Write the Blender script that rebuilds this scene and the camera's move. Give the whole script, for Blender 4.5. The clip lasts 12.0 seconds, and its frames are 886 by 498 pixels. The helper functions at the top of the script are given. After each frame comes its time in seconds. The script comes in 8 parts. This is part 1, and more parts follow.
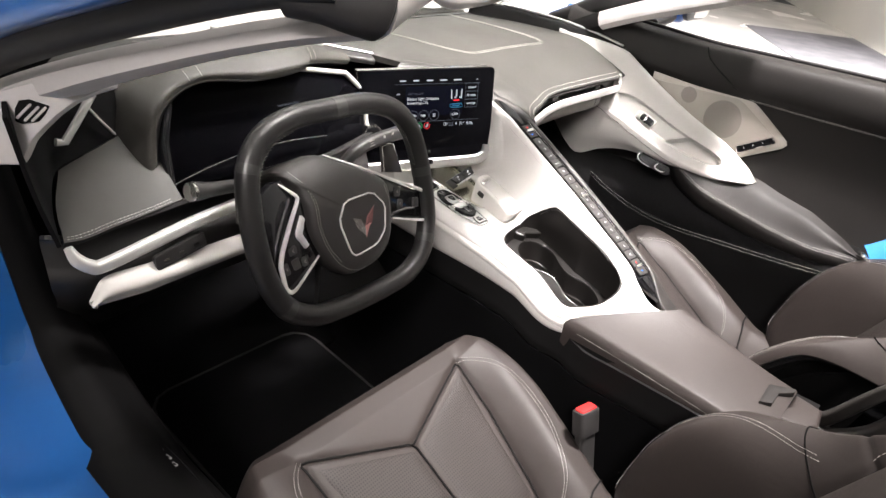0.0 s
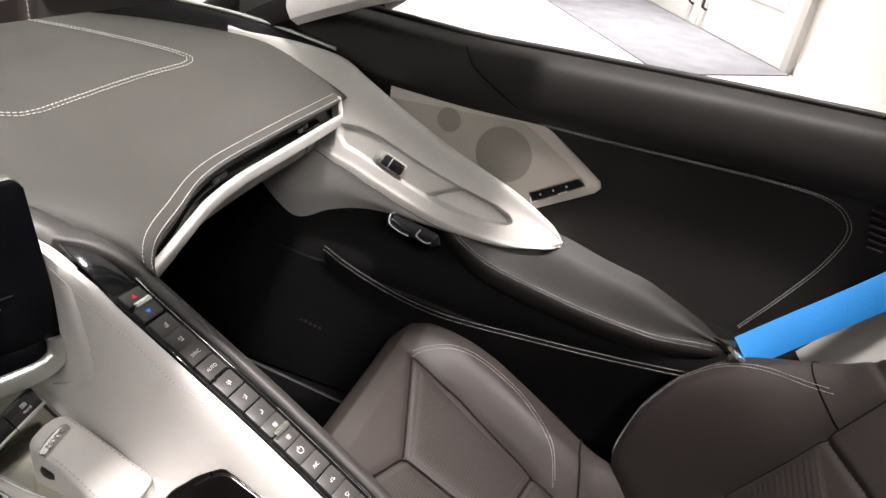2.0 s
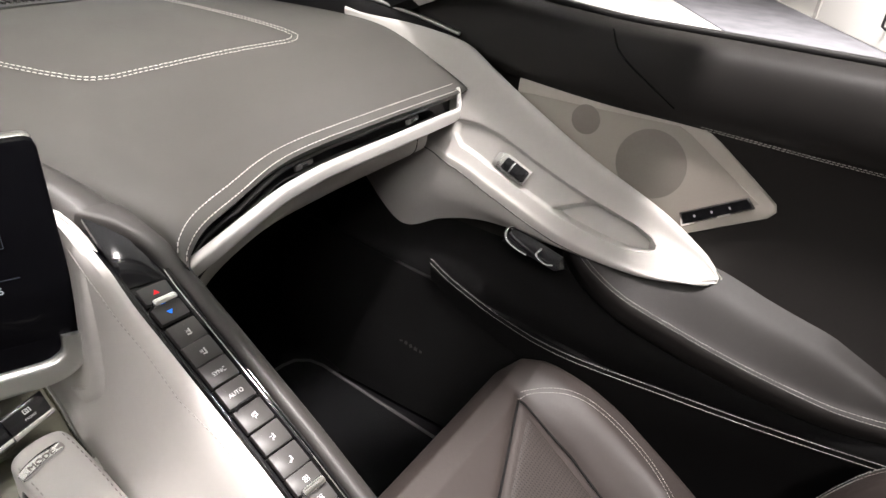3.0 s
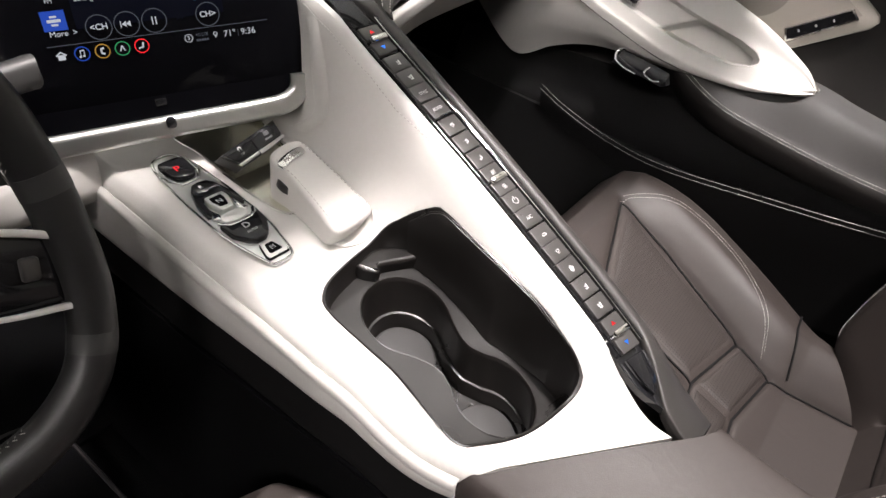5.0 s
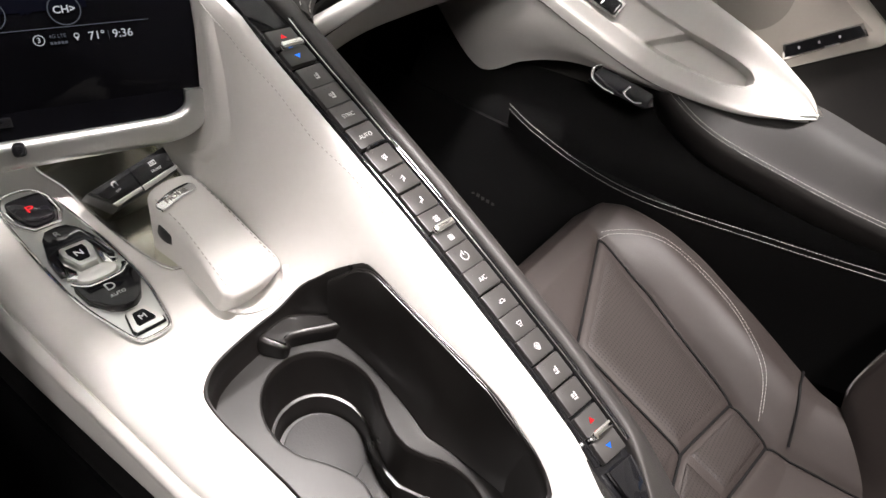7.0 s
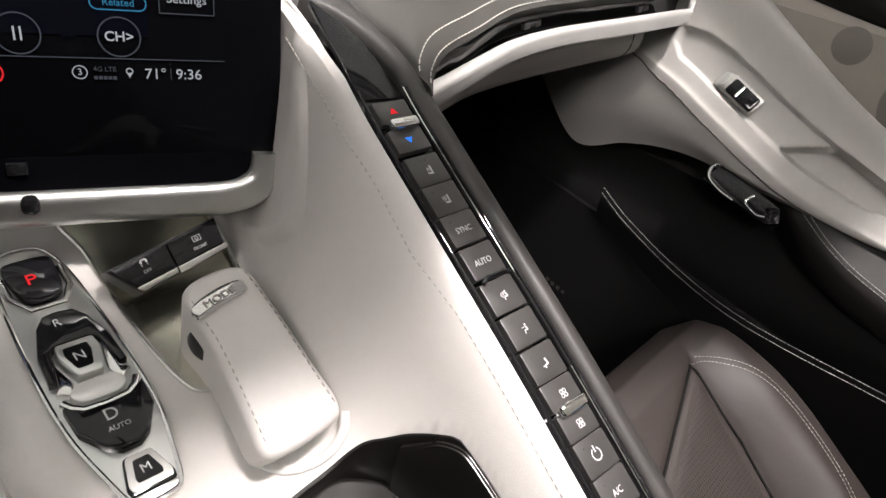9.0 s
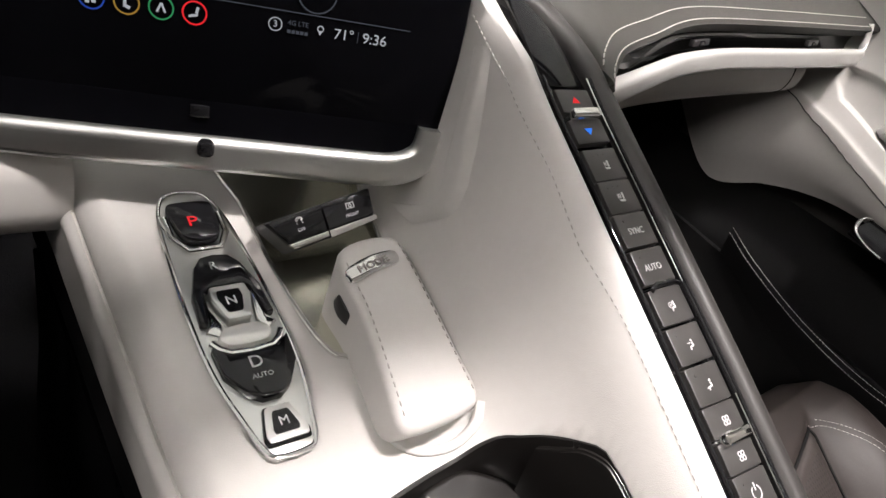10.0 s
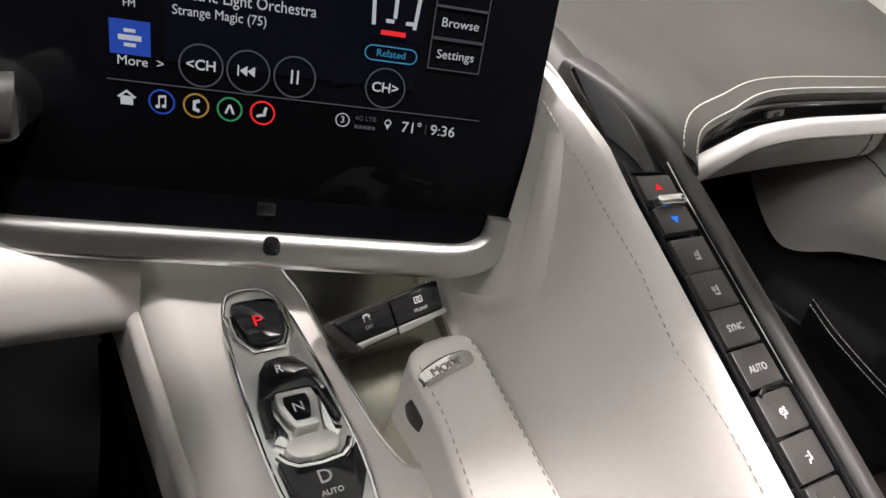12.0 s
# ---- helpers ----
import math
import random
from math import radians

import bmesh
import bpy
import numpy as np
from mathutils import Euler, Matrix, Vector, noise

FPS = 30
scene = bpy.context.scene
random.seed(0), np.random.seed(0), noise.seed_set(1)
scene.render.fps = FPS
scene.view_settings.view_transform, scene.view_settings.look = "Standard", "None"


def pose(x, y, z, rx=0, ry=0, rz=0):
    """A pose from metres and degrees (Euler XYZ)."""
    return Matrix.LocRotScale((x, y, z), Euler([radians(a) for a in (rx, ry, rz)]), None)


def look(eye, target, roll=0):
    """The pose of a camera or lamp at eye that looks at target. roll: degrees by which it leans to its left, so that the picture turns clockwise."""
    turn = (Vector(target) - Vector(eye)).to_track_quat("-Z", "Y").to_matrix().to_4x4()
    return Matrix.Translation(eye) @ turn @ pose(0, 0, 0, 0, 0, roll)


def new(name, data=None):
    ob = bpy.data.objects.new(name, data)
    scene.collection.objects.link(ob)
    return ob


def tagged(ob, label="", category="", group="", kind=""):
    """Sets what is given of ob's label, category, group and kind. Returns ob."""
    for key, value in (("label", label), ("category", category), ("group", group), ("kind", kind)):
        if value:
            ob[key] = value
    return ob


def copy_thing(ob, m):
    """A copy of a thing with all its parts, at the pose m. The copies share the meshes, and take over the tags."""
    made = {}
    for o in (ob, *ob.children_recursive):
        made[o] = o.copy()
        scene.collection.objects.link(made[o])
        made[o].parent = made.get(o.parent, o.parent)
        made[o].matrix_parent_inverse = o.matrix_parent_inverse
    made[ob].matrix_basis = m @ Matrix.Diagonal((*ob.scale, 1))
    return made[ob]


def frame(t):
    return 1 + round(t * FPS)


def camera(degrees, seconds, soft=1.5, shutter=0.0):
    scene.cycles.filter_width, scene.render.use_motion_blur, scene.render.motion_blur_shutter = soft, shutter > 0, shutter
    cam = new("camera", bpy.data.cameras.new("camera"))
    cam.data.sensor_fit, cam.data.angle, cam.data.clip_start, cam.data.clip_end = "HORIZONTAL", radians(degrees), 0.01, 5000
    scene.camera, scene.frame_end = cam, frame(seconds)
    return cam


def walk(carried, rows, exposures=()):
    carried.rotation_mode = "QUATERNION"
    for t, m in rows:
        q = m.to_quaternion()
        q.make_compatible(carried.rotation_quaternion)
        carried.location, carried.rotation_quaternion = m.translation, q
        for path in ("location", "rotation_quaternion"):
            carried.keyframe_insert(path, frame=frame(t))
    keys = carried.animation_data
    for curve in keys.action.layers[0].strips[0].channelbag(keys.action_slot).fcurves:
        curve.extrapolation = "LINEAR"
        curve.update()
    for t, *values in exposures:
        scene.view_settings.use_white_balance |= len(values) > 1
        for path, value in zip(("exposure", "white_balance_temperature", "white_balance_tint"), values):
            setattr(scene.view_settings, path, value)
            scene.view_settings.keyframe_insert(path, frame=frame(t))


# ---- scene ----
cam = camera(65.8, 12.0)
PATH = [
    (0.0, (-0.9976, 0.3820, 1.1304), (-0.2934, 0.9047, 0.6499), 8.27),
    (0.5, (-0.8804, 0.4418, 1.1398), (-0.1241, 0.8773, 0.6516), 11.99),
    (0.8, (-0.7680, 0.4670, 1.1760), (0.7840, 1.2690, 0.2010), 14.0),
    (1.0, (-0.6802, 0.5043, 1.1896), (0.1132, 0.8807, 0.7112), 15.52),
    (1.2, (-0.5950, 0.5600, 1.2180), (1.0440, 1.2150, 0.2780), 6.9),
    (1.5, (-0.4731, 0.6429, 1.1584), (0.3745, 0.8521, 0.6707), 7.58),
    (1.7, (-0.4180, 0.6250, 1.1220), (1.2820, 1.0460, 0.1550), 7.3),
    (2.0, (-0.2801, 0.6557, 1.0975), (0.5471, 0.8961, 0.5896), 8.29),
    (2.5, (-0.1546, 0.6764, 1.0307), (0.6198, 1.0747, 0.5390), 8.10),
    (2.7, (-0.1278, 0.6787, 1.0193), (0.6375, 1.0998, 0.5325), 7.28),
    (4.3, (-0.2901, 0.6449, 0.9626), (0.3935, 1.0952, 0.3884), 1.83),
    (4.5, (-0.3161, 0.6452, 0.9635), (0.3533, 1.0930, 0.3707), 2.37),
    (5.0, (-0.3421, 0.6382, 0.9474), (0.3100, 1.0839, 0.3341), 5.15),
    (5.5, (-0.3411, 0.6457, 0.9373), (0.3026, 1.0844, 0.3103), 7.08),
    (6.0, (-0.3260, 0.6485, 0.9288), (0.3257, 1.0851, 0.3086), 6.72),
    (6.5, (-0.2658, 0.6737, 0.9388), (0.4054, 1.1012, 0.3332), 5.01),
    (6.7, (-0.2444, 0.6787, 0.9202), (0.4343, 1.1089, 0.3249), 5.42),
    (8.3, (-0.1459, 0.7807, 0.8637), (0.5318, 1.2081, 0.2653), 12.95),
    (8.5, (-0.1403, 0.7982, 0.8715), (0.5407, 1.2368, 0.2851), 13.34),
    (9.0, (-0.1416, 0.8147, 0.8696), (0.5344, 1.2927, 0.3087), 14.19),
    (9.5, (-0.1569, 0.8243, 0.8561), (0.4918, 1.3443, 0.3004), 16.57),
    (10.0, (-0.1676, 0.8390, 0.8388), (0.4320, 1.4086, 0.2766), 18.05),
    (10.5, (-0.1670, 0.8512, 0.8169), (0.3988, 1.4479, 0.2478), 18.46),
    (11.0, (-0.1610, 0.8579, 0.8129), (0.3843, 1.4659, 0.2357), 17.14),
    (11.5, (-0.1641, 0.8617, 0.8243), (0.3790, 1.4997, 0.2784), 15.45),
    (12.0, (-0.1633, 0.8666, 0.8378), (0.3930, 1.5303, 0.3377), 13.28),
]
EXPOSURE = [(0.0, 0.30), (0.5, 0.28), (1.0, -0.4), (1.5, -1.22), (2.0, -0.65), (2.5, -0.45), (4.5, -0.45), (5.5, -0.45), (6.5, -0.38), (8.5, -0.8), (9.5, -0.85), (11.0, -0.9), (12.0, -0.78)]
walk(cam, [(t, look(eye, target, roll)) for t, eye, target, roll in PATH], EXPOSURE)

# ---- light: showroom spots plus added fill lamps, the roof panel of the car taken off ----
world = bpy.data.worlds.new("showroom_air")
world.use_nodes = True
world.node_tree.nodes["Background"].inputs[0].default_value = (1.0, 0.96, 0.9, 1)
world.node_tree.nodes["Background"].inputs[1].default_value = 0.05
scene.world = world


def overhead_lamp(x, y, w, d, power, warm=0.95, spread=180, z=3.15, target=None):
    data = bpy.data.lights.new("ceiling_panel_light", "AREA")
    data.shape, data.size, data.size_y, data.energy = "RECTANGLE", w, d, power
    data.color = (1.0, warm - 0.03, (warm - 0.03) * 0.975)
    data.spread = radians(spread)
    ob = new("ceiling_panel_light", data)
    ob.matrix_world = look((x, y, z), target if target else (x, y + 0.001, 0))
    return ob


overhead_lamp(0.35, 0.35, 0.25, 0.25, 25, 0.96, 46, 3.1, (0.28, 0.85, 0.6))
# next two: added soft fill for shaded parts and metal, no known source
overhead_lamp(0.2, 1.9, 5.0, 4.0, 45, 0.97, 180, 3.2)
overhead_lamp(-2.4, -0.6, 1.2, 1.2, 6.0, 0.96, 24, 3.1, (0.22, 0.98, 0.6))
overhead_lamp(-1.85, 0.40, 0.20, 0.20, 0.40, 0.96, 22, 3.1, (-0.10, 0.98, 0.57))
# last four: added to brighten the dash through the glass and the showroom floor
overhead_lamp(1.6, 3.6, 1.2, 1.2, 24, 0.97, 120)
overhead_lamp(-2.6, 3.4, 1.2, 1.2, 20, 0.97, 120)
overhead_lamp(5.4, 1.0, 1.2, 1.2, 210, 0.97, 90)
overhead_lamp(4.6, 4.8, 1.2, 1.2, 210, 0.97, 120)

# ---- materials ----
def mat(name, col, rough=0.5, metal=0.0, vary=0.12, scale=6.0, grain=0.0, gscale=900.0, rvary=0.08, spec=0.5, coat=0.0, kind="noise", emit=None, power=0.0, coatr=0.08, crease=0.0):
    """A surface with colour and gloss that vary at two scales, and a fine relief."""
    m = bpy.data.materials.new(name)
    m.use_nodes = True
    nt = m.node_tree
    L = nt.links.new
    b = nt.nodes["Principled BSDF"]
    tc = nt.nodes.new("ShaderNodeTexCoord")
    big = nt.nodes.new("ShaderNodeTexNoise")
    big.inputs["Scale"].default_value, big.inputs["Detail"].default_value = scale, 5
    L(tc.outputs["Object"], big.inputs["Vector"])
    fine = nt.nodes.new("ShaderNodeTexNoise")
    fine.inputs["Scale"].default_value, fine.inputs["Detail"].default_value = scale * 35, 3
    L(tc.outputs["Object"], fine.inputs["Vector"])
    mixv = nt.nodes.new("ShaderNodeMath")
    mixv.operation = "MULTIPLY_ADD"
    L(fine.outputs["Fac"], mixv.inputs[0])
    mixv.inputs[1].default_value = 0.4
    L(big.outputs["Fac"], mixv.inputs[2])
    ramp = nt.nodes.new("ShaderNodeMapRange")
    ramp.inputs["From Min"].default_value, ramp.inputs["From Max"].default_value = 0.4, 1.0
    ramp.inputs["To Min"].default_value, ramp.inputs["To Max"].default_value = 1 - vary, 1 + vary
    L(mixv.outputs[0], ramp.inputs["Value"])
    mul = nt.nodes.new("ShaderNodeVectorMath")
    mul.operation = "SCALE"
    mul.inputs[0].default_value = col
    L(ramp.outputs[0], mul.inputs["Scale"])
    L(mul.outputs[0], b.inputs["Base Color"])
    rr = nt.nodes.new("ShaderNodeMapRange")
    rr.inputs["From Min"].default_value, rr.inputs["From Max"].default_value = 0.3, 0.7
    rr.inputs["To Min"].default_value, rr.inputs["To Max"].default_value = max(0.02, rough - rvary), min(1, rough + rvary)
    L(big.outputs["Fac"], rr.inputs["Value"])
    L(rr.outputs[0], b.inputs["Roughness"])
    b.inputs["Metallic"].default_value = metal
    b.inputs["Specular IOR Level"].default_value = spec
    b.inputs["Coat Weight"].default_value = coat
    b.inputs["Coat Roughness"].default_value = coatr
    if emit:
        b.inputs["Emission Color"].default_value = (*emit, 1)
        b.inputs["Emission Strength"].default_value = power
    if grain:
        tex = nt.nodes.new("ShaderNodeTexVoronoi" if kind != "noise" else "ShaderNodeTexNoise")
        tex.inputs["Scale"].default_value = gscale
        if kind == "holes":
            flat = nt.nodes.new("ShaderNodeVectorMath")
            flat.operation = "MULTIPLY"
            flat.inputs[1].default_value = (1, 1, 0)
            L(tc.outputs["Object"], flat.inputs[0])
            L(flat.outputs[0], tex.inputs["Vector"])
        else:
            L(tc.outputs["Object"], tex.inputs["Vector"])
        bump = nt.nodes.new("ShaderNodeBump")
        bump.inputs["Strength"].default_value = grain
        bump.inputs["Distance"].default_value = 0.0006
        out = tex.outputs["Distance"] if kind != "noise" else tex.outputs["Fac"]
        if kind == "holes":
            # small round perforations in straight rows
            snap = nt.nodes.new("ShaderNodeMapRange")
            snap.inputs["From Min"].default_value, snap.inputs["From Max"].default_value = 0.20, 0.34
            tex.inputs["Randomness"].default_value = 0.0
            L(out, snap.inputs["Value"])
            dark = nt.nodes.new("ShaderNodeVectorMath")
            dark.operation = "SCALE"
            L(mul.outputs[0], dark.inputs[0])
            half = nt.nodes.new("ShaderNodeMapRange")
            half.inputs["To Min"].default_value, half.inputs["To Max"].default_value = 0.18, 1.0
            L(snap.outputs[0], half.inputs["Value"])
            L(half.outputs[0], dark.inputs["Scale"])
            L(dark.outputs[0], b.inputs["Base Color"])
            out = snap.outputs[0]
        L(out, bump.inputs["Height"])
        L(bump.outputs[0], b.inputs["Normal"])
        if crease:
            # soft wrinkles of stretched leather
            warp = nt.nodes.new("ShaderNodeVectorMath")
            warp.operation = "MULTIPLY"
            warp.inputs[1].default_value = (1.0, 0.45, 1.0)
            L(tc.outputs["Object"], warp.inputs[0])
            fold = nt.nodes.new("ShaderNodeTexNoise")
            fold.inputs["Scale"].default_value, fold.inputs["Detail"].default_value, fold.inputs["Distortion"].default_value = 38, 3, 1.2
            L(warp.outputs[0], fold.inputs["Vector"])
            soft_b = nt.nodes.new("ShaderNodeBump")
            soft_b.inputs["Strength"].default_value, soft_b.inputs["Distance"].default_value = crease, 0.004
            L(fold.outputs["Fac"], soft_b.inputs["Height"])
            L(bump.outputs[0], soft_b.inputs["Normal"])
            L(soft_b.outputs[0], b.inputs["Normal"])
    return m


M_GREY = mat("light_grey_leather", (0.50, 0.485, 0.465), 0.42, vary=0.05, grain=0.12, gscale=1900, kind="cells", scale=5, crease=0.05)
M_TRIM = mat("light_grey_plastic", (0.54, 0.525, 0.50), 0.45, vary=0.05, grain=0.12, gscale=1500, scale=5)
M_BLACK = mat("black_leather", (0.0185, 0.0168, 0.0160), 0.55, spec=0.32, vary=0.18, grain=0.18, gscale=1700, kind="cells", scale=7)
M_WHEEL = mat("polished_black_leather", (0.0095, 0.0090, 0.0090), 0.38, spec=0.38, vary=0.15, grain=0.14, gscale=1700, kind="cells", scale=7)
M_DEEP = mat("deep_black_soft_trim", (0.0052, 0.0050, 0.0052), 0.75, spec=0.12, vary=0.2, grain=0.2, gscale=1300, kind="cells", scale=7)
M_RIDGE = mat("dark_ridge_leather", (0.026, 0.024, 0.0225), 0.48, spec=0.4, vary=0.12, grain=0.14, gscale=1700, kind="cells", scale=6)
M_SEAT = mat("charcoal_seat_leather", (0.0285, 0.0226, 0.0207), 0.56, spec=0.36, vary=0.18, grain=0.18, gscale=1700, kind="cells", scale=6, crease=0.13)
M_PERF = mat("perforated_charcoal_leather", (0.0275, 0.0218, 0.0198), 0.55, spec=0.35, vary=0.15, grain=0.4, gscale=240, kind="holes", scale=6)
M_DASH = mat("dark_dash_leather", (0.034, 0.0325, 0.029), 0.54, spec=0.4, vary=0.12, grain=0.16, gscale=1600, kind="cells", scale=4)
M_PLASTIC = mat("black_plastic", (0.022, 0.021, 0.021), 0.42, vary=0.15, grain=0.15, gscale=1500, scale=9)
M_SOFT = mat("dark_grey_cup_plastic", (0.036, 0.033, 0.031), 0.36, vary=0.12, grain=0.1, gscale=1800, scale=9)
M_GLOSS = mat("piano_black", (0.008, 0.008, 0.009), 0.07, vary=0.1, rvary=0.03, scale=20)
M_SCREEN = mat("screen_glass", (0.002, 0.002, 0.0026), 0.06, spec=0.04, vary=0.1, rvary=0.02, scale=30)
M_CHROME = mat("satin_chrome", (0.78, 0.77, 0.75), 0.24, 1.0, vary=0.04, rvary=0.06, scale=12, grain=0.05, gscale=2500)
M_SATIN = mat("satin_silver", (0.80, 0.81, 0.79), 0.33, 1.0, vary=0.03, rvary=0.015, scale=12, grain=0.04, gscale=2500)
M_STRIP = mat("satin_dash_strip", (0.82, 0.81, 0.79), 0.34, 0.6, vary=0.04, rvary=0.05, scale=12, grain=0.04, gscale=2500)
M_BRIGHT = mat("bright_chrome", (0.85, 0.85, 0.84), 0.10, 1.0, vary=0.03, rvary=0.04, scale=15)
M_GOLD = mat("champagne_tray", (0.78, 0.77, 0.65), 0.22, 1.0, vary=0.06, scale=10, grain=0.08, gscale=2200)
M_CARPET = mat("black_carpet", (0.0032, 0.0032, 0.0035), 0.95, vary=0.35, grain=0.9, gscale=500, scale=10, spec=0.04)
M_BLUE = mat("bright_blue_paint", (0.007, 0.105, 0.37), 0.30, 0.0, vary=0.06, coat=1.0, coatr=0.04, scale=3)
M_BELT = mat("blue_webbing", (0.01, 0.21, 0.58), 0.65, vary=0.12, grain=0.8, gscale=700, scale=9)
M_THREAD = mat("white_thread", (0.52, 0.50, 0.47), 0.7, vary=0.15, scale=60)
M_GTHREAD = mat("grey_thread", (0.30, 0.29, 0.27), 0.7, vary=0.15, scale=60)
M_RUBBER = mat("black_rubber", (0.018, 0.017, 0.017), 0.6, vary=0.2, grain=0.2, gscale=600, scale=8)
M_HEADER = mat("grey_headliner_trim", (0.58, 0.555, 0.545), 0.6, vary=0.06, grain=0.25, gscale=1200, scale=5)
M_VISOR = mat("pale_visor_vinyl", (0.72, 0.70, 0.68), 0.6, vary=0.05, grain=0.25, gscale=1100, scale=5)
M_BEIGE = mat("pale_speaker_plastic", (0.50, 0.47, 0.42), 0.5, vary=0.05, grain=0.15, gscale=1200, scale=6)
M_MESH = mat("speaker_mesh", (0.25, 0.23, 0.205), 0.55, vary=0.08, grain=0.22, gscale=1500, kind="cells", scale=8)
M_RED = mat("red_plastic", (0.62, 0.03, 0.03), 0.4, vary=0.08, scale=20)
M_WHITE = mat("white_print", (0.55, 0.55, 0.55), 0.5, vary=0.04, scale=30)
M_FLOOR = mat("white_showroom_tile", (0.78, 0.77, 0.75), 0.22, vary=0.05, scale=1.5, grain=0.02, gscale=60)
M_WALL = mat("white_wall_paint", (0.78, 0.765, 0.73), 0.6, vary=0.03, scale=2, grain=0.1, gscale=300)
M_MAT = mat("grey_entrance_mat", (0.17, 0.17, 0.185), 0.95, vary=0.25, scale=5, grain=0.9, gscale=260, spec=0.1)
M_MIRROR = mat("mirror_silver", (0.9, 0.9, 0.9), 0.02, 1.0, vary=0.0, rvary=0.0)


def glow(name, col, power):
    return mat(name, (0.002, 0.002, 0.002), 0.4, vary=0.0, rvary=0.0, spec=0.0, emit=col, power=power)


G_WHITE = glow("display_white", (0.9, 0.93, 1.0), 0.75)
G_DIM = glow("display_dim_grey", (0.6, 0.65, 0.8), 0.16)
G_NAVY = glow("display_navy", (0.05, 0.07, 0.3), 0.022)
G_BLUE = glow("display_blue", (0.05, 0.16, 1.0), 0.55)
G_CYAN = glow("display_cyan", (0.1, 0.55, 1.0), 0.6)
G_AMBER = glow("display_amber", (1.0, 0.55, 0.1), 0.55)
G_GREEN = glow("display_green", (0.1, 0.8, 0.3), 0.5)
G_ARROW = glow("arrow_blue", (0.03, 0.22, 1.0), 1.6)
G_RED = glow("display_red", (1.0, 0.03, 0.04), 1.3)


def glass(name, tint, rough=0.0):
    m = bpy.data.materials.new(name)
    m.use_nodes = True
    b = m.node_tree.nodes["Principled BSDF"]
    b.inputs["Base Color"].default_value = (*tint, 1)
    b.inputs["Transmission Weight"].default_value = 1.0
    b.inputs["Roughness"].default_value = rough
    b.inputs["IOR"].default_value = 1.45
    return m


M_GLASS = glass("clear_windshield_glass", (0.93, 0.97, 0.95))


# ---- modelling tools ----
def crom(p, n):
    """n samples of a smooth curve through the points p, along the first axis."""
    p = np.asarray(p, float)
    k = len(p)
    if k == 2:
        t = np.linspace(0, 1, n).reshape((n,) + (1,) * (p.ndim - 1))
        return p[0] * (1 - t) + p[1] * t
    q = np.concatenate([[2 * p[0] - p[1]], p, [2 * p[-1] - p[-2]]])
    s = np.linspace(0, k - 1, n)
    i = np.minimum(s.astype(int), k - 2)
    u = (s - i).reshape((n,) + (1,) * (p.ndim - 1))
    a, b, c, d = q[i], q[i + 1], q[i + 2], q[i + 3]
    return 0.5 * (2 * b + (c - a) * u + (2 * a - 5 * b + 4 * c - d) * u ** 2 + (3 * b - a - 3 * c + d) * u ** 3)


def ring(p, n):
    """n samples of a smooth closed curve through the points p."""
    p = np.asarray(p, float)
    k = len(p)
    s = np.arange(n) * k / n
    i = s.astype(int)
    u = (s - i)[:, None]
    a, b, c, d = p[(i - 1) % k], p[i % k], p[(i + 1) % k], p[(i + 2) % k]
    return 0.5 * (2 * b + (c - a) * u + (2 * a - 5 * b + 4 * c - d) * u ** 2 + (3 * b - a - 3 * c + d) * u ** 3)


def even(p, n, closed=False):
    """p resampled to n points at even distances."""
    p = np.asarray(p, float)
    if closed:
        p = np.vstack([p, p[:1]])
    s = np.concatenate([[0], np.cumsum(np.linalg.norm(np.diff(p, axis=0), axis=1))])
    t = np.linspace(0, s[-1], n, endpoint=not closed)
    return np.stack([np.interp(t, s, p[:, j]) for j in range(p.shape[1])], 1)


def surf(ctrl, nu, nv):
    a = crom(np.asarray(ctrl, float), nu)
    return crom(a.swapaxes(0, 1), nv).swapaxes(0, 1)


def normals(p):
    du, dv = np.gradient(p, axis=0), np.gradient(p, axis=1)
    n = np.cross(du, dv)
    return n / np.maximum(np.linalg.norm(n, axis=2, keepdims=True), 1e-9)


def faces_bm(verts, faces, sharp=35):
    me = bpy.data.meshes.new("part")
    me.from_pydata([tuple(v) for v in verts], [], faces)
    bm = bmesh.new()
    bm.from_mesh(me)
    bpy.data.meshes.remove(me)
    bmesh.ops.recalc_face_normals(bm, faces=bm.faces)
    return bm


def sheet(p, thick=0.004):
    """A curved panel from a grid of points, with a thickness behind it (away from its normal)."""
    p = np.asarray(p, float)
    a, b = p.shape[:2]
    back = p - normals(p) * thick
    v = np.concatenate([p.reshape(-1, 3), back.reshape(-1, 3)])
    o = a * b
    f = []
    for i in range(a - 1):
        for j in range(b - 1):
            k = i * b + j
            f.append((k, k + b, k + b + 1, k + 1))
            f.append((o + k, o + k + 1, o + k + b + 1, o + k + b))
    for i in range(a - 1):
        for j, s in ((0, 1), (b - 1, -1)):
            k, m = i * b + j, (i + 1) * b + j
            f.append((k, o + k, o + m, m)[::s])
    for j in range(b - 1):
        for i, s in ((0, -1), (a - 1, 1)):
            k, m = i * b + j, i * b + j + 1
            f.append((k, o + k, o + m, m)[::s])
    return faces_bm(v, f)


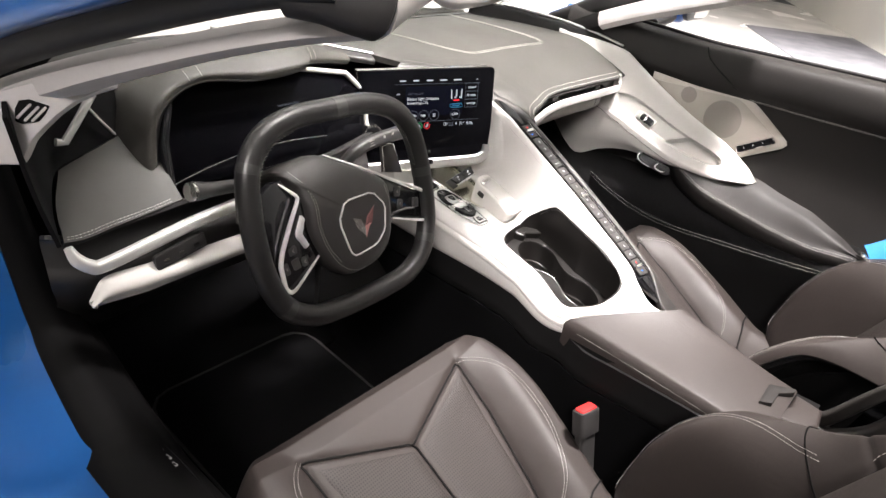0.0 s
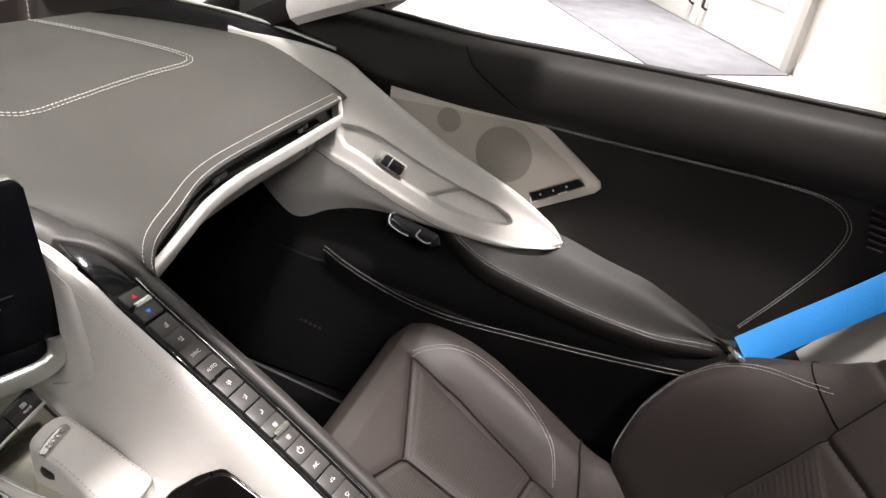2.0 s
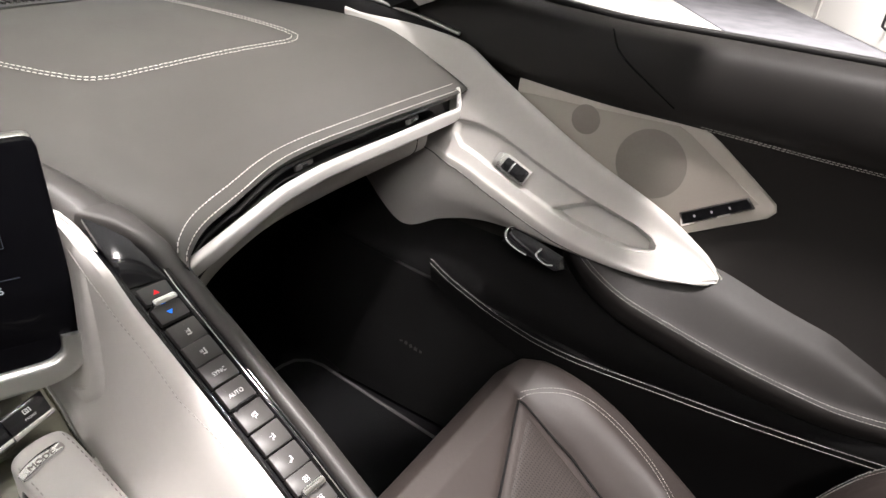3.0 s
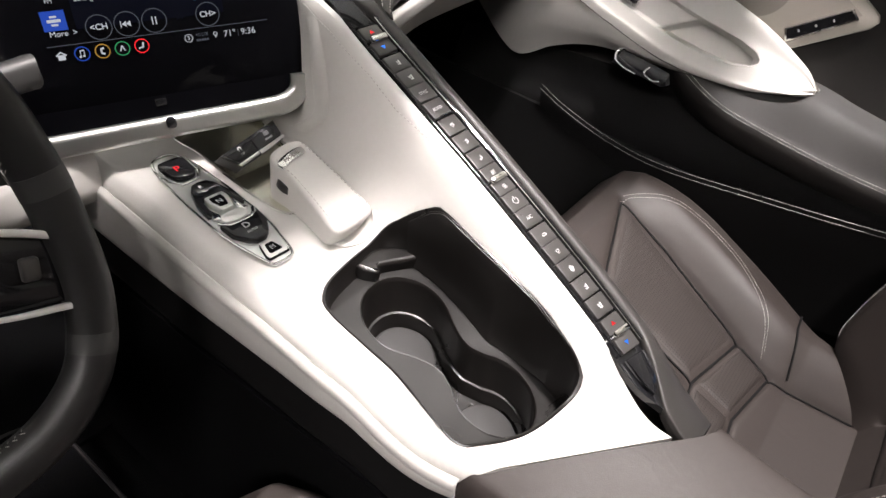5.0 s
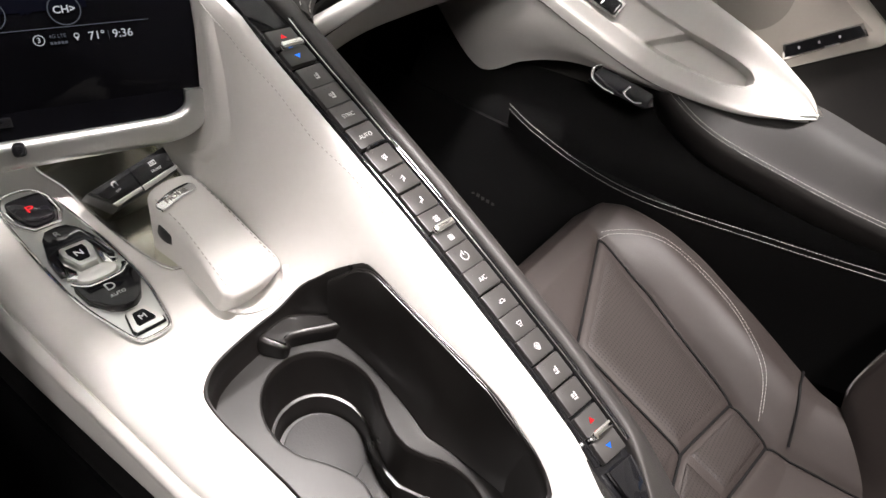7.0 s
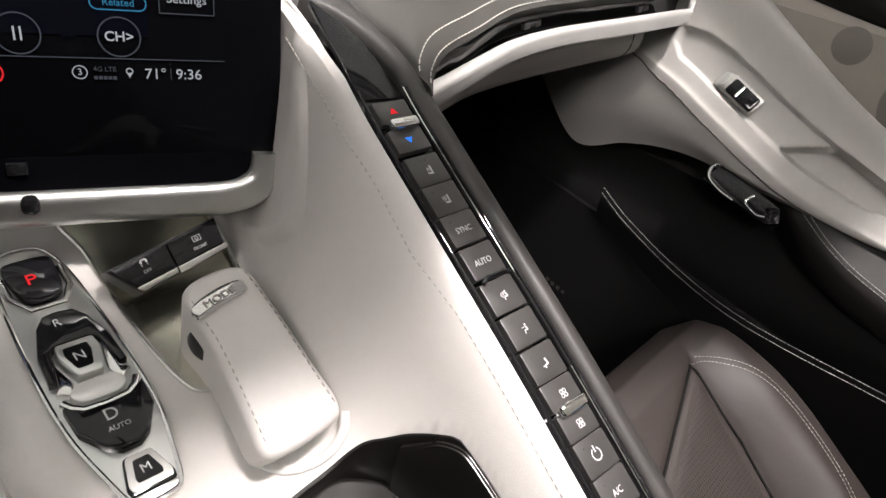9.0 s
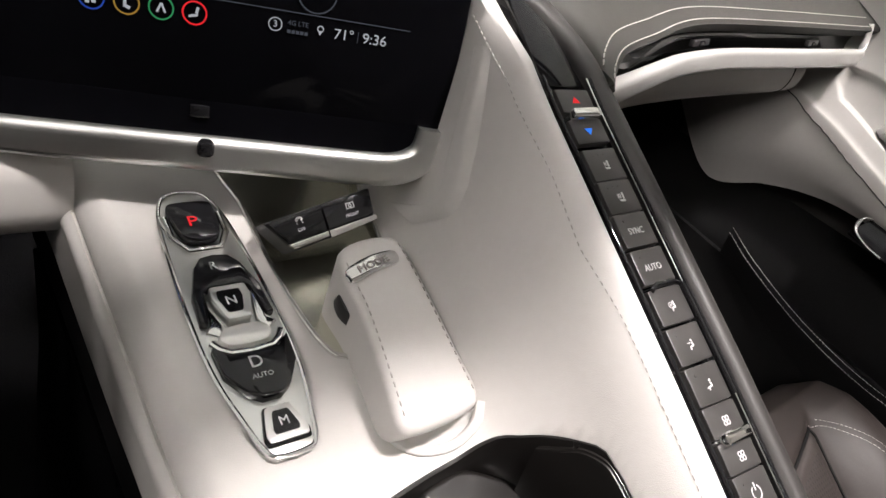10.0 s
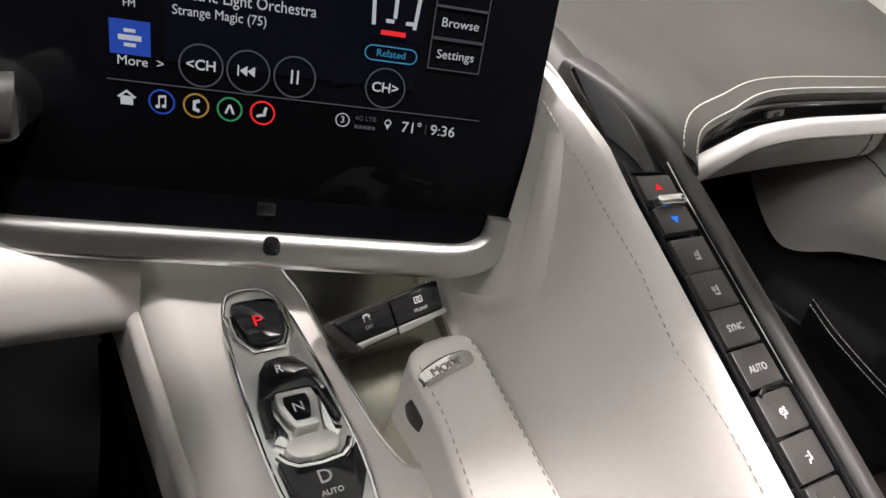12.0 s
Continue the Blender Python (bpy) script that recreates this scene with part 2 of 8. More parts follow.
def loft(rings, cap=True):
    """A solid through closed rings of equal length."""
    rings = np.asarray(rings, float)
    a, b = rings.shape[:2]
    f = []
    for i in range(a - 1):
        for j in range(b):
            k = (j + 1) % b
            f.append((i * b + j, i * b + k, (i + 1) * b + k, (i + 1) * b + j))
    if cap:
        f.append(tuple(range(b))[::-1])
        f.append(tuple((a - 1) * b + j for j in range(b)))
    return faces_bm(rings.reshape(-1, 3), f)


def sweep(path, prof, closed=False, up=(0, 0, 1), scale=None, cap=True):
    """A profile (list of side, up) carried along a path."""
    path, prof = np.asarray(path, float), np.asarray(prof, float)
    n = len(path)
    tan = (np.roll(path, -1, 0) - np.roll(path, 1, 0)) if closed else np.gradient(path, axis=0)
    tan /= np.maximum(np.linalg.norm(tan, axis=1, keepdims=True), 1e-9)
    up = np.broadcast_to(np.asarray(up, float), path.shape)
    side = np.cross(tan, up)
    side /= np.maximum(np.linalg.norm(side, axis=1, keepdims=True), 1e-9)
    top = np.cross(side, tan)
    sc = np.ones(n) if scale is None else np.asarray(scale, float)
    rings = path[:, None] + sc[:, None, None] * (prof[None, :, :1] * side[:, None] + prof[None, :, 1:] * top[:, None])
    if closed:
        rings = np.concatenate([rings, rings[:1]])
        bm = loft(rings, False)
        bmesh.ops.remove_doubles(bm, verts=bm.verts, dist=1e-6)
        return bm
    return loft(rings, cap)


def round_prof(w, h, r=None, n=5):
    """A rounded rectangle, w by h."""
    r = min(w, h) / 2 * 0.999 if r is None else r
    out = []
    for cx, cy, a0 in ((w / 2 - r, h / 2 - r, 0), (r - w / 2, h / 2 - r, 90), (r - w / 2, r - h / 2, 180), (w / 2 - r, r - h / 2, 270)):
        for i in range(n):
            a = radians(a0 + 90 * i / (n - 1))
            out.append((cx + r * math.cos(a), cy + r * math.sin(a)))
    return out


def basis(o, xd, nd):
    """A frame at o with its x along xd and its z along nd."""
    z = Vector(nd).normalized()
    x = (Vector(xd) - z * Vector(xd).dot(z)).normalized()
    y = z.cross(x)
    return Matrix(((x.x, y.x, z.x, o[0]), (x.y, y.y, z.y, o[1]), (x.z, y.z, z.z, o[2]), (0, 0, 0, 1)))


def slab(outline, h, m=None, bevel=0.0, top_scale=1.0, seg=2):
    """A plate from an outline in its frame's plane, h high, with rounded upper edges."""
    o = np.asarray(outline, float)
    area = np.sum(o[:, 0] * np.roll(o[:, 1], -1) - np.roll(o[:, 0], -1) * o[:, 1])
    if area < 0:
        o = o[::-1]
    c = o.mean(0)
    n = len(o)
    bev = min(bevel, h * 0.9)
    nrm = np.roll(o, -1, 0) - np.roll(o, 1, 0)
    nrm = np.stack([nrm[:, 1], -nrm[:, 0]], 1)
    nrm /= np.maximum(np.linalg.norm(nrm, axis=1, keepdims=True), 1e-9)
    rings = [np.c_[o, np.zeros(n)]]
    top = c + (o - c) * top_scale
    if bev > 0:
        for i in range(seg + 1):
            a = radians(90 * i / seg)
            rings.append(np.c_[top - nrm * bev * (1 - math.cos(a)), np.full(n, h - bev + bev * math.sin(a))])
    else:
        rings.append(np.c_[top, np.full(n, h)])
    bm = loft(np.array(rings))
    if m is not None:
        bm.transform(m)
    return bm


def rect(w, h, r=0.0, cx=0.0, cy=0.0, n=4):
    if r <= 0:
        return [(cx - w / 2, cy - h / 2), (cx + w / 2, cy - h / 2), (cx + w / 2, cy + h / 2), (cx - w / 2, cy + h / 2)]
    return [(cx + a, cy + b) for a, b in round_prof(w, h, r, n)]


def disc(r, n=24, cx=0.0, cy=0.0):
    return [(cx + r * math.cos(2 * math.pi * i / n), cy + r * math.sin(2 * math.pi * i / n)) for i in range(n)]


def band(outline, w, h, m):
    """A raised rim that runs round a closed outline."""
    o = np.c_[np.asarray(outline, float), np.zeros(len(outline))]
    bm = sweep(o, round_prof(w, h, min(w, h) * 0.45, 3), True)
    bm.transform(m)
    return bm


def stitch(path, length=0.0034, gap=0.0012, width=0.00058, lift=0.0003, up=(0, 0, 1), slant=0.0):
    """A row of single stitches that lie along a path."""
    path = np.asarray(path, float)
    total = np.linalg.norm(np.diff(path, axis=0), axis=1).sum()
    k = max(2, int(total / (length + gap)))
    p = even(path, 2 * k + 1)
    v, f = [], []
    ups = np.broadcast_to(np.asarray(up, float), (3,))
    for i in range(k):
        a, b = p[2 * i], p[2 * i] + (p[2 * i + 1] - p[2 * i]) * (2 * length / (length + gap))
        d = b - a
        d /= max(np.linalg.norm(d), 1e-9)
        s = np.cross(d, ups)
        s /= max(np.linalg.norm(s), 1e-9)
        t = np.cross(s, d)
        a, b = a - s * slant, b + s * slant
        o = len(v)
        for q, e in ((a, 0.0), (a * 0.8 + b * 0.2, 1.0), (a * 0.2 + b * 0.8, 1.0), (b, 0.0)):
            w = width / 2 * (0.5 + 0.5 * e)
            v += [q - s * w, q + s * w, q + s * w * 0.6 + t * (lift * (0.2 + e)), q - s * w * 0.6 + t * (lift * (0.2 + e))]
        for j in range(3):
            r0, r1 = o + 4 * j, o + 4 * j + 4
            for c in range(4):
                f.append((r0 + c, r0 + (c + 1) % 4, r1 + (c + 1) % 4, r1 + c))
        f.append((o, o + 3, o + 2, o + 1))
        f.append((o + 12, o + 13, o + 14, o + 15))
    return faces_bm(v, f)


def join(*bms):
    out = bmesh.new()
    me = bpy.data.meshes.new("join")
    for bm in bms:
        bm.to_mesh(me)
        out.from_mesh(me)
        bm.free()
    bpy.data.meshes.remove(me)
    return out


def base_of(ob):
    loc = Vector((0, 0, 0))
    while ob is not None:
        loc += ob.location
        ob = ob.parent
    return loc


def part(name, bm, material, parent=None, label="", kind="", sharp=38):
    """Links a bmesh, made in world places, as one mesh object under a thing or a part."""
    me = bpy.data.meshes.new(name)
    off = base_of(parent)
    bm.transform(Matrix.Translation(-off))
    for f in bm.faces:
        f.smooth = True
    bm.to_mesh(me)
    bm.free()
    me.set_sharp_from_angle(angle=radians(sharp))
    me.materials.append(material)
    ob = new(name, me)
    ob.parent = parent
    return tagged(ob, label, kind=kind)


def thing(name, loc, label, category, group="", kind=""):
    ob = new(name)
    ob.empty_display_size = 0.02
    ob.location = loc
    return tagged(ob, label, category, group, kind)


def lone(name, bm, material, label, category, loc=(0, 0, 0), kind="", group=""):
    """A thing that is one mesh."""
    bm.transform(Matrix.Translation(-Vector(loc)))
    ob = part(name, bm, material)
    ob.location = loc
    return tagged(ob, label, category, group, kind)


def words(name, text, size, m, material, parent, label="", align="CENTER", bold=0.0, squeeze=1.0):
    c = bpy.data.curves.new(name, "FONT")
    c.body, c.size, c.align_x, c.align_y, c.extrude, c.offset = text, size, align, "CENTER", 0.00012, bold
    c.resolution_u = 3
    tmp = bpy.data.objects.new("text", c)
    me = bpy.data.meshes.new_from_object(tmp)
    bpy.data.objects.remove(tmp)
    bpy.data.curves.remove(c)
    me.transform(Matrix.Translation(-base_of(parent)) @ m @ Matrix.Diagonal((squeeze, 1, 1, 1)))
    me.name = name
    me.materials.append(material)
    ob = new(name, me)
    ob.parent = parent
    return tagged(ob, label)


def lin(x, xs, ys):
    return float(np.interp(x, xs, ys))


# ---- the centre console ----
from mathutils import geometry


def eased(xs, ys, reach=0.018):
    """A table of values with its corners rounded off."""
    g = np.linspace(xs[0] - 0.08, xs[-1] + 0.08, 700)
    k = np.exp(-(np.arange(-60, 61) * (g[1] - g[0]) / reach) ** 2)
    flat = np.interp(g, xs, ys)
    ends = np.concatenate([flat[:1] - (ys[1] - ys[0]) / (xs[1] - xs[0]) * (g[1] - g[0]) * np.arange(60, 0, -1), flat, np.full(60, flat[-1])])
    v = np.convolve(ends, k / k.sum(), mode="valid")
    return lambda x: float(np.interp(x, g, v))


STRIP_X_AT = eased([0.69, 0.74, 0.788, 0.854, 0.913, 0.982, 1.047, 1.09, 1.12, 1.18], [0.068, 0.080, 0.088, 0.0955, 0.101, 0.105, 0.1085, 0.115, 0.121, 0.125], 0.012)
DECK_L_AT = eased([0.70, 0.778, 0.803, 0.86, 0.918, 0.99, 1.08, 1.17, 1.25], [-0.052, -0.066, -0.073, -0.089, -0.0965, -0.0975, -0.0965, -0.095, -0.093], 0.022)
DECK_Z_AT = eased([0.66, 0.70, 0.778, 0.86, 0.947, 1.01, 1.09, 1.15, 1.25], [0.484, 0.493, 0.512, 0.540, 0.566, 0.575, 0.584, 0.593, 0.605], 0.025)
CREST_AT = eased([0.70, 0.76, 0.93, 0.99, 1.04, 1.06, 1.09, 1.12, 1.20], [-0.04, -0.02, 0.010, 0.012, 0.022, 0.032, 0.053, 0.071, 0.077], 0.016)


def strip_z(y):
    return 0.715 + 0.53 * (min(y, 1.07) - 1.047) + 0.27 * max(y - 1.07, 0.0)


def strip_x(y):
    """The middle of the key strip."""
    return STRIP_X_AT(y)


def deck_l(y):
    return DECK_L_AT(y)


def rear_y(x):
    """The slanting rear edge of the pale deck."""
    return lin(x, [-0.075, -0.058, 0.06, 0.08], [0.792, 0.772, 0.664, 0.650])


def deck_z(x, y):
    """Height of the pale upper side: a flat deck that sweeps up to the key strip."""
    zl = DECK_Z_AT(y)
    xs, zs = strip_x(y) - 0.0295, strip_z(y) + 0.003
    xd = CREST_AT(y)
    t = max(0.0, (x - xd) / max(xs - xd, 1e-3))
    if t < 0.85:
        f = t ** 2.5
    elif t < 1.15:
        h = (t - 0.85) / 0.30
        f = 0.666 * (2 * h ** 3 - 3 * h * h + 1) + 0.588 * (h ** 3 - 2 * h * h + h) + (3 * h * h - 2 * h ** 3)
    else:
        f = 1.0
    z = zl + (zs - zl) * f
    w = min(1.0, max(0.0, 1 - (y - rear_y(x)) / 0.10))
    w = w * w * (3 - 2 * w)
    z += (0.4985 + (max(x, -0.065) + 0.065) * 0.14 - z) * w
    dl = x - deck_l(y)
    if dl < 0.014:
        z -= 0.012 * (1 - max(dl, 0) / 0.014) ** 2
    return z


console = thing("centre_console", (0, 0.95, 0.16), "pale grey leather centre console sweeping up to a strip of keys", "console")


NU, NV = 96, 90
deck = np.zeros((NU, NV, 3))
for i in range(NU):
    for j in range(NV):
        v = j / (NV - 1)
        u = i / (NU - 1)
        y = 1.235
        for _ in range(6):
            xl, xr = deck_l(y), strip_x(y) - 0.018
            x = xl + (xr - xl) * v
            y = rear_y(x) + (1.235 - rear_y(x)) * u
        deck[i, j] = (x, y, deck_z(x, y))
CUP = even(ring([(-0.0605, 0.932), (-0.0535, 0.948), (-0.0292, 0.9592), (0.029, 0.9643), (0.0469, 0.950), (0.0575, 0.926), (0.0590, 0.9122), (0.0569, 0.8818), (0.0526, 0.8112),
                 (0.0483, 0.7838), (0.0419, 0.759), (0.0345, 0.7525), (0.0168, 0.7565), (-0.0191, 0.7685), (-0.0456, 0.7888), (-0.0575, 0.8047), (-0.059, 0.8467), (-0.0607, 0.8988)], 200), 120, True)


def tall(outline, z0, z1):
    o = np.asarray(outline, float)
    n = len(o)
    return loft(np.array([np.c_[o, np.full(n, z0)], np.c_[o, np.full(n, z1)]]))


TRAY = ring([(-0.006, 1.205), (0.074, 1.205), (0.0700, 1.145), (0.0605, 1.104), (0.0530, 1.072), (0.043, 1.036), (0.028, 1.022), (0.0085, 1.024), (0.000, 1.038), (-0.0075, 1.0445),
             (-0.0116, 1.066), (-0.0125, 1.11), (-0.0100, 1.16)], 70)


def inside(q, poly):
    """Which of the points q lie within a closed outline."""
    x, y = q[:, 0], q[:, 1]
    a, b = poly, np.roll(poly, -1, 0)
    hit = np.zeros(len(q), bool)
    for (x0, y0), (x1, y1) in zip(a, b):
        if y0 != y1:
            hit ^= ((y0 > y) != (y1 > y)) & (x < (x1 - x0) * (y - y0) / (y1 - y0) + x0)
    return hit


def plate_with_holes(outer, holes, grid, height, thick):
    """A curved plate over the plan, with openings through it."""
    loops = [np.asarray(outer, float)] + [np.asarray(h, float) for h in holes]
    g = grid[inside(grid, loops[0])]
    for h in loops[1:]:
        g = g[~inside(g, h)]
    rim = np.concatenate(loops)
    far = np.array([np.min(np.hypot(*(rim - q).T)) for q in g]) > 0.0016
    pts = [Vector(q) for q in np.concatenate([rim, g[far]])]
    edges, o = [], 0
    for l in loops:
        edges += [(o + i, o + (i + 1) % len(l)) for i in range(len(l))]
        o += len(l)
    vs, _, fs, *_ = geometry.delaunay_2d_cdt(pts, edges, [], 0, 1e-7)
    v2 = np.array([tuple(q) for q in vs])
    cen = np.array([v2[list(f)].mean(0) for f in fs])
    ok = inside(cen, loops[0])
    for h in loops[1:]:
        ok &= ~inside(cen, h)
    fs = [tuple(f) for f, k in zip(fs, ok) if k]
    z = np.array([height(x, y) for x, y in v2])
    n = len(v2)
    verts = np.concatenate([np.c_[v2, z], np.c_[v2, z - thick]])
    count = {}
    for f in fs:
        for i in range(len(f)):
            e = (f[i], f[(i + 1) % len(f)])
            count[e] = 1
    side = [(e[0], e[0] + n, e[1] + n, e[1]) for e in count if (e[1], e[0]) not in count]
    return faces_bm(verts, fs + [tuple(i + n for i in f)[::-1] for f in fs] + side)


outer = np.concatenate([deck[:, 0, :2], deck[-1, 1:, :2], deck[-2::-1, -1, :2], deck[0, -2:0:-1, :2]])
part("deck", plate_with_holes(outer, [CUP, TRAY], deck[1:-1, 1:-1, :2].reshape(-1, 2), deck_z, 0.008), M_GREY, console, "pale grey leather deck")

# the outer flanks of the console
def wall_h(y):
    """Height of the pale leather side wall under the deck's edge."""
    return lin(y, [0.78, 0.86, 0.95, 1.05, 1.15, 1.26], [0.012, 0.020, 0.031, 0.042, 0.052, 0.060])


flank = []
for y in np.linspace(0.79, 1.26, 26):
    x, z, h = deck_l(y), deck_z(deck_l(y), y), wall_h(y)
    flank.append([(x + 0.001, y, z - 0.004), (x - 0.0025, y, z - 0.008), (x - 0.0030, y, z - 0.012), (x - 0.0022, y, z - 0.014), (x - 0.0030, y, z - 0.012 - h * 0.45), (x - 0.0015, y, z - 0.010 - h), (x + 0.006, y, z - 0.014 - h)])
part("deck_edge", sheet(surf(flank, 44, 24)[:, ::-1], 0.004), M_GREY, console, "stitched pale side wall")
for name_, z0, z1, m_, lab in (("driver_side_panel", 0.0, 0.062, M_DEEP, "black leather tunnel side"), ("tunnel_carpet", 0.060, 0.42, M_CARPET, "black carpet tunnel side")):
    side = []
    for y in np.linspace(0.30, 1.32, 22):
        yy = max(y, 0.79)
        x = deck_l(yy) + 0.004 if y > 0.77 else -0.078
        z = deck_z(deck_l(yy), yy) - 0.012 - wall_h(yy) if y > 0.77 else 0.455
        row = []
        for k in np.linspace(z0, z1, 5):
            row.append((x + lin(k, [0, 0.06, 0.062, 0.16, 0.45], [0, -0.003, 0.003, -0.006, -0.03]), y, max(z - k, 0.16 + 0.001 * (z1 - k))))
        side.append(row)
    part(name_, sheet(surf(side, 50, 14)[:, ::-1], 0.006), m_, console, lab)

# the ridge on the passenger side of the keys; it spreads over the strip's front end
ridge = []
for y in np.linspace(0.655, 1.128, 30):
    c, z = strip_x(y), strip_z(y)
    w = lin(y, [0.655, 0.685, 0.700, 0.715, 0.735, 0.80, 1.045], [-0.012, -0.009, 0.001, 0.0105, 0.0175, 0.0190, 0.0190])
    xi = c + w if y < 1.045 else lin(y, [1.045, 1.065, 1.085, 1.105, 1.12, 1.128], [0.1274, 0.1275, 0.1268, 0.1215, 0.1125, 0.1045])
    xo = c + 0.039 if y < 1.045 else lin(y, [1.045, 1.08, 1.128], [0.1474, 0.1500, 0.1500])
    e = lin(y, [0.655, 0.72], [-0.012, 0.0])
    h = lin(y, [1.08, 1.128], [0.008, 0.011])
    d = xo - xi
    ridge.append([(xi, y, z - 0.005 + e), (xi + 0.001, y, z + 0.004 + e), (xi + min(0.006, d * 0.3), y, z + h + e), (xi + d * 0.68, y, z + h - 0.003 + e),
                  (xo - 0.001, y, z - 0.006 + e), (xo, y, z - 0.05 + e), (xo - 0.002, y, z - 0.14 + e), (xo + 0.008, y, 0.16)])
part("ridge", sheet(surf(ridge, 90, 34)[:, ::-1], 0.003), M_RIDGE, console, "dark leather ridge beside the keys")

# the key strip's glossy bed
bed = []
for y in np.linspace(0.686, 1.125, 20):
    c, z = strip_x(y), strip_z(y)
    w = lin(y, [0.686, 0.70, 0.73], [0.004, 0.014, 0.0185])
    bed.append([(c - w, y, z - 0.001), (c, y, z - 0.002), (c + w, y, z - 0.001)])
part("key_bed", sheet(surf(bed, 50, 8)[:, ::-1], 0.006), M_GLOSS, console, "glossy black key bed")


def key_frame(y, dx=0.0, lift=0.0):
    dxdy = (strip_x(y + 0.01) - strip_x(y - 0.01)) / 0.02
    d = Vector((dxdy, 1, 0.53)).normalized()
    n = Vector((-0.05, -0.53, 1)).normalized()
    n = (n - d * n.dot(d)).normalized()
    x = d.cross(n)
    o = Vector((strip_x(y), y, strip_z(y))) + x * dx + n * lift
    return Matrix(((x.x, d.x, n.x, o.x), (x.y, d.y, n.y, o.y), (x.z, d.z, n.z, o.z), (0, 0, 0, 1)))


def bars(m, parts_, material, parent, name="symbol"):
    """A small printed symbol of plain strokes (x, y, width, height, turn)."""
    bms = []
    for x, y, w, h, a in parts_:
        bms.append(slab(rect(w, h), 0.0002, m @ pose(x, y, 0, 0, 0, a)))
    return part(name, join(*bms), material, parent)


def arc(m, r, a0, a1, w, n=14):
    """A thin printed arc."""
    t = np.radians(np.linspace(a0, a1, n))
    o = [(math.cos(a) * (r + w / 2), math.sin(a) * (r + w / 2)) for a in t] + [(math.cos(a) * (r - w / 2), math.sin(a) * (r - w / 2)) for a in t[::-1]]
    v = [(x, y, 0.0002) for x, y in o]
    k = len(t)
    bm = faces_bm(v, [(i, i + 1, 2 * k - 2 - i, 2 * k - 1 - i) for i in range(k - 1)])
    bm.transform(m)
    return bm


MM = 0.001
def icon(m, shapes, k, material, parent):
    """A small printed symbol of outlines given in millimetres."""
    return part("symbol", join(*[slab([(x * MM * k, y * MM * k) for x, y in o], 0.0002, m) for o in shapes]), material, parent)


def dot(x, y, r, n=10):
    return disc(r, n, x, y)


def loop_arc(x, y, r, w, a0=0, a1=360, n=14):
    t = np.radians(np.linspace(a0, a1, n))
    return [(x + math.cos(a) * r, y + math.sin(a) * r) for a in t] + [(x + math.cos(a) * (r - w), y + math.sin(a) * (r - w)) for a in t[::-1]]


SEAT_SYM = [[(0.5, 3.2), (1.6, 3.4), (2.0, 2.8), (1.8, -0.9), (0.5, -0.9)], [(-2.4, -0.7), (-2.2, -1.3), (1.8, -1.3), (1.8, -2.7), (-1.8, -2.5), (-2.5, -1.8)]]
HEAT = [[(-2.0, -0.1), (-1.5, -0.1), (-1.4, 2.2), (-1.9, 2.2)], [(-0.9, -0.1), (-0.4, -0.1), (-0.3, 2.2), (-0.8, 2.2)]]
SMALL_FAN = [loop_arc(-2.0 + 0.75 * a, 1.1 + 0.75 * b, 0.75, 0.3) for a in (-1, 1) for b in (-1, 1)]
MAN = [dot(0.9, 2.5, 0.75), [(0.2, 1.5), (1.5, 1.6), (1.9, -0.6), (0.9, -0.8)], [(-0.9, -0.4), (1.7, -0.3), (1.6, -1.2), (-0.9, -1.3)], [(-1.4, -0.5), (-0.6, -0.6), (-1.1, -2.8), (-1.9, -2.7)]]
ARROW_UP = [[(-2.9, 1.1), (-1.2, 1.1), (-1.2, 0.7), (-0.4, 1.3), (-1.2, 1.9), (-1.2, 1.5), (-2.9, 1.5)]]
ARROW_LOW = [[(-3.2, -1.5), (-2.3, -1.5), (-2.3, -2.0), (-1.7, -1.3), (-2.3, -0.7), (-2.3, -1.1), (-3.2, -1.1)]]
SCREEN_ARC = [loop_arc(-1.6, 0.9, 1.9, 0.45, 20, 330), [(-2.2, 0.2), (-1.8, 0.2), (-1.6, 1.7), (-2.0, 1.7)], [(-1.4, 0.2), (-1.0, 0.2), (-0.8, 1.7), (-1.2, 1.7)]]
CAR = [[(-3.6, -0.8), (-3.5, 0.3), (-2.2, 0.6), (-1.2, 1.9), (1.4, 1.9), (2.4, 0.6), (3.5, 0.3), (3.6, -0.8), (3.0, -0.8), (3.0, -0.1), (2.0, 0.1), (1.1, 1.3), (-0.9, 1.3), (-1.9, 0.1), (-3.0, -0.2), (-3.0, -0.8)], dot(-2.1, -1.0, 0.75), dot(2.1, -1.0, 0.75), [(-1.1, -1.2), (1.1, -1.2), (1.1, -0.7), (-1.1, -0.7)]]
DEF = [loop_arc(0, -3.4, 5.6, 0.6, 60, 120), loop_arc(0, -3.4, 3.0, 0.6, 60, 120), [(-2.9, 1.4), (-2.3, 1.2), (-1.2, -0.9), (-1.8, -0.8)], [(2.9, 1.4), (2.3, 1.2), (1.2, -0.9), (1.8, -0.8)]] + [[(x - 0.25, -2.8), (x + 0.25, -2.8), (x + 0.25, -1.6), (x - 0.25, -1.6)] for x in (-1.2, 0, 1.2)]
DEF_REAR = [loop_arc(0, 0, 3.0, 0.55, 0, 360, 4 * 5 + 1)] + [[(x - 0.25, -3.6), (x + 0.25, -3.6), (x + 0.25, 1.6), (x - 0.25, 1.6)] for x in (-1.2, 0, 1.2)]
FAN = [loop_arc(1.15 * a, 1.15 * b, 1.25, 0.42) for a in (-1, 1) for b in (-1, 1)]
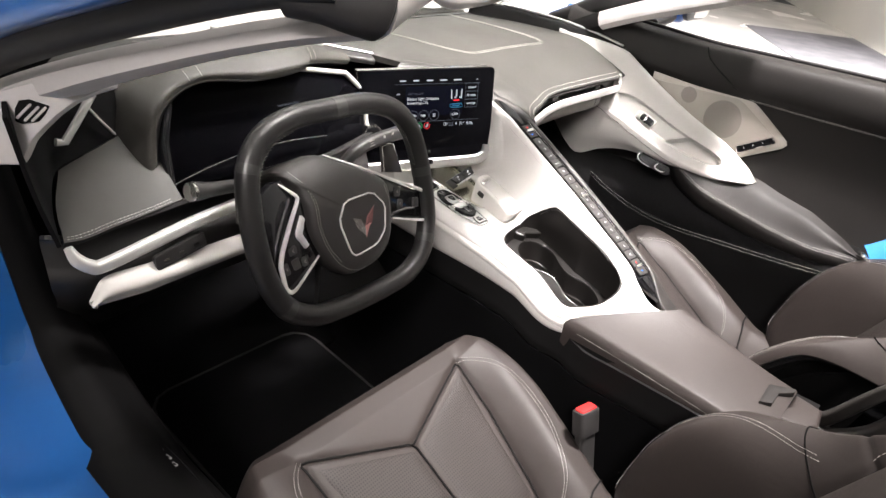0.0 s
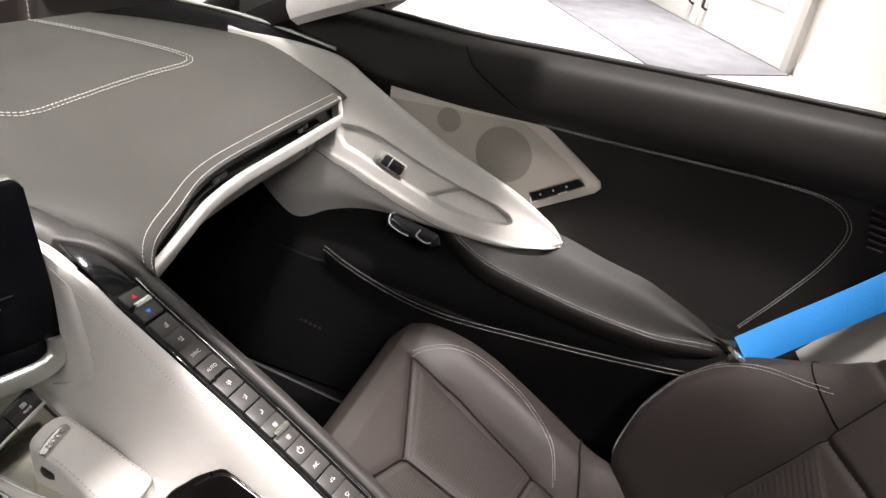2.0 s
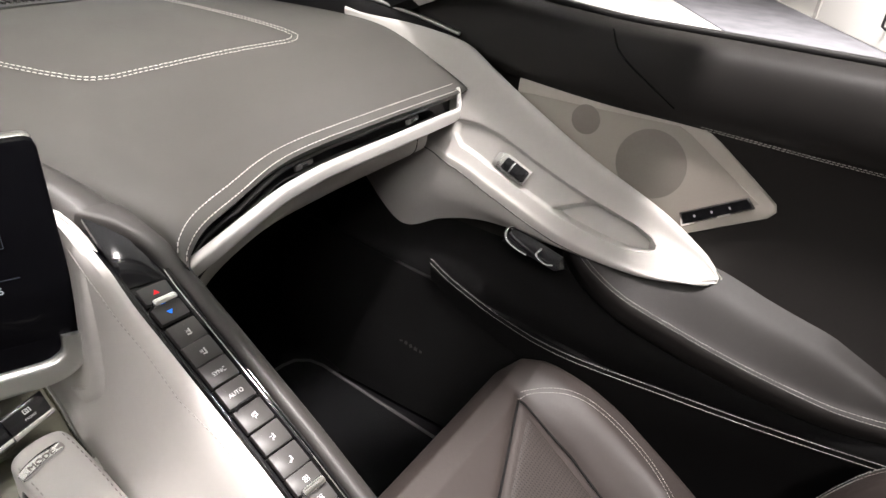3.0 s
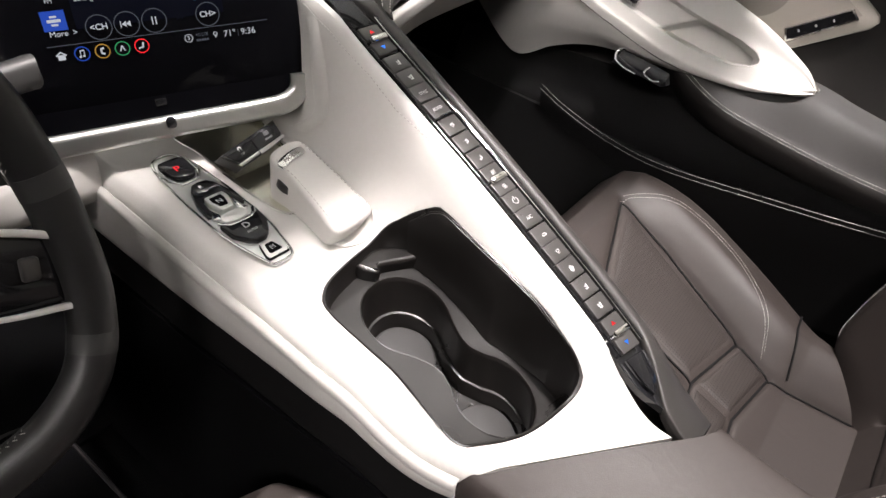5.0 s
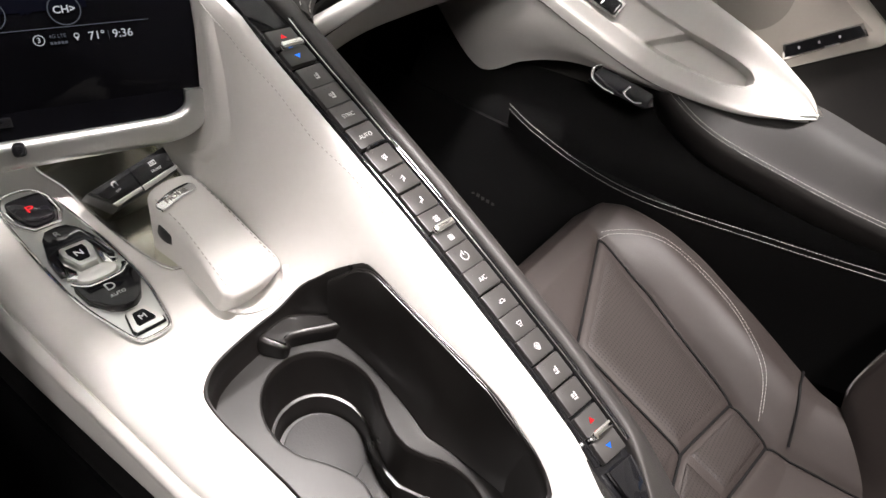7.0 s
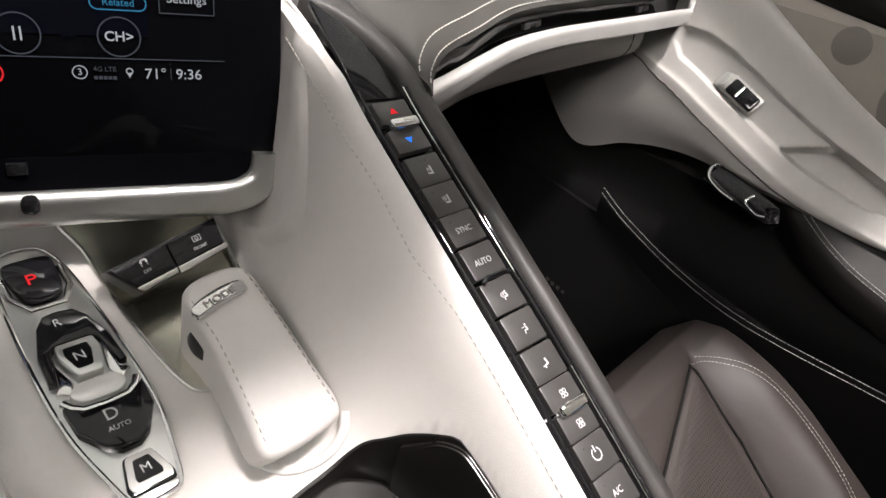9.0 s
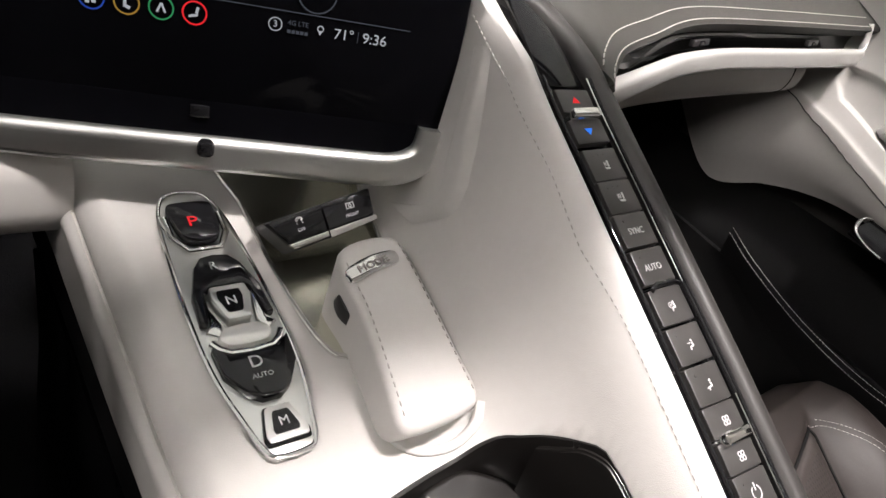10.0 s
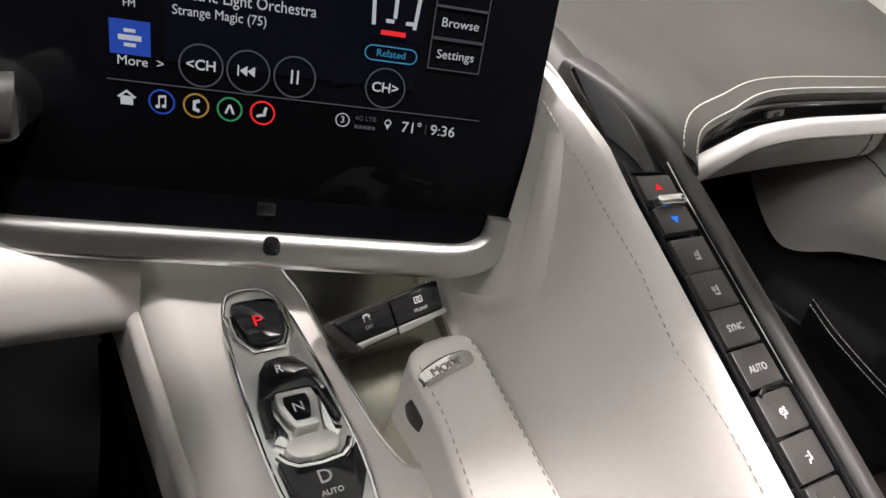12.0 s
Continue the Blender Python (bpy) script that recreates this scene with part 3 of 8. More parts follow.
keys = [(1.047, "up"), (1.031, "down"), (1.014, SEAT_SYM + HEAT), (0.998, SEAT_SYM + SMALL_FAN), (0.982, "SYNC"), (0.965, "AUTO"), (0.947, SCREEN_ARC + MAN), (0.930, MAN + ARROW_UP), (0.913, MAN + ARROW_LOW),
        (0.8985, FAN), (0.8845, FAN), (0.870, "power"), (0.854, "A/C"), (0.837, CAR), (0.821, DEF), (0.805, DEF_REAR), (0.788, SEAT_SYM + HEAT), (0.771, SEAT_SYM + SMALL_FAN), (0.755, "up"), (0.739, "down")]
KEYM = mat("grey_black_key", (0.034, 0.032, 0.031), 0.42, spec=0.45, vary=0.1, scale=40, rvary=0.05)
for i, (y, sym) in enumerate(keys):
    small = sym in ("up", "down") or sym is FAN
    k = key_frame(y)
    ln = (0.0125 if small else 0.0158) * 1.13
    key = part("key", slab(rect(0.0228, ln, 0.0010, 0.0004, 0, 3), 0.0042, k, 0.0006), KEYM, console, "dark grey climate key")
    t = key_frame(y, 0, 0.0043)
    if sym == "up":
        part("marking", slab([(-0.0025, -0.0014), (0.0025, -0.0014), (0, 0.0022)], 0.0002, t), G_RED, key, "red arrow")
    elif sym == "down":
        part("marking", slab([(-0.0025, 0.0014), (0.0025, 0.0014), (0, -0.0022)], 0.0002, t), G_ARROW, key, "blue arrow")
    elif sym == "power":
        part("symbol", join(arc(t, 0.0030, -240, 60, 0.0007), slab(rect(0.0007, 0.0034, 0, 0, 0.0026), 0.0002, t)), M_WHITE, key)
    elif isinstance(sym, str):
        words("lettering", sym, 0.0047, t @ pose(0, -0.0008, 0), M_WHITE, key, "white printed lettering", squeeze=0.9)
    else:
        icon(t @ pose(0.001, -0.0008, 0), sym, 0.82 if sym is not FAN else 0.92, M_WHITE, key)
    if not small:
        part("pilot_light", slab(disc(0.0007, 10, -0.0055, 0.0050), 0.0002, t), M_SOFT, key)
        if sym in (keys[2][1], keys[3][1]):
            for dx in (-0.0018, 0.0018):
                part("pilot_light", slab(disc(0.0006, 10, dx, 0.0056), 0.0002, t), M_SOFT, key)
for y in (1.039, 0.8915, 0.7475):
    k = key_frame(y, 0.001)
    part("rocker", slab(rect(0.019, 0.0062, 0.002, 0, 0, 4), 0.0085, k, 0.002), M_BRIGHT, console, "chrome rocker")
k = key_frame(1.085)
part("blank_key", slab([(-0.013, -0.030), (0.0135, -0.030), (0.013, -0.010), (0.008, 0.010), (-0.002, 0.026), (-0.0135, 0.038)], 0.0035, k, 0.001), M_GLOSS, console, "blank glossy end plate")
k = key_frame(0.718)
part("blank_key", slab([(-0.0115, 0.012), (0.0120, 0.012), (0.0110, -0.002), (0.0030, -0.016), (-0.0060, -0.022), (-0.0100, -0.010)], 0.0035, k, 0.001), M_GLOSS, console, "blank glossy end plate")
# dark raised bracket that frames the three air keys
br = [key_frame(y, dx, 0.0046).translation for dx, y in ((-0.0085, 0.9545), (-0.004, 0.9565), (0.008, 0.9565), (0.0128, 0.9545), (0.0136, 0.948), (0.0136, 0.925), (0.0136, 0.906))]
part("key_bracket", sweep([tuple(q) for q in br], round_prof(0.0022, 0.0030, 0.0009, 3)), M_GLOSS, console, "glossy black bracket")
# bright rails along the keys
for dx, mt, r in ((0.0150, M_BRIGHT, 0.0005), (0.0172, M_GLOSS, 0.0010), (-0.0150, M_GLOSS, 0.0010)):
    p = [key_frame(y, dx, 0.004).translation for y in np.linspace(0.735, 1.06, 24)]
    part("key_rail", sweep([tuple(q) for q in p], round_prof(r * 2, r * 2, r * 0.9, 3)), mt, console)

# cup holder: a dark moulded tub, its shelf pierced by two joined wells
def shelf_z(y):
    return lin(y, [0.66, 0.70, 0.778, 0.86, 0.947, 1.01], [0.484, 0.493, 0.512, 0.540, 0.566, 0.575]) - 0.020


def well(dr, n=110):
    """The joined outline of the two wells, drawn in by dr."""
    half = []
    r = 0.0385 - dr
    for a in np.radians(np.linspace(90, -38, 16)):
        half.append((0.003 + r * math.cos(a), 0.9055 + r * math.sin(a)))
    half += [(0.0275 - dr, 0.872), (0.0225 - dr, 0.860), (0.0215 - dr, 0.849)]
    for a in np.radians(np.linspace(42, -90, 16)):
        half.append((-0.001 + r * math.cos(a), 0.8090 + r * math.sin(a)))
    left = [(0.002 - (x - 0.002), y) for x, y in half[::-1]]
    return even(np.array(half + left[1:-1]), n, True)


def leaf_x(y):
    return lin(y, [0.765, 0.80, 0.83, 0.845, 0.862, 0.876, 0.90, 0.92, 0.942], [0.0500, 0.0470, 0.0430, 0.0395, 0.0435, 0.0465, 0.0500, 0.0500, 0.0468])


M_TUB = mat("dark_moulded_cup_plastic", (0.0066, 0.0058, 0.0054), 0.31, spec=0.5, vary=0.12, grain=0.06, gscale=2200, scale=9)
top_ = np.array([(x, y, deck_z(x, y)) for x, y in CUP])
c0 = CUP.mean(0)
rings_ = []
for s, dz in ((1.025, 0.0002), (1.010, 0.0014), (0.997, 0.0012), (0.990, -0.002), (0.986, -0.008)):
    rings_.append(np.c_[c0 + (CUP - c0) * s, top_[:, 2] + dz])
low = c0 + (CUP - c0) * 0.985
rings_.append(np.c_[low, [min(shelf_z(y) + 0.004, z - 0.009) for (x, y), z in zip(CUP, top_[:, 2])]])
rings_.append(np.c_[c0 + (CUP - c0) * 0.96, [shelf_z(y) - 0.002 for x, y in CUP]])
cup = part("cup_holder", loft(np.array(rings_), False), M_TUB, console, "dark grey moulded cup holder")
gxy = np.stack(np.meshgrid(np.linspace(-0.07, 0.07, 70), np.linspace(0.745, 0.97, 112), indexing="ij"), -1).reshape(-1, 2)
W0 = well(0.0)
shelf = plate_with_holes(c0 + (CUP - c0) * 0.98, [W0], gxy, lambda x, y: shelf_z(y), 0.004)
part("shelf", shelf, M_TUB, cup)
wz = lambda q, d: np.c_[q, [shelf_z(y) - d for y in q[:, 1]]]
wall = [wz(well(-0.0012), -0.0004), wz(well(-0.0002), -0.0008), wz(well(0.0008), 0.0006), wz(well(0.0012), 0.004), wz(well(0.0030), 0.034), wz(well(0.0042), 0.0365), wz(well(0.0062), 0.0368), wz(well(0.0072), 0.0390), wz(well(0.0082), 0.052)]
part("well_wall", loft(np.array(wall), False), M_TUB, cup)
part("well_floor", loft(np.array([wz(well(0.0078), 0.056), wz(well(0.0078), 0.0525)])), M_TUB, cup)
for x, y in ((0.003, 0.9055), (-0.001, 0.8090)):
    m = basis((x, y, shelf_z(y) - 0.0520), (1, 0, 0), (0, -0.31, 1))
    part("well_mat", slab(disc(0.0290, 40), 0.0022, m, 0.001), M_RUBBER, cup, "round rubber well mat")
# the tall divider leaf that closes the passenger side
leaf = []
for s in np.linspace(0, 1, 24):
    y = 0.944 - 0.172 * s
    xt = lin(y, [0.772, 0.7838, 0.8112, 0.8492, 0.8818, 0.9122, 0.926, 0.944], [0.0462, 0.0480, 0.0522, 0.0545, 0.0565, 0.0586, 0.0565, 0.0480])
    yb = 0.9425 - 0.175 * s
    xb = leaf_x(yb)
    zt, zb = deck_z(xt, y) + lin(s, [0, 0.08, 0.94, 1.0], [-0.001, 0.0012, 0.0012, -0.003]), shelf_z(yb) + 0.0008
    zt = max(zt, zb + 0.004)
    a, b = np.array((xt, y, zt)), np.array((xb, yb, zb))
    leaf.append([a + (0.0035, 0, -0.004), a + (0.0022, 0, 0.0002), a, a + (-0.0012, 0, -0.0022), a * 0.6 + b * 0.4 + (-0.0015, 0, 0), a * 0.2 + b * 0.8 + (-0.0008, 0, -0.001), b + (-0.001, 0, 0)])
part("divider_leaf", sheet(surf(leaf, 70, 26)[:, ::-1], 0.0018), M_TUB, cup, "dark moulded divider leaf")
# the raised block in the front corner
bo = ring([(-0.003, 0.9635), (0.004, 0.948), (0.010, 0.9455), (0.016, 0.950), (0.052, 0.934), (0.055, 0.944), (0.030, 0.966), (0.010, 0.968)], 48)
part("step_block", slab([(x, y - 0.95) for x, y in bo], 0.014, basis((0, 0.95, shelf_z(0.95) - 0.001), (1, 0, 0), (0, -0.25, 1)), 0.004, 0.98, 4), M_TUB, cup)

# gear selector
PADC = (-0.0465, 1.087)


def chamfer(pts, k=0.16):
    """An outline with its corners cut and eased."""
    p = np.array(pts, float)
    out = []
    for a, b, c in zip(np.roll(p, 1, 0), p, np.roll(p, -1, 0)):
        out += [b + (a - b) * k, b + (a - b) * k * 0.35 + (c - b) * k * 0.35 * 0.35, b + (c - b) * k * 0.35 + (a - b) * k * 0.35 * 0.35, b + (c - b) * k]
    return np.array(out)


gear = thing("gear_selector", (PADC[0], PADC[1], deck_z(*PADC)), "chrome-rimmed push-button gear selector set in pale leather", "gear selector")
gm = basis((PADC[0], PADC[1], deck_z(*PADC) + 0.0005), (1, 0, 0), (0, -0.115, 1)) @ pose(0.0006, 0, 0, 0, 0, -3.2)
PAD = ring([(-0.006, 0.0905), (0.006, 0.0905), (0.0130, 0.085), (0.0180, 0.068), (0.0205, 0.040), (0.0222, 0.0), (0.0212, -0.040), (0.0158, -0.070), (0.0115, -0.086), (0.006, -0.0895), (-0.006, -0.0895), (-0.0115, -0.086), (-0.0158, -0.070),
            (-0.0212, -0.040), (-0.0222, 0.0), (-0.0205, 0.040), (-0.0180, 0.068), (-0.0130, 0.085)], 80)
part("bezel", slab(PAD, 0.0025, gm, 0.0008), M_SATIN, gear, "satin chrome bezel")
part("bezel_rim", band(PAD, 0.0028, 0.0026, gm @ pose(0, 0, 0.0025)), M_BRIGHT, gear, "bright chrome rim")


def gear_key(outline, y, h, material, label, tilt=0):
    m = gm @ pose(0, y, 0.003, tilt, 0, 0)
    k = part("gear_key", slab(outline, h, m, 0.0012), material, gear, label)
    return k, m @ pose(0, 0, h + 0.0001)


k, t = gear_key(ring([(-0.0130, 0.009), (-0.0105, 0.0150), (0.0, 0.0160), (0.0105, 0.0150), (0.0130, 0.009), (0.0110, -0.010), (0.0065, -0.0165), (0.0, -0.0175), (-0.0065, -0.0165), (-0.0110, -0.010)], 40), 0.0632, 0.005, M_GLOSS, "glossy black park key", -4)
words("lettering", "P", 0.0122, t @ pose(-0.0022, -0.0034, 0.0004, 0, 0, -3), G_RED, k, "red lit letter")
part("key_bowl", sweep([tuple(gm @ Vector((x, y, 0.0035))) for x, y in ((-0.0155, 0.070), (-0.0150, 0.054), (-0.0085, 0.0425), (0.0085, 0.0425), (0.0150, 0.054), (0.0155, 0.070))], round_prof(0.0042, 0.004, 0.0016, 4), up=(0, 0, 1)), M_BRIGHT, gear, "bright bowl round the park key")
DOME = [(-0.0075, 0.0195), (0.0, 0.0208), (0.0075, 0.0195), (0.0125, 0.013), (0.0178, -0.004), (0.0188, -0.022), (0.0150, -0.0225), (0.0118, -0.004), (0.009, -0.001), (-0.009, -0.001), (-0.0118, -0.004), (-0.0150, -0.0225), (-0.0188, -0.022), (-0.0178, -0.004), (-0.0125, 0.013)]
k, t = gear_key(DOME, 0.0115, 0.0062, M_GLOSS, "glossy black reverse toggle", 3)
words("lettering", "R", 0.0068, t @ pose(-0.0026, 0.0122, 0.0005), M_WHITE, k)
NF = chamfer([(-0.0094, 0.0118), (0.0094, 0.0118), (0.0104, 0.0040), (0.0062, -0.0112), (-0.0062, -0.0112), (-0.0104, 0.0040)])
k, t = gear_key(NF, -0.0025, 0.0072, M_SATIN, "chrome-edged neutral key")
part("key_face", slab(np.array(NF) * (0.62, 0.64) + (-0.0010, 0), 0.0005, t), M_GLOSS, k)
words("lettering", "N", 0.0078, t @ pose(-0.0012, 0, 0.0006), M_WHITE, k)
for s in (-1, 1):
    part("toggle_wing", slab([(s * 0.0118, 0.006), (s * 0.0148, -0.012), (s * 0.0180, -0.0165), (s * 0.0120, -0.0215), (s * 0.0085, -0.0135)], 0.0048, gm @ pose(0, -0.0005, 0.0025), 0.0012), M_BRIGHT, gear, "faceted bright wing")
part("toggle_scoop", slab(ring([(-0.0135, 0.001), (-0.008, 0.0065), (0.008, 0.0065), (0.0135, 0.001), (0.010, -0.005), (0, -0.0065), (-0.010, -0.005)], 36), 0.0055, gm @ pose(0, -0.0225, 0.0025), 0.0022), M_STRIP, gear, "pale concave pull")
part("toggle_lip", sweep([tuple(gm @ Vector((x, y, 0.0068))) for x, y in ((-0.0178, -0.0240), (-0.0150, -0.0285), (-0.0105, -0.0318), (0.0, -0.0328), (0.0105, -0.0318), (0.0150, -0.0285), (0.0178, -0.0240))], round_prof(0.0040, 0.0036, 0.0012, 3), up=(0, 0, 1)), M_BRIGHT, gear, "bright lip")
k, t = gear_key([(-0.0190, 0.0155), (-0.0180, 0.0), (-0.0105, -0.0125), (-0.0045, -0.0168), (0.0045, -0.0168), (0.0105, -0.0125), (0.0180, 0.0), (0.0190, 0.0155), (0.0120, 0.0095), (-0.0120, 0.0095)], -0.0435, 0.0062, M_GLOSS, "glossy black drive toggle", 2)
words("lettering", "D", 0.0096, t @ pose(-0.0020, 0.0022, 0.0003), M_WHITE, k)
words("lettering", "AUTO", 0.0038, t @ pose(-0.0012, -0.0056, 0), M_WHITE, k)
MK = chamfer([(-0.0104, -0.0104), (0.0104, -0.0104), (0.0114, -0.0062), (0.0070, 0.0100), (-0.0070, 0.0100), (-0.0114, -0.0062)])
k, t = gear_key(MK, -0.0740, 0.0018, M_GLOSS, "manual key with a black outline")
part("key_ring", slab(np.array(MK) * 0.89, 0.0010, t, 0.0003), M_STRIP, k, "pale satin plate")
part("key_face", slab(np.array(MK) * (0.55, 0.58), 0.0006, t @ pose(0, 0, 0.0010)), M_GLOSS, k)
words("lettering", "M", 0.0066, t @ pose(0, -0.0004, 0.0017), M_WHITE, k)

# champagne tray, switches and the hand rest with the mode wheel
tray = thing("drive_mode_tray", (0.015, 1.1, 0.58), "champagne metal tray holding two switches and a leather mode control", "control panel")


def tray_z(y):
    return 0.578 + 0.10 * (y - 1.03)


part("tray_floor", slab([(-0.019, 1.028), (0.042, 1.028), (0.080, 1.21), (-0.024, 1.21)], 0.004, basis((0, 0, tray_z(0) - 0.005), (1, 0, 0), (0, -0.10, 1))), M_GOLD, tray, "brushed champagne floor")
wall_top = np.array([(x, y, deck_z(x, y) + 0.0008) for x, y in TRAY])
wall_in = np.array([(x + (0.015 - x) * 0.06, y + (1.1 - y) * 0.015, tray_z(y) - 0.002) for x, y in TRAY])
part("tray_wall", loft(np.array([wall_top + (0, 0, 0.0004), (wall_top + wall_in * 3) / 4 + (0, 0, 0.001), wall_in]), False), M_GOLD, tray, "champagne metal wall")
edge = [(x, y, deck_z(x, y) + 0.0008) for x, y in TRAY if y < 1.19]
part("tray_rim", sweep(np.array([(x, y, deck_z(x, y) + 0.0010) for x, y in TRAY]), round_prof(0.0034, 0.0024, 0.0011, 3), True), M_CHROME, tray, "thin metal rim")
sw = basis((0.0190, 1.1175, 0.6125), (1, 0.02, 0.13), (-0.02, -0.72, 0.69))
SWO = [(-0.0350, 0.0042), (-0.023, -0.0155), (0.0335, -0.0125), (0.0348, 0.0082)]
part("switch_housing", slab(SWO, 0.016, sw @ pose(0, 0, -0.016), 0.0015), M_PLASTIC, tray, "black switch housing")
for lo, hi, sym in ((-0.0335, -0.0004, 0), (0.0004, 0.0335, 1)):
    mid = (lo + hi) / 2
    if sym == 0:
        so = [(-0.0338, 0.0036), (-0.0245, -0.0105), (-0.0004, -0.0092), (-0.0004, 0.0056)]
    else:
        so = [(0.0004, -0.0092), (0.0325, -0.0078), (0.0338, 0.0076), (0.0004, 0.0056)]
    swk = part("switch", slab(so, 0.0035, sw, 0.0008), M_GLOSS, tray, "glossy black switch")
    part("switch_edge", slab([(lo + 0.0105 if sym == 0 else lo, -0.0145), (hi, -0.0132 if sym == 0 else -0.0118), (hi, -0.0098 if sym == 0 else -0.0084), (lo + 0.0080 if sym == 0 else lo, -0.0108 if sym == 0 else -0.0098)], 0.0036, sw, 0.001), M_BRIGHT, swk, "chrome edge")
    skid = [[(-2.6, 0.9), (-2.3, 1.9), (-1.2, 2.9), (1.2, 2.9), (2.3, 1.9), (2.6, 0.9), (1.9, 0.9), (1.6, 1.6), (-1.6, 1.6), (-1.9, 0.9)], dot(-1.7, 0.7, 0.7), dot(1.7, 0.7, 0.7), [(-2.4, -0.9), (-1.7, -0.2), (-1.9, -0.9), (-1.3, -1.6), (-1.9, -1.6)], [(1.4, -0.9), (2.1, -0.2), (1.9, -0.9), (2.5, -1.6), (1.9, -1.6)]]
    view = [[(-3.0, -0.6), (-2.5, -0.6), (-2.5, 2.4), (-3.0, 2.4)], [(2.5, -0.6), (3.0, -0.6), (3.0, 2.4), (2.5, 2.4)], [(-3.0, 2.4), (3.0, 2.4), (3.0, 2.9), (-3.0, 2.9)], [(-3.0, -1.1), (3.0, -1.1), (3.0, -0.6), (-3.0, -0.6)], loop_arc(0, 0.9, 1.3, 0.5)]
    icon(sw @ pose(mid + 0.001, 0.0000, 0.0036), skid if sym == 0 else view, 0.9, M_WHITE, swk)
    words("lettering", "OFF" if sym == 0 else "FRONT", 0.0028, sw @ pose(mid + 0.001, -0.0048, 0.0036), M_WHITE, swk)

rest = thing("mode_hand_rest", (0.015, 1.03, 0.585), "pale leather hand rest with a chrome mode badge", "hand rest")
RT = basis((0.015, 1.02, 0.6119), (1, 0, 0), (0, -0.37, 1))
RO = even(ring([(-0.0030, 1.0600), (0.001, 1.0670), (0.010, 1.0705), (0.024, 1.0715), (0.0345, 1.0690), (0.0385, 1.0625), (0.0392, 1.050), (0.0395, 1.028), (0.0390, 1.003), (0.0392, 0.986), (0.0365, 0.9775), (0.030, 0.9745),
                (0.012, 0.9728), (-0.0040, 0.9735), (-0.0095, 0.9765), (-0.0108, 0.983), (-0.0075, 1.000), (-0.0048, 1.018), (-0.0030, 1.036), (-0.0034, 1.050)], 200), 110, True)
RL = [tuple((RT.inverted() @ Vector((x, y, 0.596 + (y - 0.977) * 0.37))).to_2d()) for x, y in RO]
RLC = np.mean(RL, 0)
part("rest_body", slab([tuple(RLC + (np.array(q) - RLC) * 0.78 + (0.003, 0)) for q in RL], 0.060, RT @ pose(-0.003, 0, -0.060), 0.0050, 1 / 0.78, 5), M_GREY, rest, "pale grey leather cover")
for pts in ([(-0.0068, 0.982), (-0.0040, 1.0), (-0.0014, 1.018), (0.0006, 1.036), (0.0002, 1.050), (0.0004, 1.061)], [(0.0350, 0.982), (0.0352, 1.003), (0.0358, 1.028), (0.0356, 1.050), (0.0342, 1.066)]):
    q = crom(pts, 40)
    part("seam", stitch(np.c_[q, 0.5963 + (q[:, 1] - 0.977) * 0.37], 0.0028, 0.0018, 0.0008), M_GTHREAD, rest, kind="stuff")
bm_ = RT @ pose(-0.002, 0.0375, 0.0002, 0, 0, 6)
part("badge", slab(ring([(-0.0165, -0.004), (-0.015, 0.002), (0, 0.0052), (0.0145, 0.0042), (0.017, 0.0), (0.014, -0.004), (0, -0.0044), (-0.0135, -0.0065)], 32), 0.0022, bm_, 0.0012), M_BRIGHT, rest, "chrome badge")
words("lettering", "MODE", 0.0056, bm_ @ pose(0, -0.0004, 0.0028, 0, 0, 3), M_MESH, rest, squeeze=1.25)
lip = [(x, y, deck_z(x, y) + 0.0012) for x, y in even(crom([(-0.0045, 0.994), (-0.001, 0.984), (0.007, 0.9765), (0.024, 0.9722), (0.036, 0.9738), (0.0415, 0.9800)], 60), 40)]
part("rest_socket", sweep(lip, round_prof(0.0055, 0.0030, 0.0014, 4)), M_GREY, rest, "raised pale socket lip")
part("mode_wheel", slab(disc(0.0141, 48), 0.010, basis((0.0100, 1.053, 0.5990), (1, 0, 0), (0, -0.37, 1)), 0.0015), M_PLASTIC, rest, "dark knurled thumb wheel")

# stitched seams on the console
seam_x = lambda y: strip_x(y) - lin(y, [0.95, 0.985, 1.02, 1.06, 1.19], [0.0275, 0.0298, 0.0284, 0.0293, 0.0285])
part("seam", stitch([(seam_x(y), y, deck_z(seam_x(y), y) + 0.0004) for y in np.linspace(0.71, 1.12, 130)], 0.0026, 0.0017, 0.0007), M_GTHREAD, console, kind="stuff")
part("seam", stitch([(deck_l(y) - 0.0026, y, deck_z(deck_l(y), y) - 0.0085) for y in np.linspace(0.80, 1.2, 40)], 0.003, 0.002, 0.0010, 0.0005, up=(-1, 0, 0.5)), M_GTHREAD, console, kind="stuff")

# raised lip on the cheek round the corner of the screen
lip_in = np.array([(0.0880, 1.1057, 0.7202), (0.0836, 1.0964, 0.6977), (0.0804, 1.0923, 0.6778), (0.0766, 1.0872, 0.6578), (0.0733, 1.0828, 0.6441), (0.0743, 1.0959, 0.6259), (0.0790, 1.1297, 0.6036)])
lip_out = np.array([(0.0873, 1.0897, 0.7285), (0.0821, 1.0809, 0.7080), (0.0766, 1.0699, 0.6848), (0.0736, 1.0650, 0.6710), (0.0706, 1.0609, 0.6584), (0.0672, 1.0646, 0.6382), (0.0706, 1.0941, 0.6111)])
away = np.array((-0.96, 0.22, 0.16))
rise_ = np.array([0.3, 0.8, 1, 1, 1, 0.9, 0.4])[:, None] * away
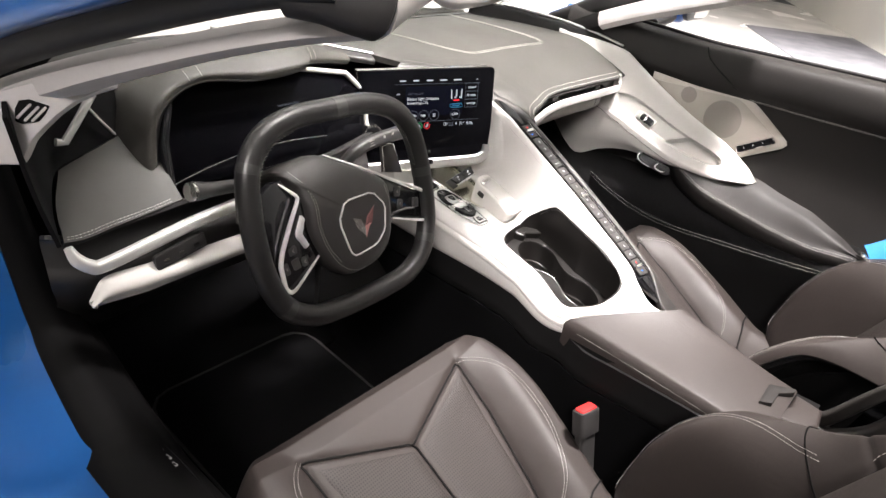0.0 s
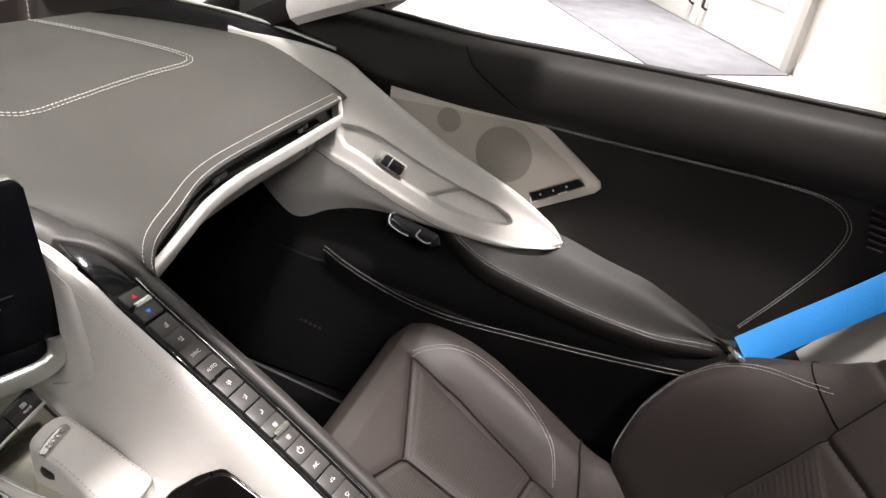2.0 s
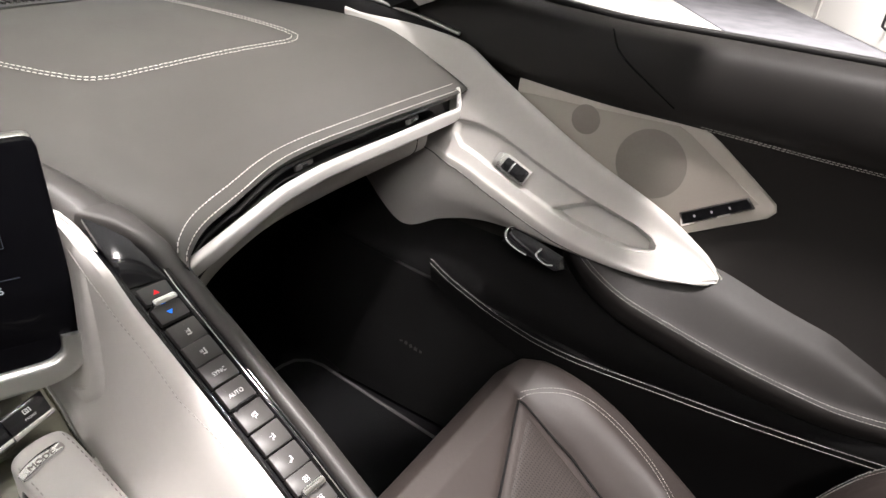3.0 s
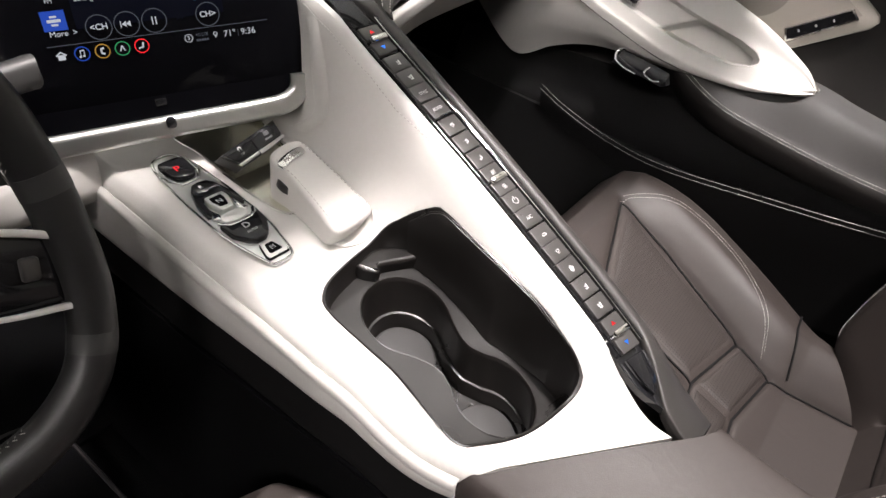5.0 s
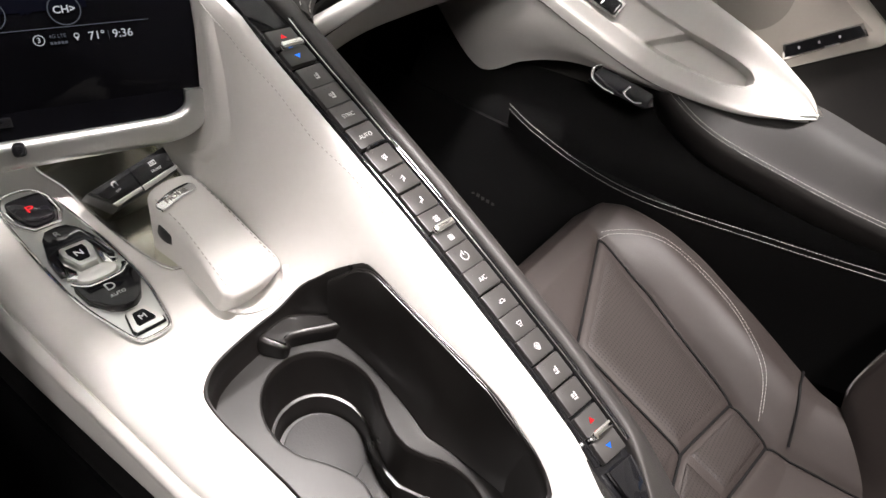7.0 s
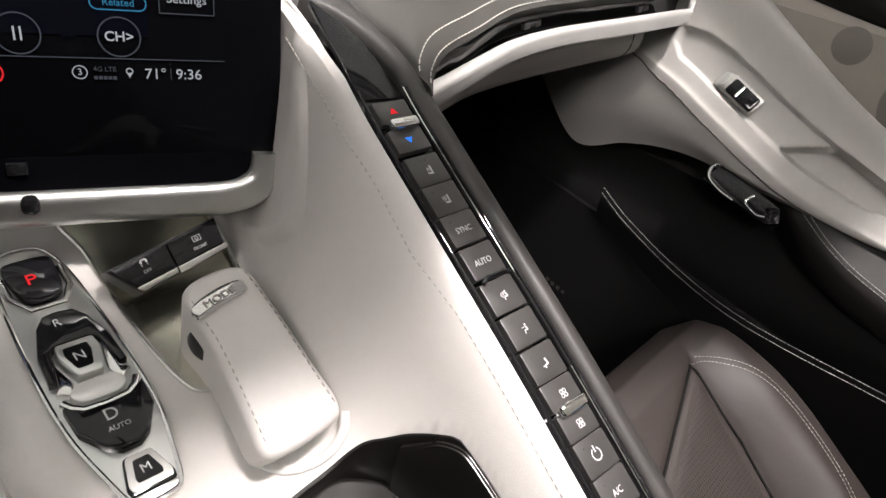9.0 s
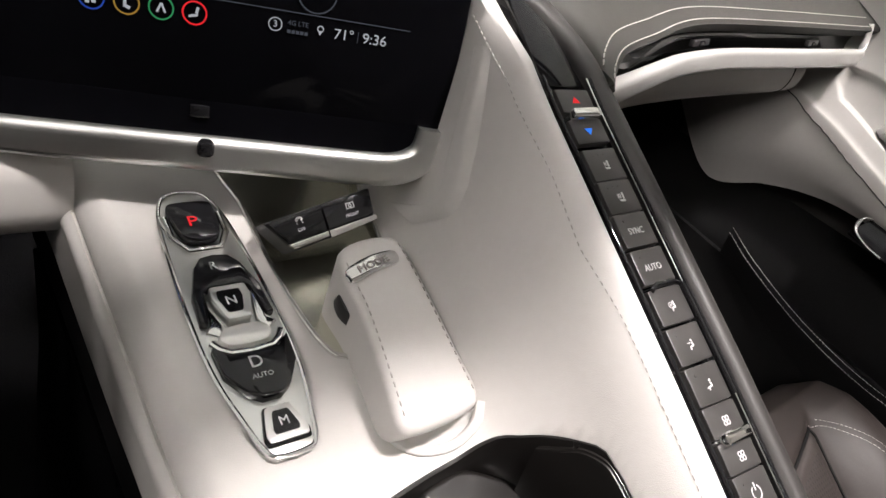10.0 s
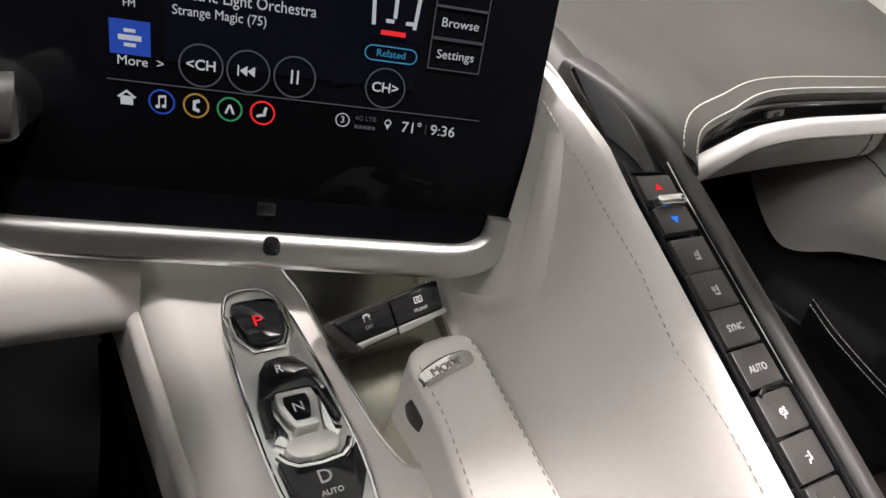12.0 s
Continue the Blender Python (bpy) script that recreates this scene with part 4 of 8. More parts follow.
lip = [lip_in - away * 0.002, lip_in + rise_ * 0.0022, lip_in * 0.8 + lip_out * 0.2 + rise_ * 0.0034, lip_in * 0.4 + lip_out * 0.6 + rise_ * 0.0030, lip_out - away * 0.0006]
part("screen_lip", sheet(surf([[tuple(q) for q in r] for r in lip], 20, 50)[::-1], 0.002), M_GREY, console, "raised leather lip round the screen")

# arm rest between the seats
arm = thing("console_armrest", (0, 0.6, 0.3), "charcoal leather armrest lid between the seats with pale stitching", "armrest")
rows = []
for y in np.linspace(0.437, 0.80, 16):
    zt = lin(y, [0.405, 0.44, 0.6, 0.7, 0.8], [0.455, 0.470, 0.484, 0.492, 0.500])
    xl, xr = lin(y, [0.4, 0.8], [-0.070, -0.066]), lin(y, [0.4, 0.66, 0.8], [0.090, 0.088, 0.080])
    rows.append([(xl - 0.006, y, zt - 0.075), (xl - 0.008, y, zt - 0.030), (xl - 0.003, y, zt - 0.007), (xl + 0.012, y, zt), ((xl + xr) / 2, y, zt + 0.004), (xr - 0.012, y, zt + 0.001),
                 (xr, y, zt - 0.006), (xr + 0.005, y, zt - 0.03), (xr + 0.008, y, zt - 0.09)])
top = surf(rows, 40, 40)
ycut = np.array([rear_y(x) for x in top[0, :, 0]]) - 0.003
for i in range(40):
    top[i, :, 1] = 0.437 + (np.minimum(ycut, 0.80) - 0.437) * i / 39
for j in range(40):
    x, y = top[-1, j, 0], top[-1, j, 1]
    dz = 0.4950 + (min(max(x, -0.065), 0.07) + 0.065) * 0.14 - lin(y, [0.405, 0.44, 0.6, 0.7, 0.8], [0.455, 0.470, 0.484, 0.492, 0.500]) - 0.003
    top[:, j, 2] += dz * np.linspace(0, 1, 40) ** 2
part("lid", sheet(top[:, ::-1], 0.01), M_SEAT, arm, "charcoal leather lid")
part("seam", stitch(top[2:-3, 7] + (-0.0006, 0, 0.0004), up=(-1, 0, 0.6)), M_GTHREAD, arm, kind="stuff")
part("armrest_box", tall([(-0.075, 0.40), (0.095, 0.40), (0.095, 0.66), (-0.06, 0.77), (-0.075, 0.77)], 0.16, 0.46), M_DEEP, arm)
# shade of the hinge recess, put in as a thin black plate
part("hinge_recess", slab([(-0.010, 0.473), (0.048, 0.475), (0.070, 0.4385), (0.057, 0.4385), (0.036, 0.456), (0.000, 0.456)], 0.008, pose(0, 0, 0.4742), 0.001), M_BLACK, arm, "dark plate painted as the shade in the hinge recess")
part("hinge_cover", slab([(-0.006, 0.448), (0.022, 0.448), (0.040, 0.4365), (0.078, 0.4365), (0.070, 0.392), (0.020, 0.386), (-0.004, 0.404)], 0.075, pose(0, 0, 0.395), 0.010, seg=4), M_SEAT, arm, "charcoal hinge cover")


# ---- touch screen ----
SN = Vector((-0.405, -0.907, 0.117)).normalized()
SH = Vector((0.92, -0.39, 0.03))
SM = basis((-0.036, 1.1745, 0.732), SH, SN)
screen = thing("touch_screen", (-0.036, 1.18, 0.64), "black glass touch screen showing a radio page above a satin bar", "screen")
TOP, BOT, LFT, RGT = 0.080, -0.088, -0.136, 0.137
FACE = [(LFT, BOT), (RGT - 0.02, BOT), (RGT - 0.006, BOT + 0.006), (RGT, BOT + 0.02), (RGT, TOP - 0.006), (RGT - 0.002, TOP - 0.002), (RGT - 0.006, TOP), (LFT, TOP)]
part("glass", slab(FACE, 0.012, SM @ pose(0, 0, -0.012), 0.0015), M_SCREEN, screen, "black glass panel")
part("back_shell", slab(FACE, 0.014, SM @ pose(0, 0, -0.027), 0.002), M_CHROME, screen, "thin metal shell")
DSP = SM @ pose(0.0015, -0.0025, 0.0002, 0, 0, -0.6)
AX0, AX1 = -0.073, 0.103
part("display_field", slab([(-0.050, -0.002), (0.068, -0.002), (0.068, 0.052), (-0.050, 0.052)], 0.0002, DSP), G_NAVY, screen, "dim navy page field")


def on_screen(x, y, lift=0.0003):
    return DSP @ pose(x, y, lift)


def icon_ring(x, y, r, material, w=0.0007):
    return part("icon_ring", arc(on_screen(x, y), r, 0, 360, w, 28), material, screen)


for x0, x1, y in ((AX0 - 0.002, AX1 + 0.002, -0.0135), (AX0, AX1, 0.056)):
    part("rule", slab([(x0, y), (x1, y), (x1, y + 0.0005), (x0, y + 0.0005)], 0.0002, DSP), G_DIM, screen)
words("screen_text", "More  >", 0.0062, on_screen(-0.0705, -0.0040), G_WHITE, screen, align="LEFT")
for x, t in ((-0.0335, "<CH"), (0.0540, "CH>")):
    icon_ring(x, -0.0022, 0.0098, G_DIM)
    words("screen_text", t, 0.0068, on_screen(x, -0.0022), G_WHITE, screen, bold=0.0001)
for x in (-0.0120, 0.0097):
    icon_ring(x, -0.0022, 0.0098, G_DIM)
part("icon", join(*[slab([(s, 0), (s + 0.0035, -0.0025), (s + 0.0035, 0.0025)], 0.0002, on_screen(-0.0120, -0.0022)) for s in (-0.004, -0.0005)], slab(rect(0.0007, 0.005, 0, -0.0047, 0), 0.0002, on_screen(-0.0120, -0.0022))), G_WHITE, screen)
bars(on_screen(0.0097, -0.0022), [(-0.0014, 0, 0.0009, 0.0066, 0), (0.0014, 0, 0.0009, 0.0066, 0)], G_WHITE, screen, "icon")
part("icon", join(*[slab([(s + 0.0035, 0), (s, -0.0022), (s, 0.0022)], 0.0002, on_screen(0.0320, -0.0022)) for s in (-0.004, -0.0005)]), G_NAVY, screen)
# bottom row of app icons
bars(on_screen(-0.0665, -0.0215), [(0, -0.001, 0.0055, 0.0042, 0), (-0.0018, 0.002, 0.0052, 0.0009, 38), (0.0018, 0.002, 0.0052, 0.0009, -38)], G_WHITE, screen, "icon")
for x, g, sym in ((-0.0510, G_BLUE, [(-0.0012, 0, 0.0006, 0.005, 0), (0.0016, 0.0004, 0.0006, 0.005, 0), (0.0002, 0.0026, 0.0034, 0.0010, 6), (-0.0018, -0.0024, 0.0018, 0.0014, 0), (0.0010, -0.0020, 0.0018, 0.0014, 0)]),
                  (-0.0355, G_AMBER, [(-0.0008, 0, 0.0014, 0.0048, 0), (0.0006, 0.0022, 0.002, 0.0016, 20), (0.0006, -0.0022, 0.002, 0.0016, -20)]),
                  (-0.0200, G_GREEN, [(-0.0010, 0, 0.0010, 0.0048, -22), (0.0010, 0, 0.0010, 0.0048, 22)]),
                  (-0.0045, G_RED, [(0.0012, 0.0014, 0.0014, 0.0032, -12), (-0.0002, -0.0012, 0.0036, 0.0012, 12), (-0.0022, -0.0018, 0.0012, 0.0012, 0)])):
    icon_ring(x, -0.0215, 0.0056, g, 0.0008)
    bars(on_screen(x, -0.0215), sym, G_WHITE, screen, "icon")
icon_ring(0.0345, -0.0205, 0.0033, G_WHITE, 0.0005)
words("screen_text", "3", 0.0048, on_screen(0.0345, -0.0205), G_WHITE, screen)
words("screen_text", "4G LTE", 0.0034, on_screen(0.0460, -0.0188), G_DIM, screen)
for i in range(5):
    part("signal_bar", slab(rect(0.0017, 0.0017, 0, 0.0416 + 0.0022 * i, -0.0232), 0.0002, DSP @ pose(0, 0, 0.0003)), G_DIM, screen)
part("icon", join(arc(on_screen(0.0575, -0.0195), 0.0015, 0, 360, 0.0006), slab([(-0.0012, -0.0010), (0.0012, -0.0010), (0, -0.0036)], 0.0002, on_screen(0.0575, -0.0195))), G_WHITE, screen)
words("screen_text", "71°", 0.0078, on_screen(0.0700, -0.0210), G_WHITE, screen)
part("rule", slab(rect(0.0003, 0.006, 0, 0.0775, -0.0210), 0.0002, DSP), G_DIM, screen)
words("screen_text", "9:36", 0.0078, on_screen(0.0865, -0.0210), G_WHITE, screen)
# upper page
for x, w in ((-0.066, 0.011), (-0.040, 0.011), (-0.012, 0.013), (0.016, 0.014), (0.045, 0.016)):
    bars(on_screen(x + 0.01, 0.0625), [(0, 0, w, 0.0020, 0)], G_WHITE, screen, "tab_bar")
words("screen_text", ">", 0.007, on_screen(0.097, 0.0625), G_WHITE, screen)
words("screen_text", "Ch 7  70s on 7", 0.0048, on_screen(-0.0445, 0.0385), G_DIM, screen, align="LEFT")
words("screen_text", "Electric Light Orchestra", 0.0075, on_screen(-0.0465, 0.0290), G_WHITE, screen, align="LEFT", squeeze=0.88)
words("screen_text", "Strange Magic (75)", 0.0062, on_screen(-0.0465, 0.0215), G_WHITE, screen, align="LEFT", squeeze=0.9)
words("screen_text", "AM", 0.0045, on_screen(-0.0645, 0.0385), G_WHITE, screen)
words("screen_text", "FM", 0.0045, on_screen(-0.0645, 0.0215), G_WHITE, screen)
part("app_tile", slab(rect(0.0175, 0.0155, 0, -0.0645, 0.0065), 0.0002, DSP), G_BLUE, screen, "blue app tile")
bars(on_screen(-0.0645, 0.0065, 0.0005), [(0, 0, 0.010, 0.0024, 0), (0, 0.0032, 0.005, 0.0016, 0), (0, -0.0032, 0.005, 0.0016, 0)], G_WHITE, screen, "icon")
art = part("album_art", slab(rect(0.030, 0.026, 0, 0.0545, 0.0345), 0.0002, DSP @ pose(0, 0, 0.0003)), G_NAVY, screen, "dark square album picture of pale bars")
bars(on_screen(0.0545, 0.036, 0.0007), [(-0.0105, 0, 0.0018, 0.017, 4), (-0.0022, -0.006, 0.004, 0.0018, 0), (0, 0.002, 0.0018, 0.013, 0), (0.0105, 0, 0.0018, 0.017, -4), (0.0075, -0.006, 0.004, 0.0018, 0)], G_WHITE, art, "art_stroke")
bars(on_screen(0.0545, 0.0245, 0.0007), [(0, 0, 0.012, 0.0022, 0)], G_RED, art, "art_stroke")
part("pill", join(arc(on_screen(0.0455, 0.0145), 0.0035, 90, 270, 0.0006), arc(on_screen(0.0640, 0.0145), 0.0035, -90, 90, 0.0006), slab(rect(0.0185, 0.0006, 0, 0.05475, 0.018), 0.0002, DSP @ pose(0, 0, 0.0003)),
                  slab(rect(0.0185, 0.0006, 0, 0.05475, 0.011), 0.0002, DSP @ pose(0, 0, 0.0003))), G_CYAN, screen, "cyan pill outline")
words("screen_text", "Related", 0.0048, on_screen(0.0548, 0.0145), G_CYAN, screen)
for y, t in ((0.0480, "Sound"), (0.0330, "Browse"), (0.0178, "Settings")):
    bx = on_screen(0.0868, y)
    part("menu_box", join(slab(rect(0.0265, 0.0005, 0, 0, 0.0072), 0.0002, bx), slab(rect(0.0265, 0.0005, 0, 0, -0.0072), 0.0002, bx), slab(rect(0.0005, 0.0144, 0, -0.0132, 0), 0.0002, bx), slab(rect(0.0005, 0.0144, 0, 0.0132, 0), 0.0002, bx)), G_DIM, screen)
    words("screen_text", t, 0.0062, bx, G_WHITE, screen)
# volume wheel seen at the left edge and the lower black band
part("lower_band", slab([(-0.122, -0.0875), (0.118, -0.0875), (0.118, -0.066), (-0.122, -0.066)], 0.0006, DSP), M_SCREEN, screen, "glossy black lower band")
part("sensor", slab(rect(0.010, 0.007, 0.001, 0.000, -0.072), 0.002, DSP, 0.0006), M_GLOSS, screen, "small black sensor window")
# the sensor's dark reflection in the bar, modelled as a black piece
part("sensor_tab", slab(rect(0.009, 0.009, 0.003, 0.004, -0.0905), 0.0105, DSP, 0.002), M_GLOSS, screen, "black piece standing in for the sensor's reflection in the bar")
bar_path = [(-0.30, -0.095), (-0.20, -0.096), (-0.10, -0.0975), (0.0, -0.098), (0.085, -0.0985), (0.109, -0.0975), (0.1220, -0.092), (0.128, -0.083), (0.1290, -0.070)]
bp = crom([tuple(SM @ Vector((x, y, -0.001))) for x, y in bar_path], 60)
part("lower_bar", sweep(bp, round_prof(0.021, 0.016, 0.006, 5), up=tuple(SN), scale=np.concatenate([np.full(45, 1.0), np.linspace(1, 0.80, 15)])), M_SATIN, screen, "satin metal bar under the screen")
part("knob", sweep([tuple(SM @ Vector((-0.118, -0.028, -0.006))), tuple(SM @ Vector((-0.118, -0.028, 0.022)))], disc(0.017, 36)), M_CHROME, screen, "ribbed metal volume knob")
part("knob_face", slab(disc(0.0145, 36), 0.002, SM @ pose(-0.118, -0.028, 0.0222), 0.001), M_GLOSS, screen)

# ---- passenger side of the dashboard ----
dash = thing("dashboard", (0.3, 1.3, 0.6), "dark leather dashboard with pale stitching and a satin metal strip", "dashboard")
EDGE = [(0.140, 1.046, 0.722), (0.152, 1.058, 0.727), (0.182, 1.077, 0.729), (0.235, 1.097, 0.729), (0.335, 1.129, 0.729), (0.48, 1.133, 0.729), (0.678, 1.127, 0.730)]
pad = [EDGE,
       [(x - 0.001, y + 0.008, z + 0.006) for x, y, z in EDGE],
       [(0.146, 1.105, 0.730), (0.156, 1.118, 0.744), (0.182, 1.135, 0.752), (0.222, 1.152, 0.754), (0.325, 1.180, 0.755), (0.47, 1.186, 0.756), (0.676, 1.185, 0.757)],
       [(0.112, 1.222, 0.762), (0.130, 1.235, 0.771), (0.160, 1.25, 0.775), (0.21, 1.265, 0.777), (0.32, 1.28, 0.781), (0.48, 1.29, 0.785), (0.670, 1.28, 0.790)],
       [(0.01, 1.42, 0.782), (0.06, 1.44, 0.785), (0.12, 1.445, 0.787), (0.19, 1.45, 0.788), (0.31, 1.46, 0.790), (0.46, 1.45, 0.793), (0.645, 1.42, 0.795)],
       [(-0.10, 1.66, 0.782), (-0.01, 1.67, 0.784), (0.08, 1.675, 0.785), (0.17, 1.68, 0.786), (0.30, 1.68, 0.788), (0.44, 1.66, 0.79), (0.597, 1.61, 0.79)]]
PADP = surf(pad, 70, 60)
part("upper_pad", sheet(PADP[::-1], 0.012), M_DASH, dash, "dark grey leather upper pad")
for k in (9, 16):
    part("seam", stitch(PADP[k, 2:-1] + (0, 0, 0.0006), 0.0045, 0.0012, 0.0009, 0.0005), M_THREAD, dash, "white double seam", kind="stuff")


def on_pad(p):
    p = np.asarray(p, float)
    flat = PADP.reshape(-1, 3)
    out = []
    for x, y in p:
        d = np.hypot(flat[:, 0] - x, flat[:, 1] - y)
        i = np.argsort(d)[:4]
        w = 1 / (d[i] + 1e-4)
        out.append((x, y, float((flat[i, 2] * w).sum() / w.sum()) + 0.0012))
    return out


# the stitched airbag field
field = crom([(0.13, 1.66), (0.17, 1.50), (0.205, 1.38), (0.235, 1.318), (0.262, 1.302), (0.30, 1.300), (0.42, 1.298), (0.50, 1.290), (0.522, 1.297), (0.530, 1.315), (0.525, 1.40), (0.505, 1.62)], 90)
part("seam", stitch(on_pad(even(field, 160)), 0.0050, 0.0012, 0.0012, 0.0006), M_THREAD, dash, "white seam round the airbag field", kind="stuff")
fe = even(field, 160)
fn = np.gradient(fe, axis=0)
fn = np.c_[-fn[:, 1], fn[:, 0]] / np.linalg.norm(fn, axis=1)[:, None]
part("seam", stitch(on_pad(fe + fn * 0.0075), 0.0050, 0.0012, 0.0012, 0.0006), M_THREAD, dash, kind="stuff")
part("seam_groove", sweep(np.array(on_pad(fe + fn * 0.0037)) - (0, 0, 0.0008), round_prof(0.0022, 0.0012, 0.0005, 3)), M_PLASTIC, dash)

# black air slot, metal strip, pale roll below it
slot = [[(x + 0.002, y + 0.004, z - 0.004) for x, y, z in EDGE], [(x + 0.006, y + 0.020, z - 0.014) for x, y, z in EDGE], [(x + 0.004, y + 0.018, z - 0.032) for x, y, z in EDGE], [(x, y + 0.004, z - 0.040) for x, y, z in EDGE]]
part("air_slot", sheet(surf(slot, 14, 60), 0.004), M_GLOSS, dash, "glossy black air slot")
STRIP_X = [0.128, 0.157, 0.20, 0.25, 0.30, 0.35, 0.40, 0.50, 0.60, 0.640]
STRIP_Y = [1.056, 1.070, 1.083, 1.098, 1.112, 1.1195, 1.1225, 1.1215, 1.1215, 1.1220]
SIL = [(x, y, 0.7035) for x, y in zip(STRIP_X, STRIP_Y)] + [(0.650, 1.124, 0.7065), (0.655, 1.127, 0.716), (0.656, 1.130, 0.729), (0.656, 1.132, 0.736)]
sp = crom(SIL, 110)
side_w = np.interp(np.linspace(0, 1, 110), [0, 0.66, 0.73, 0.80, 1], [1.0, 0.95, 0.75, 0.42, 0.28])
part("metal_strip", sweep(sp, round_prof(0.010, 0.0185, 0.0042, 5), up=(0.35, 0, 1), scale=side_w), M_STRIP, dash, "satin metal strip")
for x in (0.36, 0.56):
    y = float(np.interp(x, [p[0] for p in EDGE], [p[1] for p in EDGE]))
    z = float(np.interp(x, [p[0] for p in EDGE], [p[2] for p in EDGE]))
    part("vane", slab(rect(0.03, 0.006, 0.001), 0.004, pose(x, y + 0.010, z - 0.018, 80, 0, 8), 0.001), M_PLASTIC, dash, "air vane")
    part("vane_tab", slab(rect(0.010, 0.004, 0.001), 0.007, pose(x, y + 0.012, z - 0.019, 80, 0, 8), 0.001), M_GLOSS, dash)
ROLL = [(0.628, 1.180, 0.663), (0.60, 1.180, 0.662), (0.50, 1.182, 0.661), (0.42, 1.182, 0.660), (0.33, 1.176, 0.659), (0.25, 1.155, 0.658), (0.19, 1.13, 0.655), (0.13, 1.10, 0.65)]
rows = []
for (x, y, z) in ROLL:
    rows.append([(x, y - 0.012, z + 0.036), (x, y - 0.020, z + 0.022), (x, y - 0.024, z + 0.002), (x, y - 0.018, z - 0.016), (x, y + 0.004, z - 0.026), (x, y + 0.03, z - 0.030)])
part("glove_roll", sheet(surf(rows, 60, 20), 0.006), M_GREY, dash, "pale grey leather roll under the strip")
part("roll_seam", sweep(surf(rows, 60, 20)[8, :16] + (0, -0.0003, 0.0003), round_prof(0.0016, 0.0012, 0.0005, 3)), M_PLASTIC, dash)
rows = []
for (x, y, z) in ROLL:
    rows.append([(x, y + 0.02, z - 0.028), (x, y + 0.10, z - 0.036), (x, y + 0.18, z - 0.09), (x, y + 0.26, z - 0.24), (x, y + 0.32, 0.20)])
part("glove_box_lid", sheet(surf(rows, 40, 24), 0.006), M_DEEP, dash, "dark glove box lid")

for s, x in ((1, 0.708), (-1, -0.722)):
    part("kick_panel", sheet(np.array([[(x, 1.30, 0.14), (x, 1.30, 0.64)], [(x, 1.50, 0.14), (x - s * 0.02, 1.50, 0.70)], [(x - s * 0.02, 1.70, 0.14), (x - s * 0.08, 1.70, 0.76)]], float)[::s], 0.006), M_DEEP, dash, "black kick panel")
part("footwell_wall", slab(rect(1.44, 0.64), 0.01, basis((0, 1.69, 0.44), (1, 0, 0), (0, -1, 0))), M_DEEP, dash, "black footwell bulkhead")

# the curl of dark leather behind the screen, from the ridge to the top of the dash
curl = []
for a, b in (((0.1045, 1.130, 0.7425), (0.150, 1.130, 0.734)), ((0.1025, 1.143, 0.751), (0.147, 1.145, 0.743)), ((0.096, 1.162, 0.762), (0.139, 1.168, 0.754)), ((0.080, 1.192, 0.777), (0.124, 1.203, 0.768)), ((0.045, 1.23, 0.786), (0.10, 1.245, 0.778)), ((-0.02, 1.28, 0.790), (0.05, 1.305, 0.783))):
    a, b = np.array(a), np.array(b)
    up_c = np.array((0, 0, 0.009))
    curl.append([a + (-0.004, -0.004, -0.03), a + (-0.001, 0, -0.006), a * 0.8 + b * 0.2 + up_c * 0.7, a * 0.5 + b * 0.5 + up_c, a * 0.2 + b * 0.8 + up_c * 0.6, b + (0.002, 0.002, -0.008), b + (0.004, 0.004, -0.05)])
part("curl", sheet(surf(curl, 50, 30)[:, ::-1], 0.004), M_RIDGE, dash, "dark leather curl beside the screen")
# pale wall that climbs beside the screen
wl = []
for s in np.linspace(0, 1, 10):
    y = 1.045 + 0.155 * s
    z1 = lin(s, [0, 0.5, 1], [0.716, 0.756, 0.780])
    x1 = lin(s, [0, 0.35, 0.6, 1], [0.0925, 0.1045, 0.104, 0.084])
    wl.append([(x1 - 0.016, y, 0.60), (x1 - 0.012, y, 0.64), (x1 - 0.006, y, 0.64 + (z1 - 0.64) * 0.5), (x1 - 0.004, y, z1 - 0.016), (x1 - 0.002, y, z1 - 0.010), (x1 + 0.001, y + 0.001, z1 - 0.012)])
part("screen_cheek", sheet(surf(wl, 30, 24)[:, ::-1], 0.005), M_GREY, dash, "pale leather cheek beside the screen")

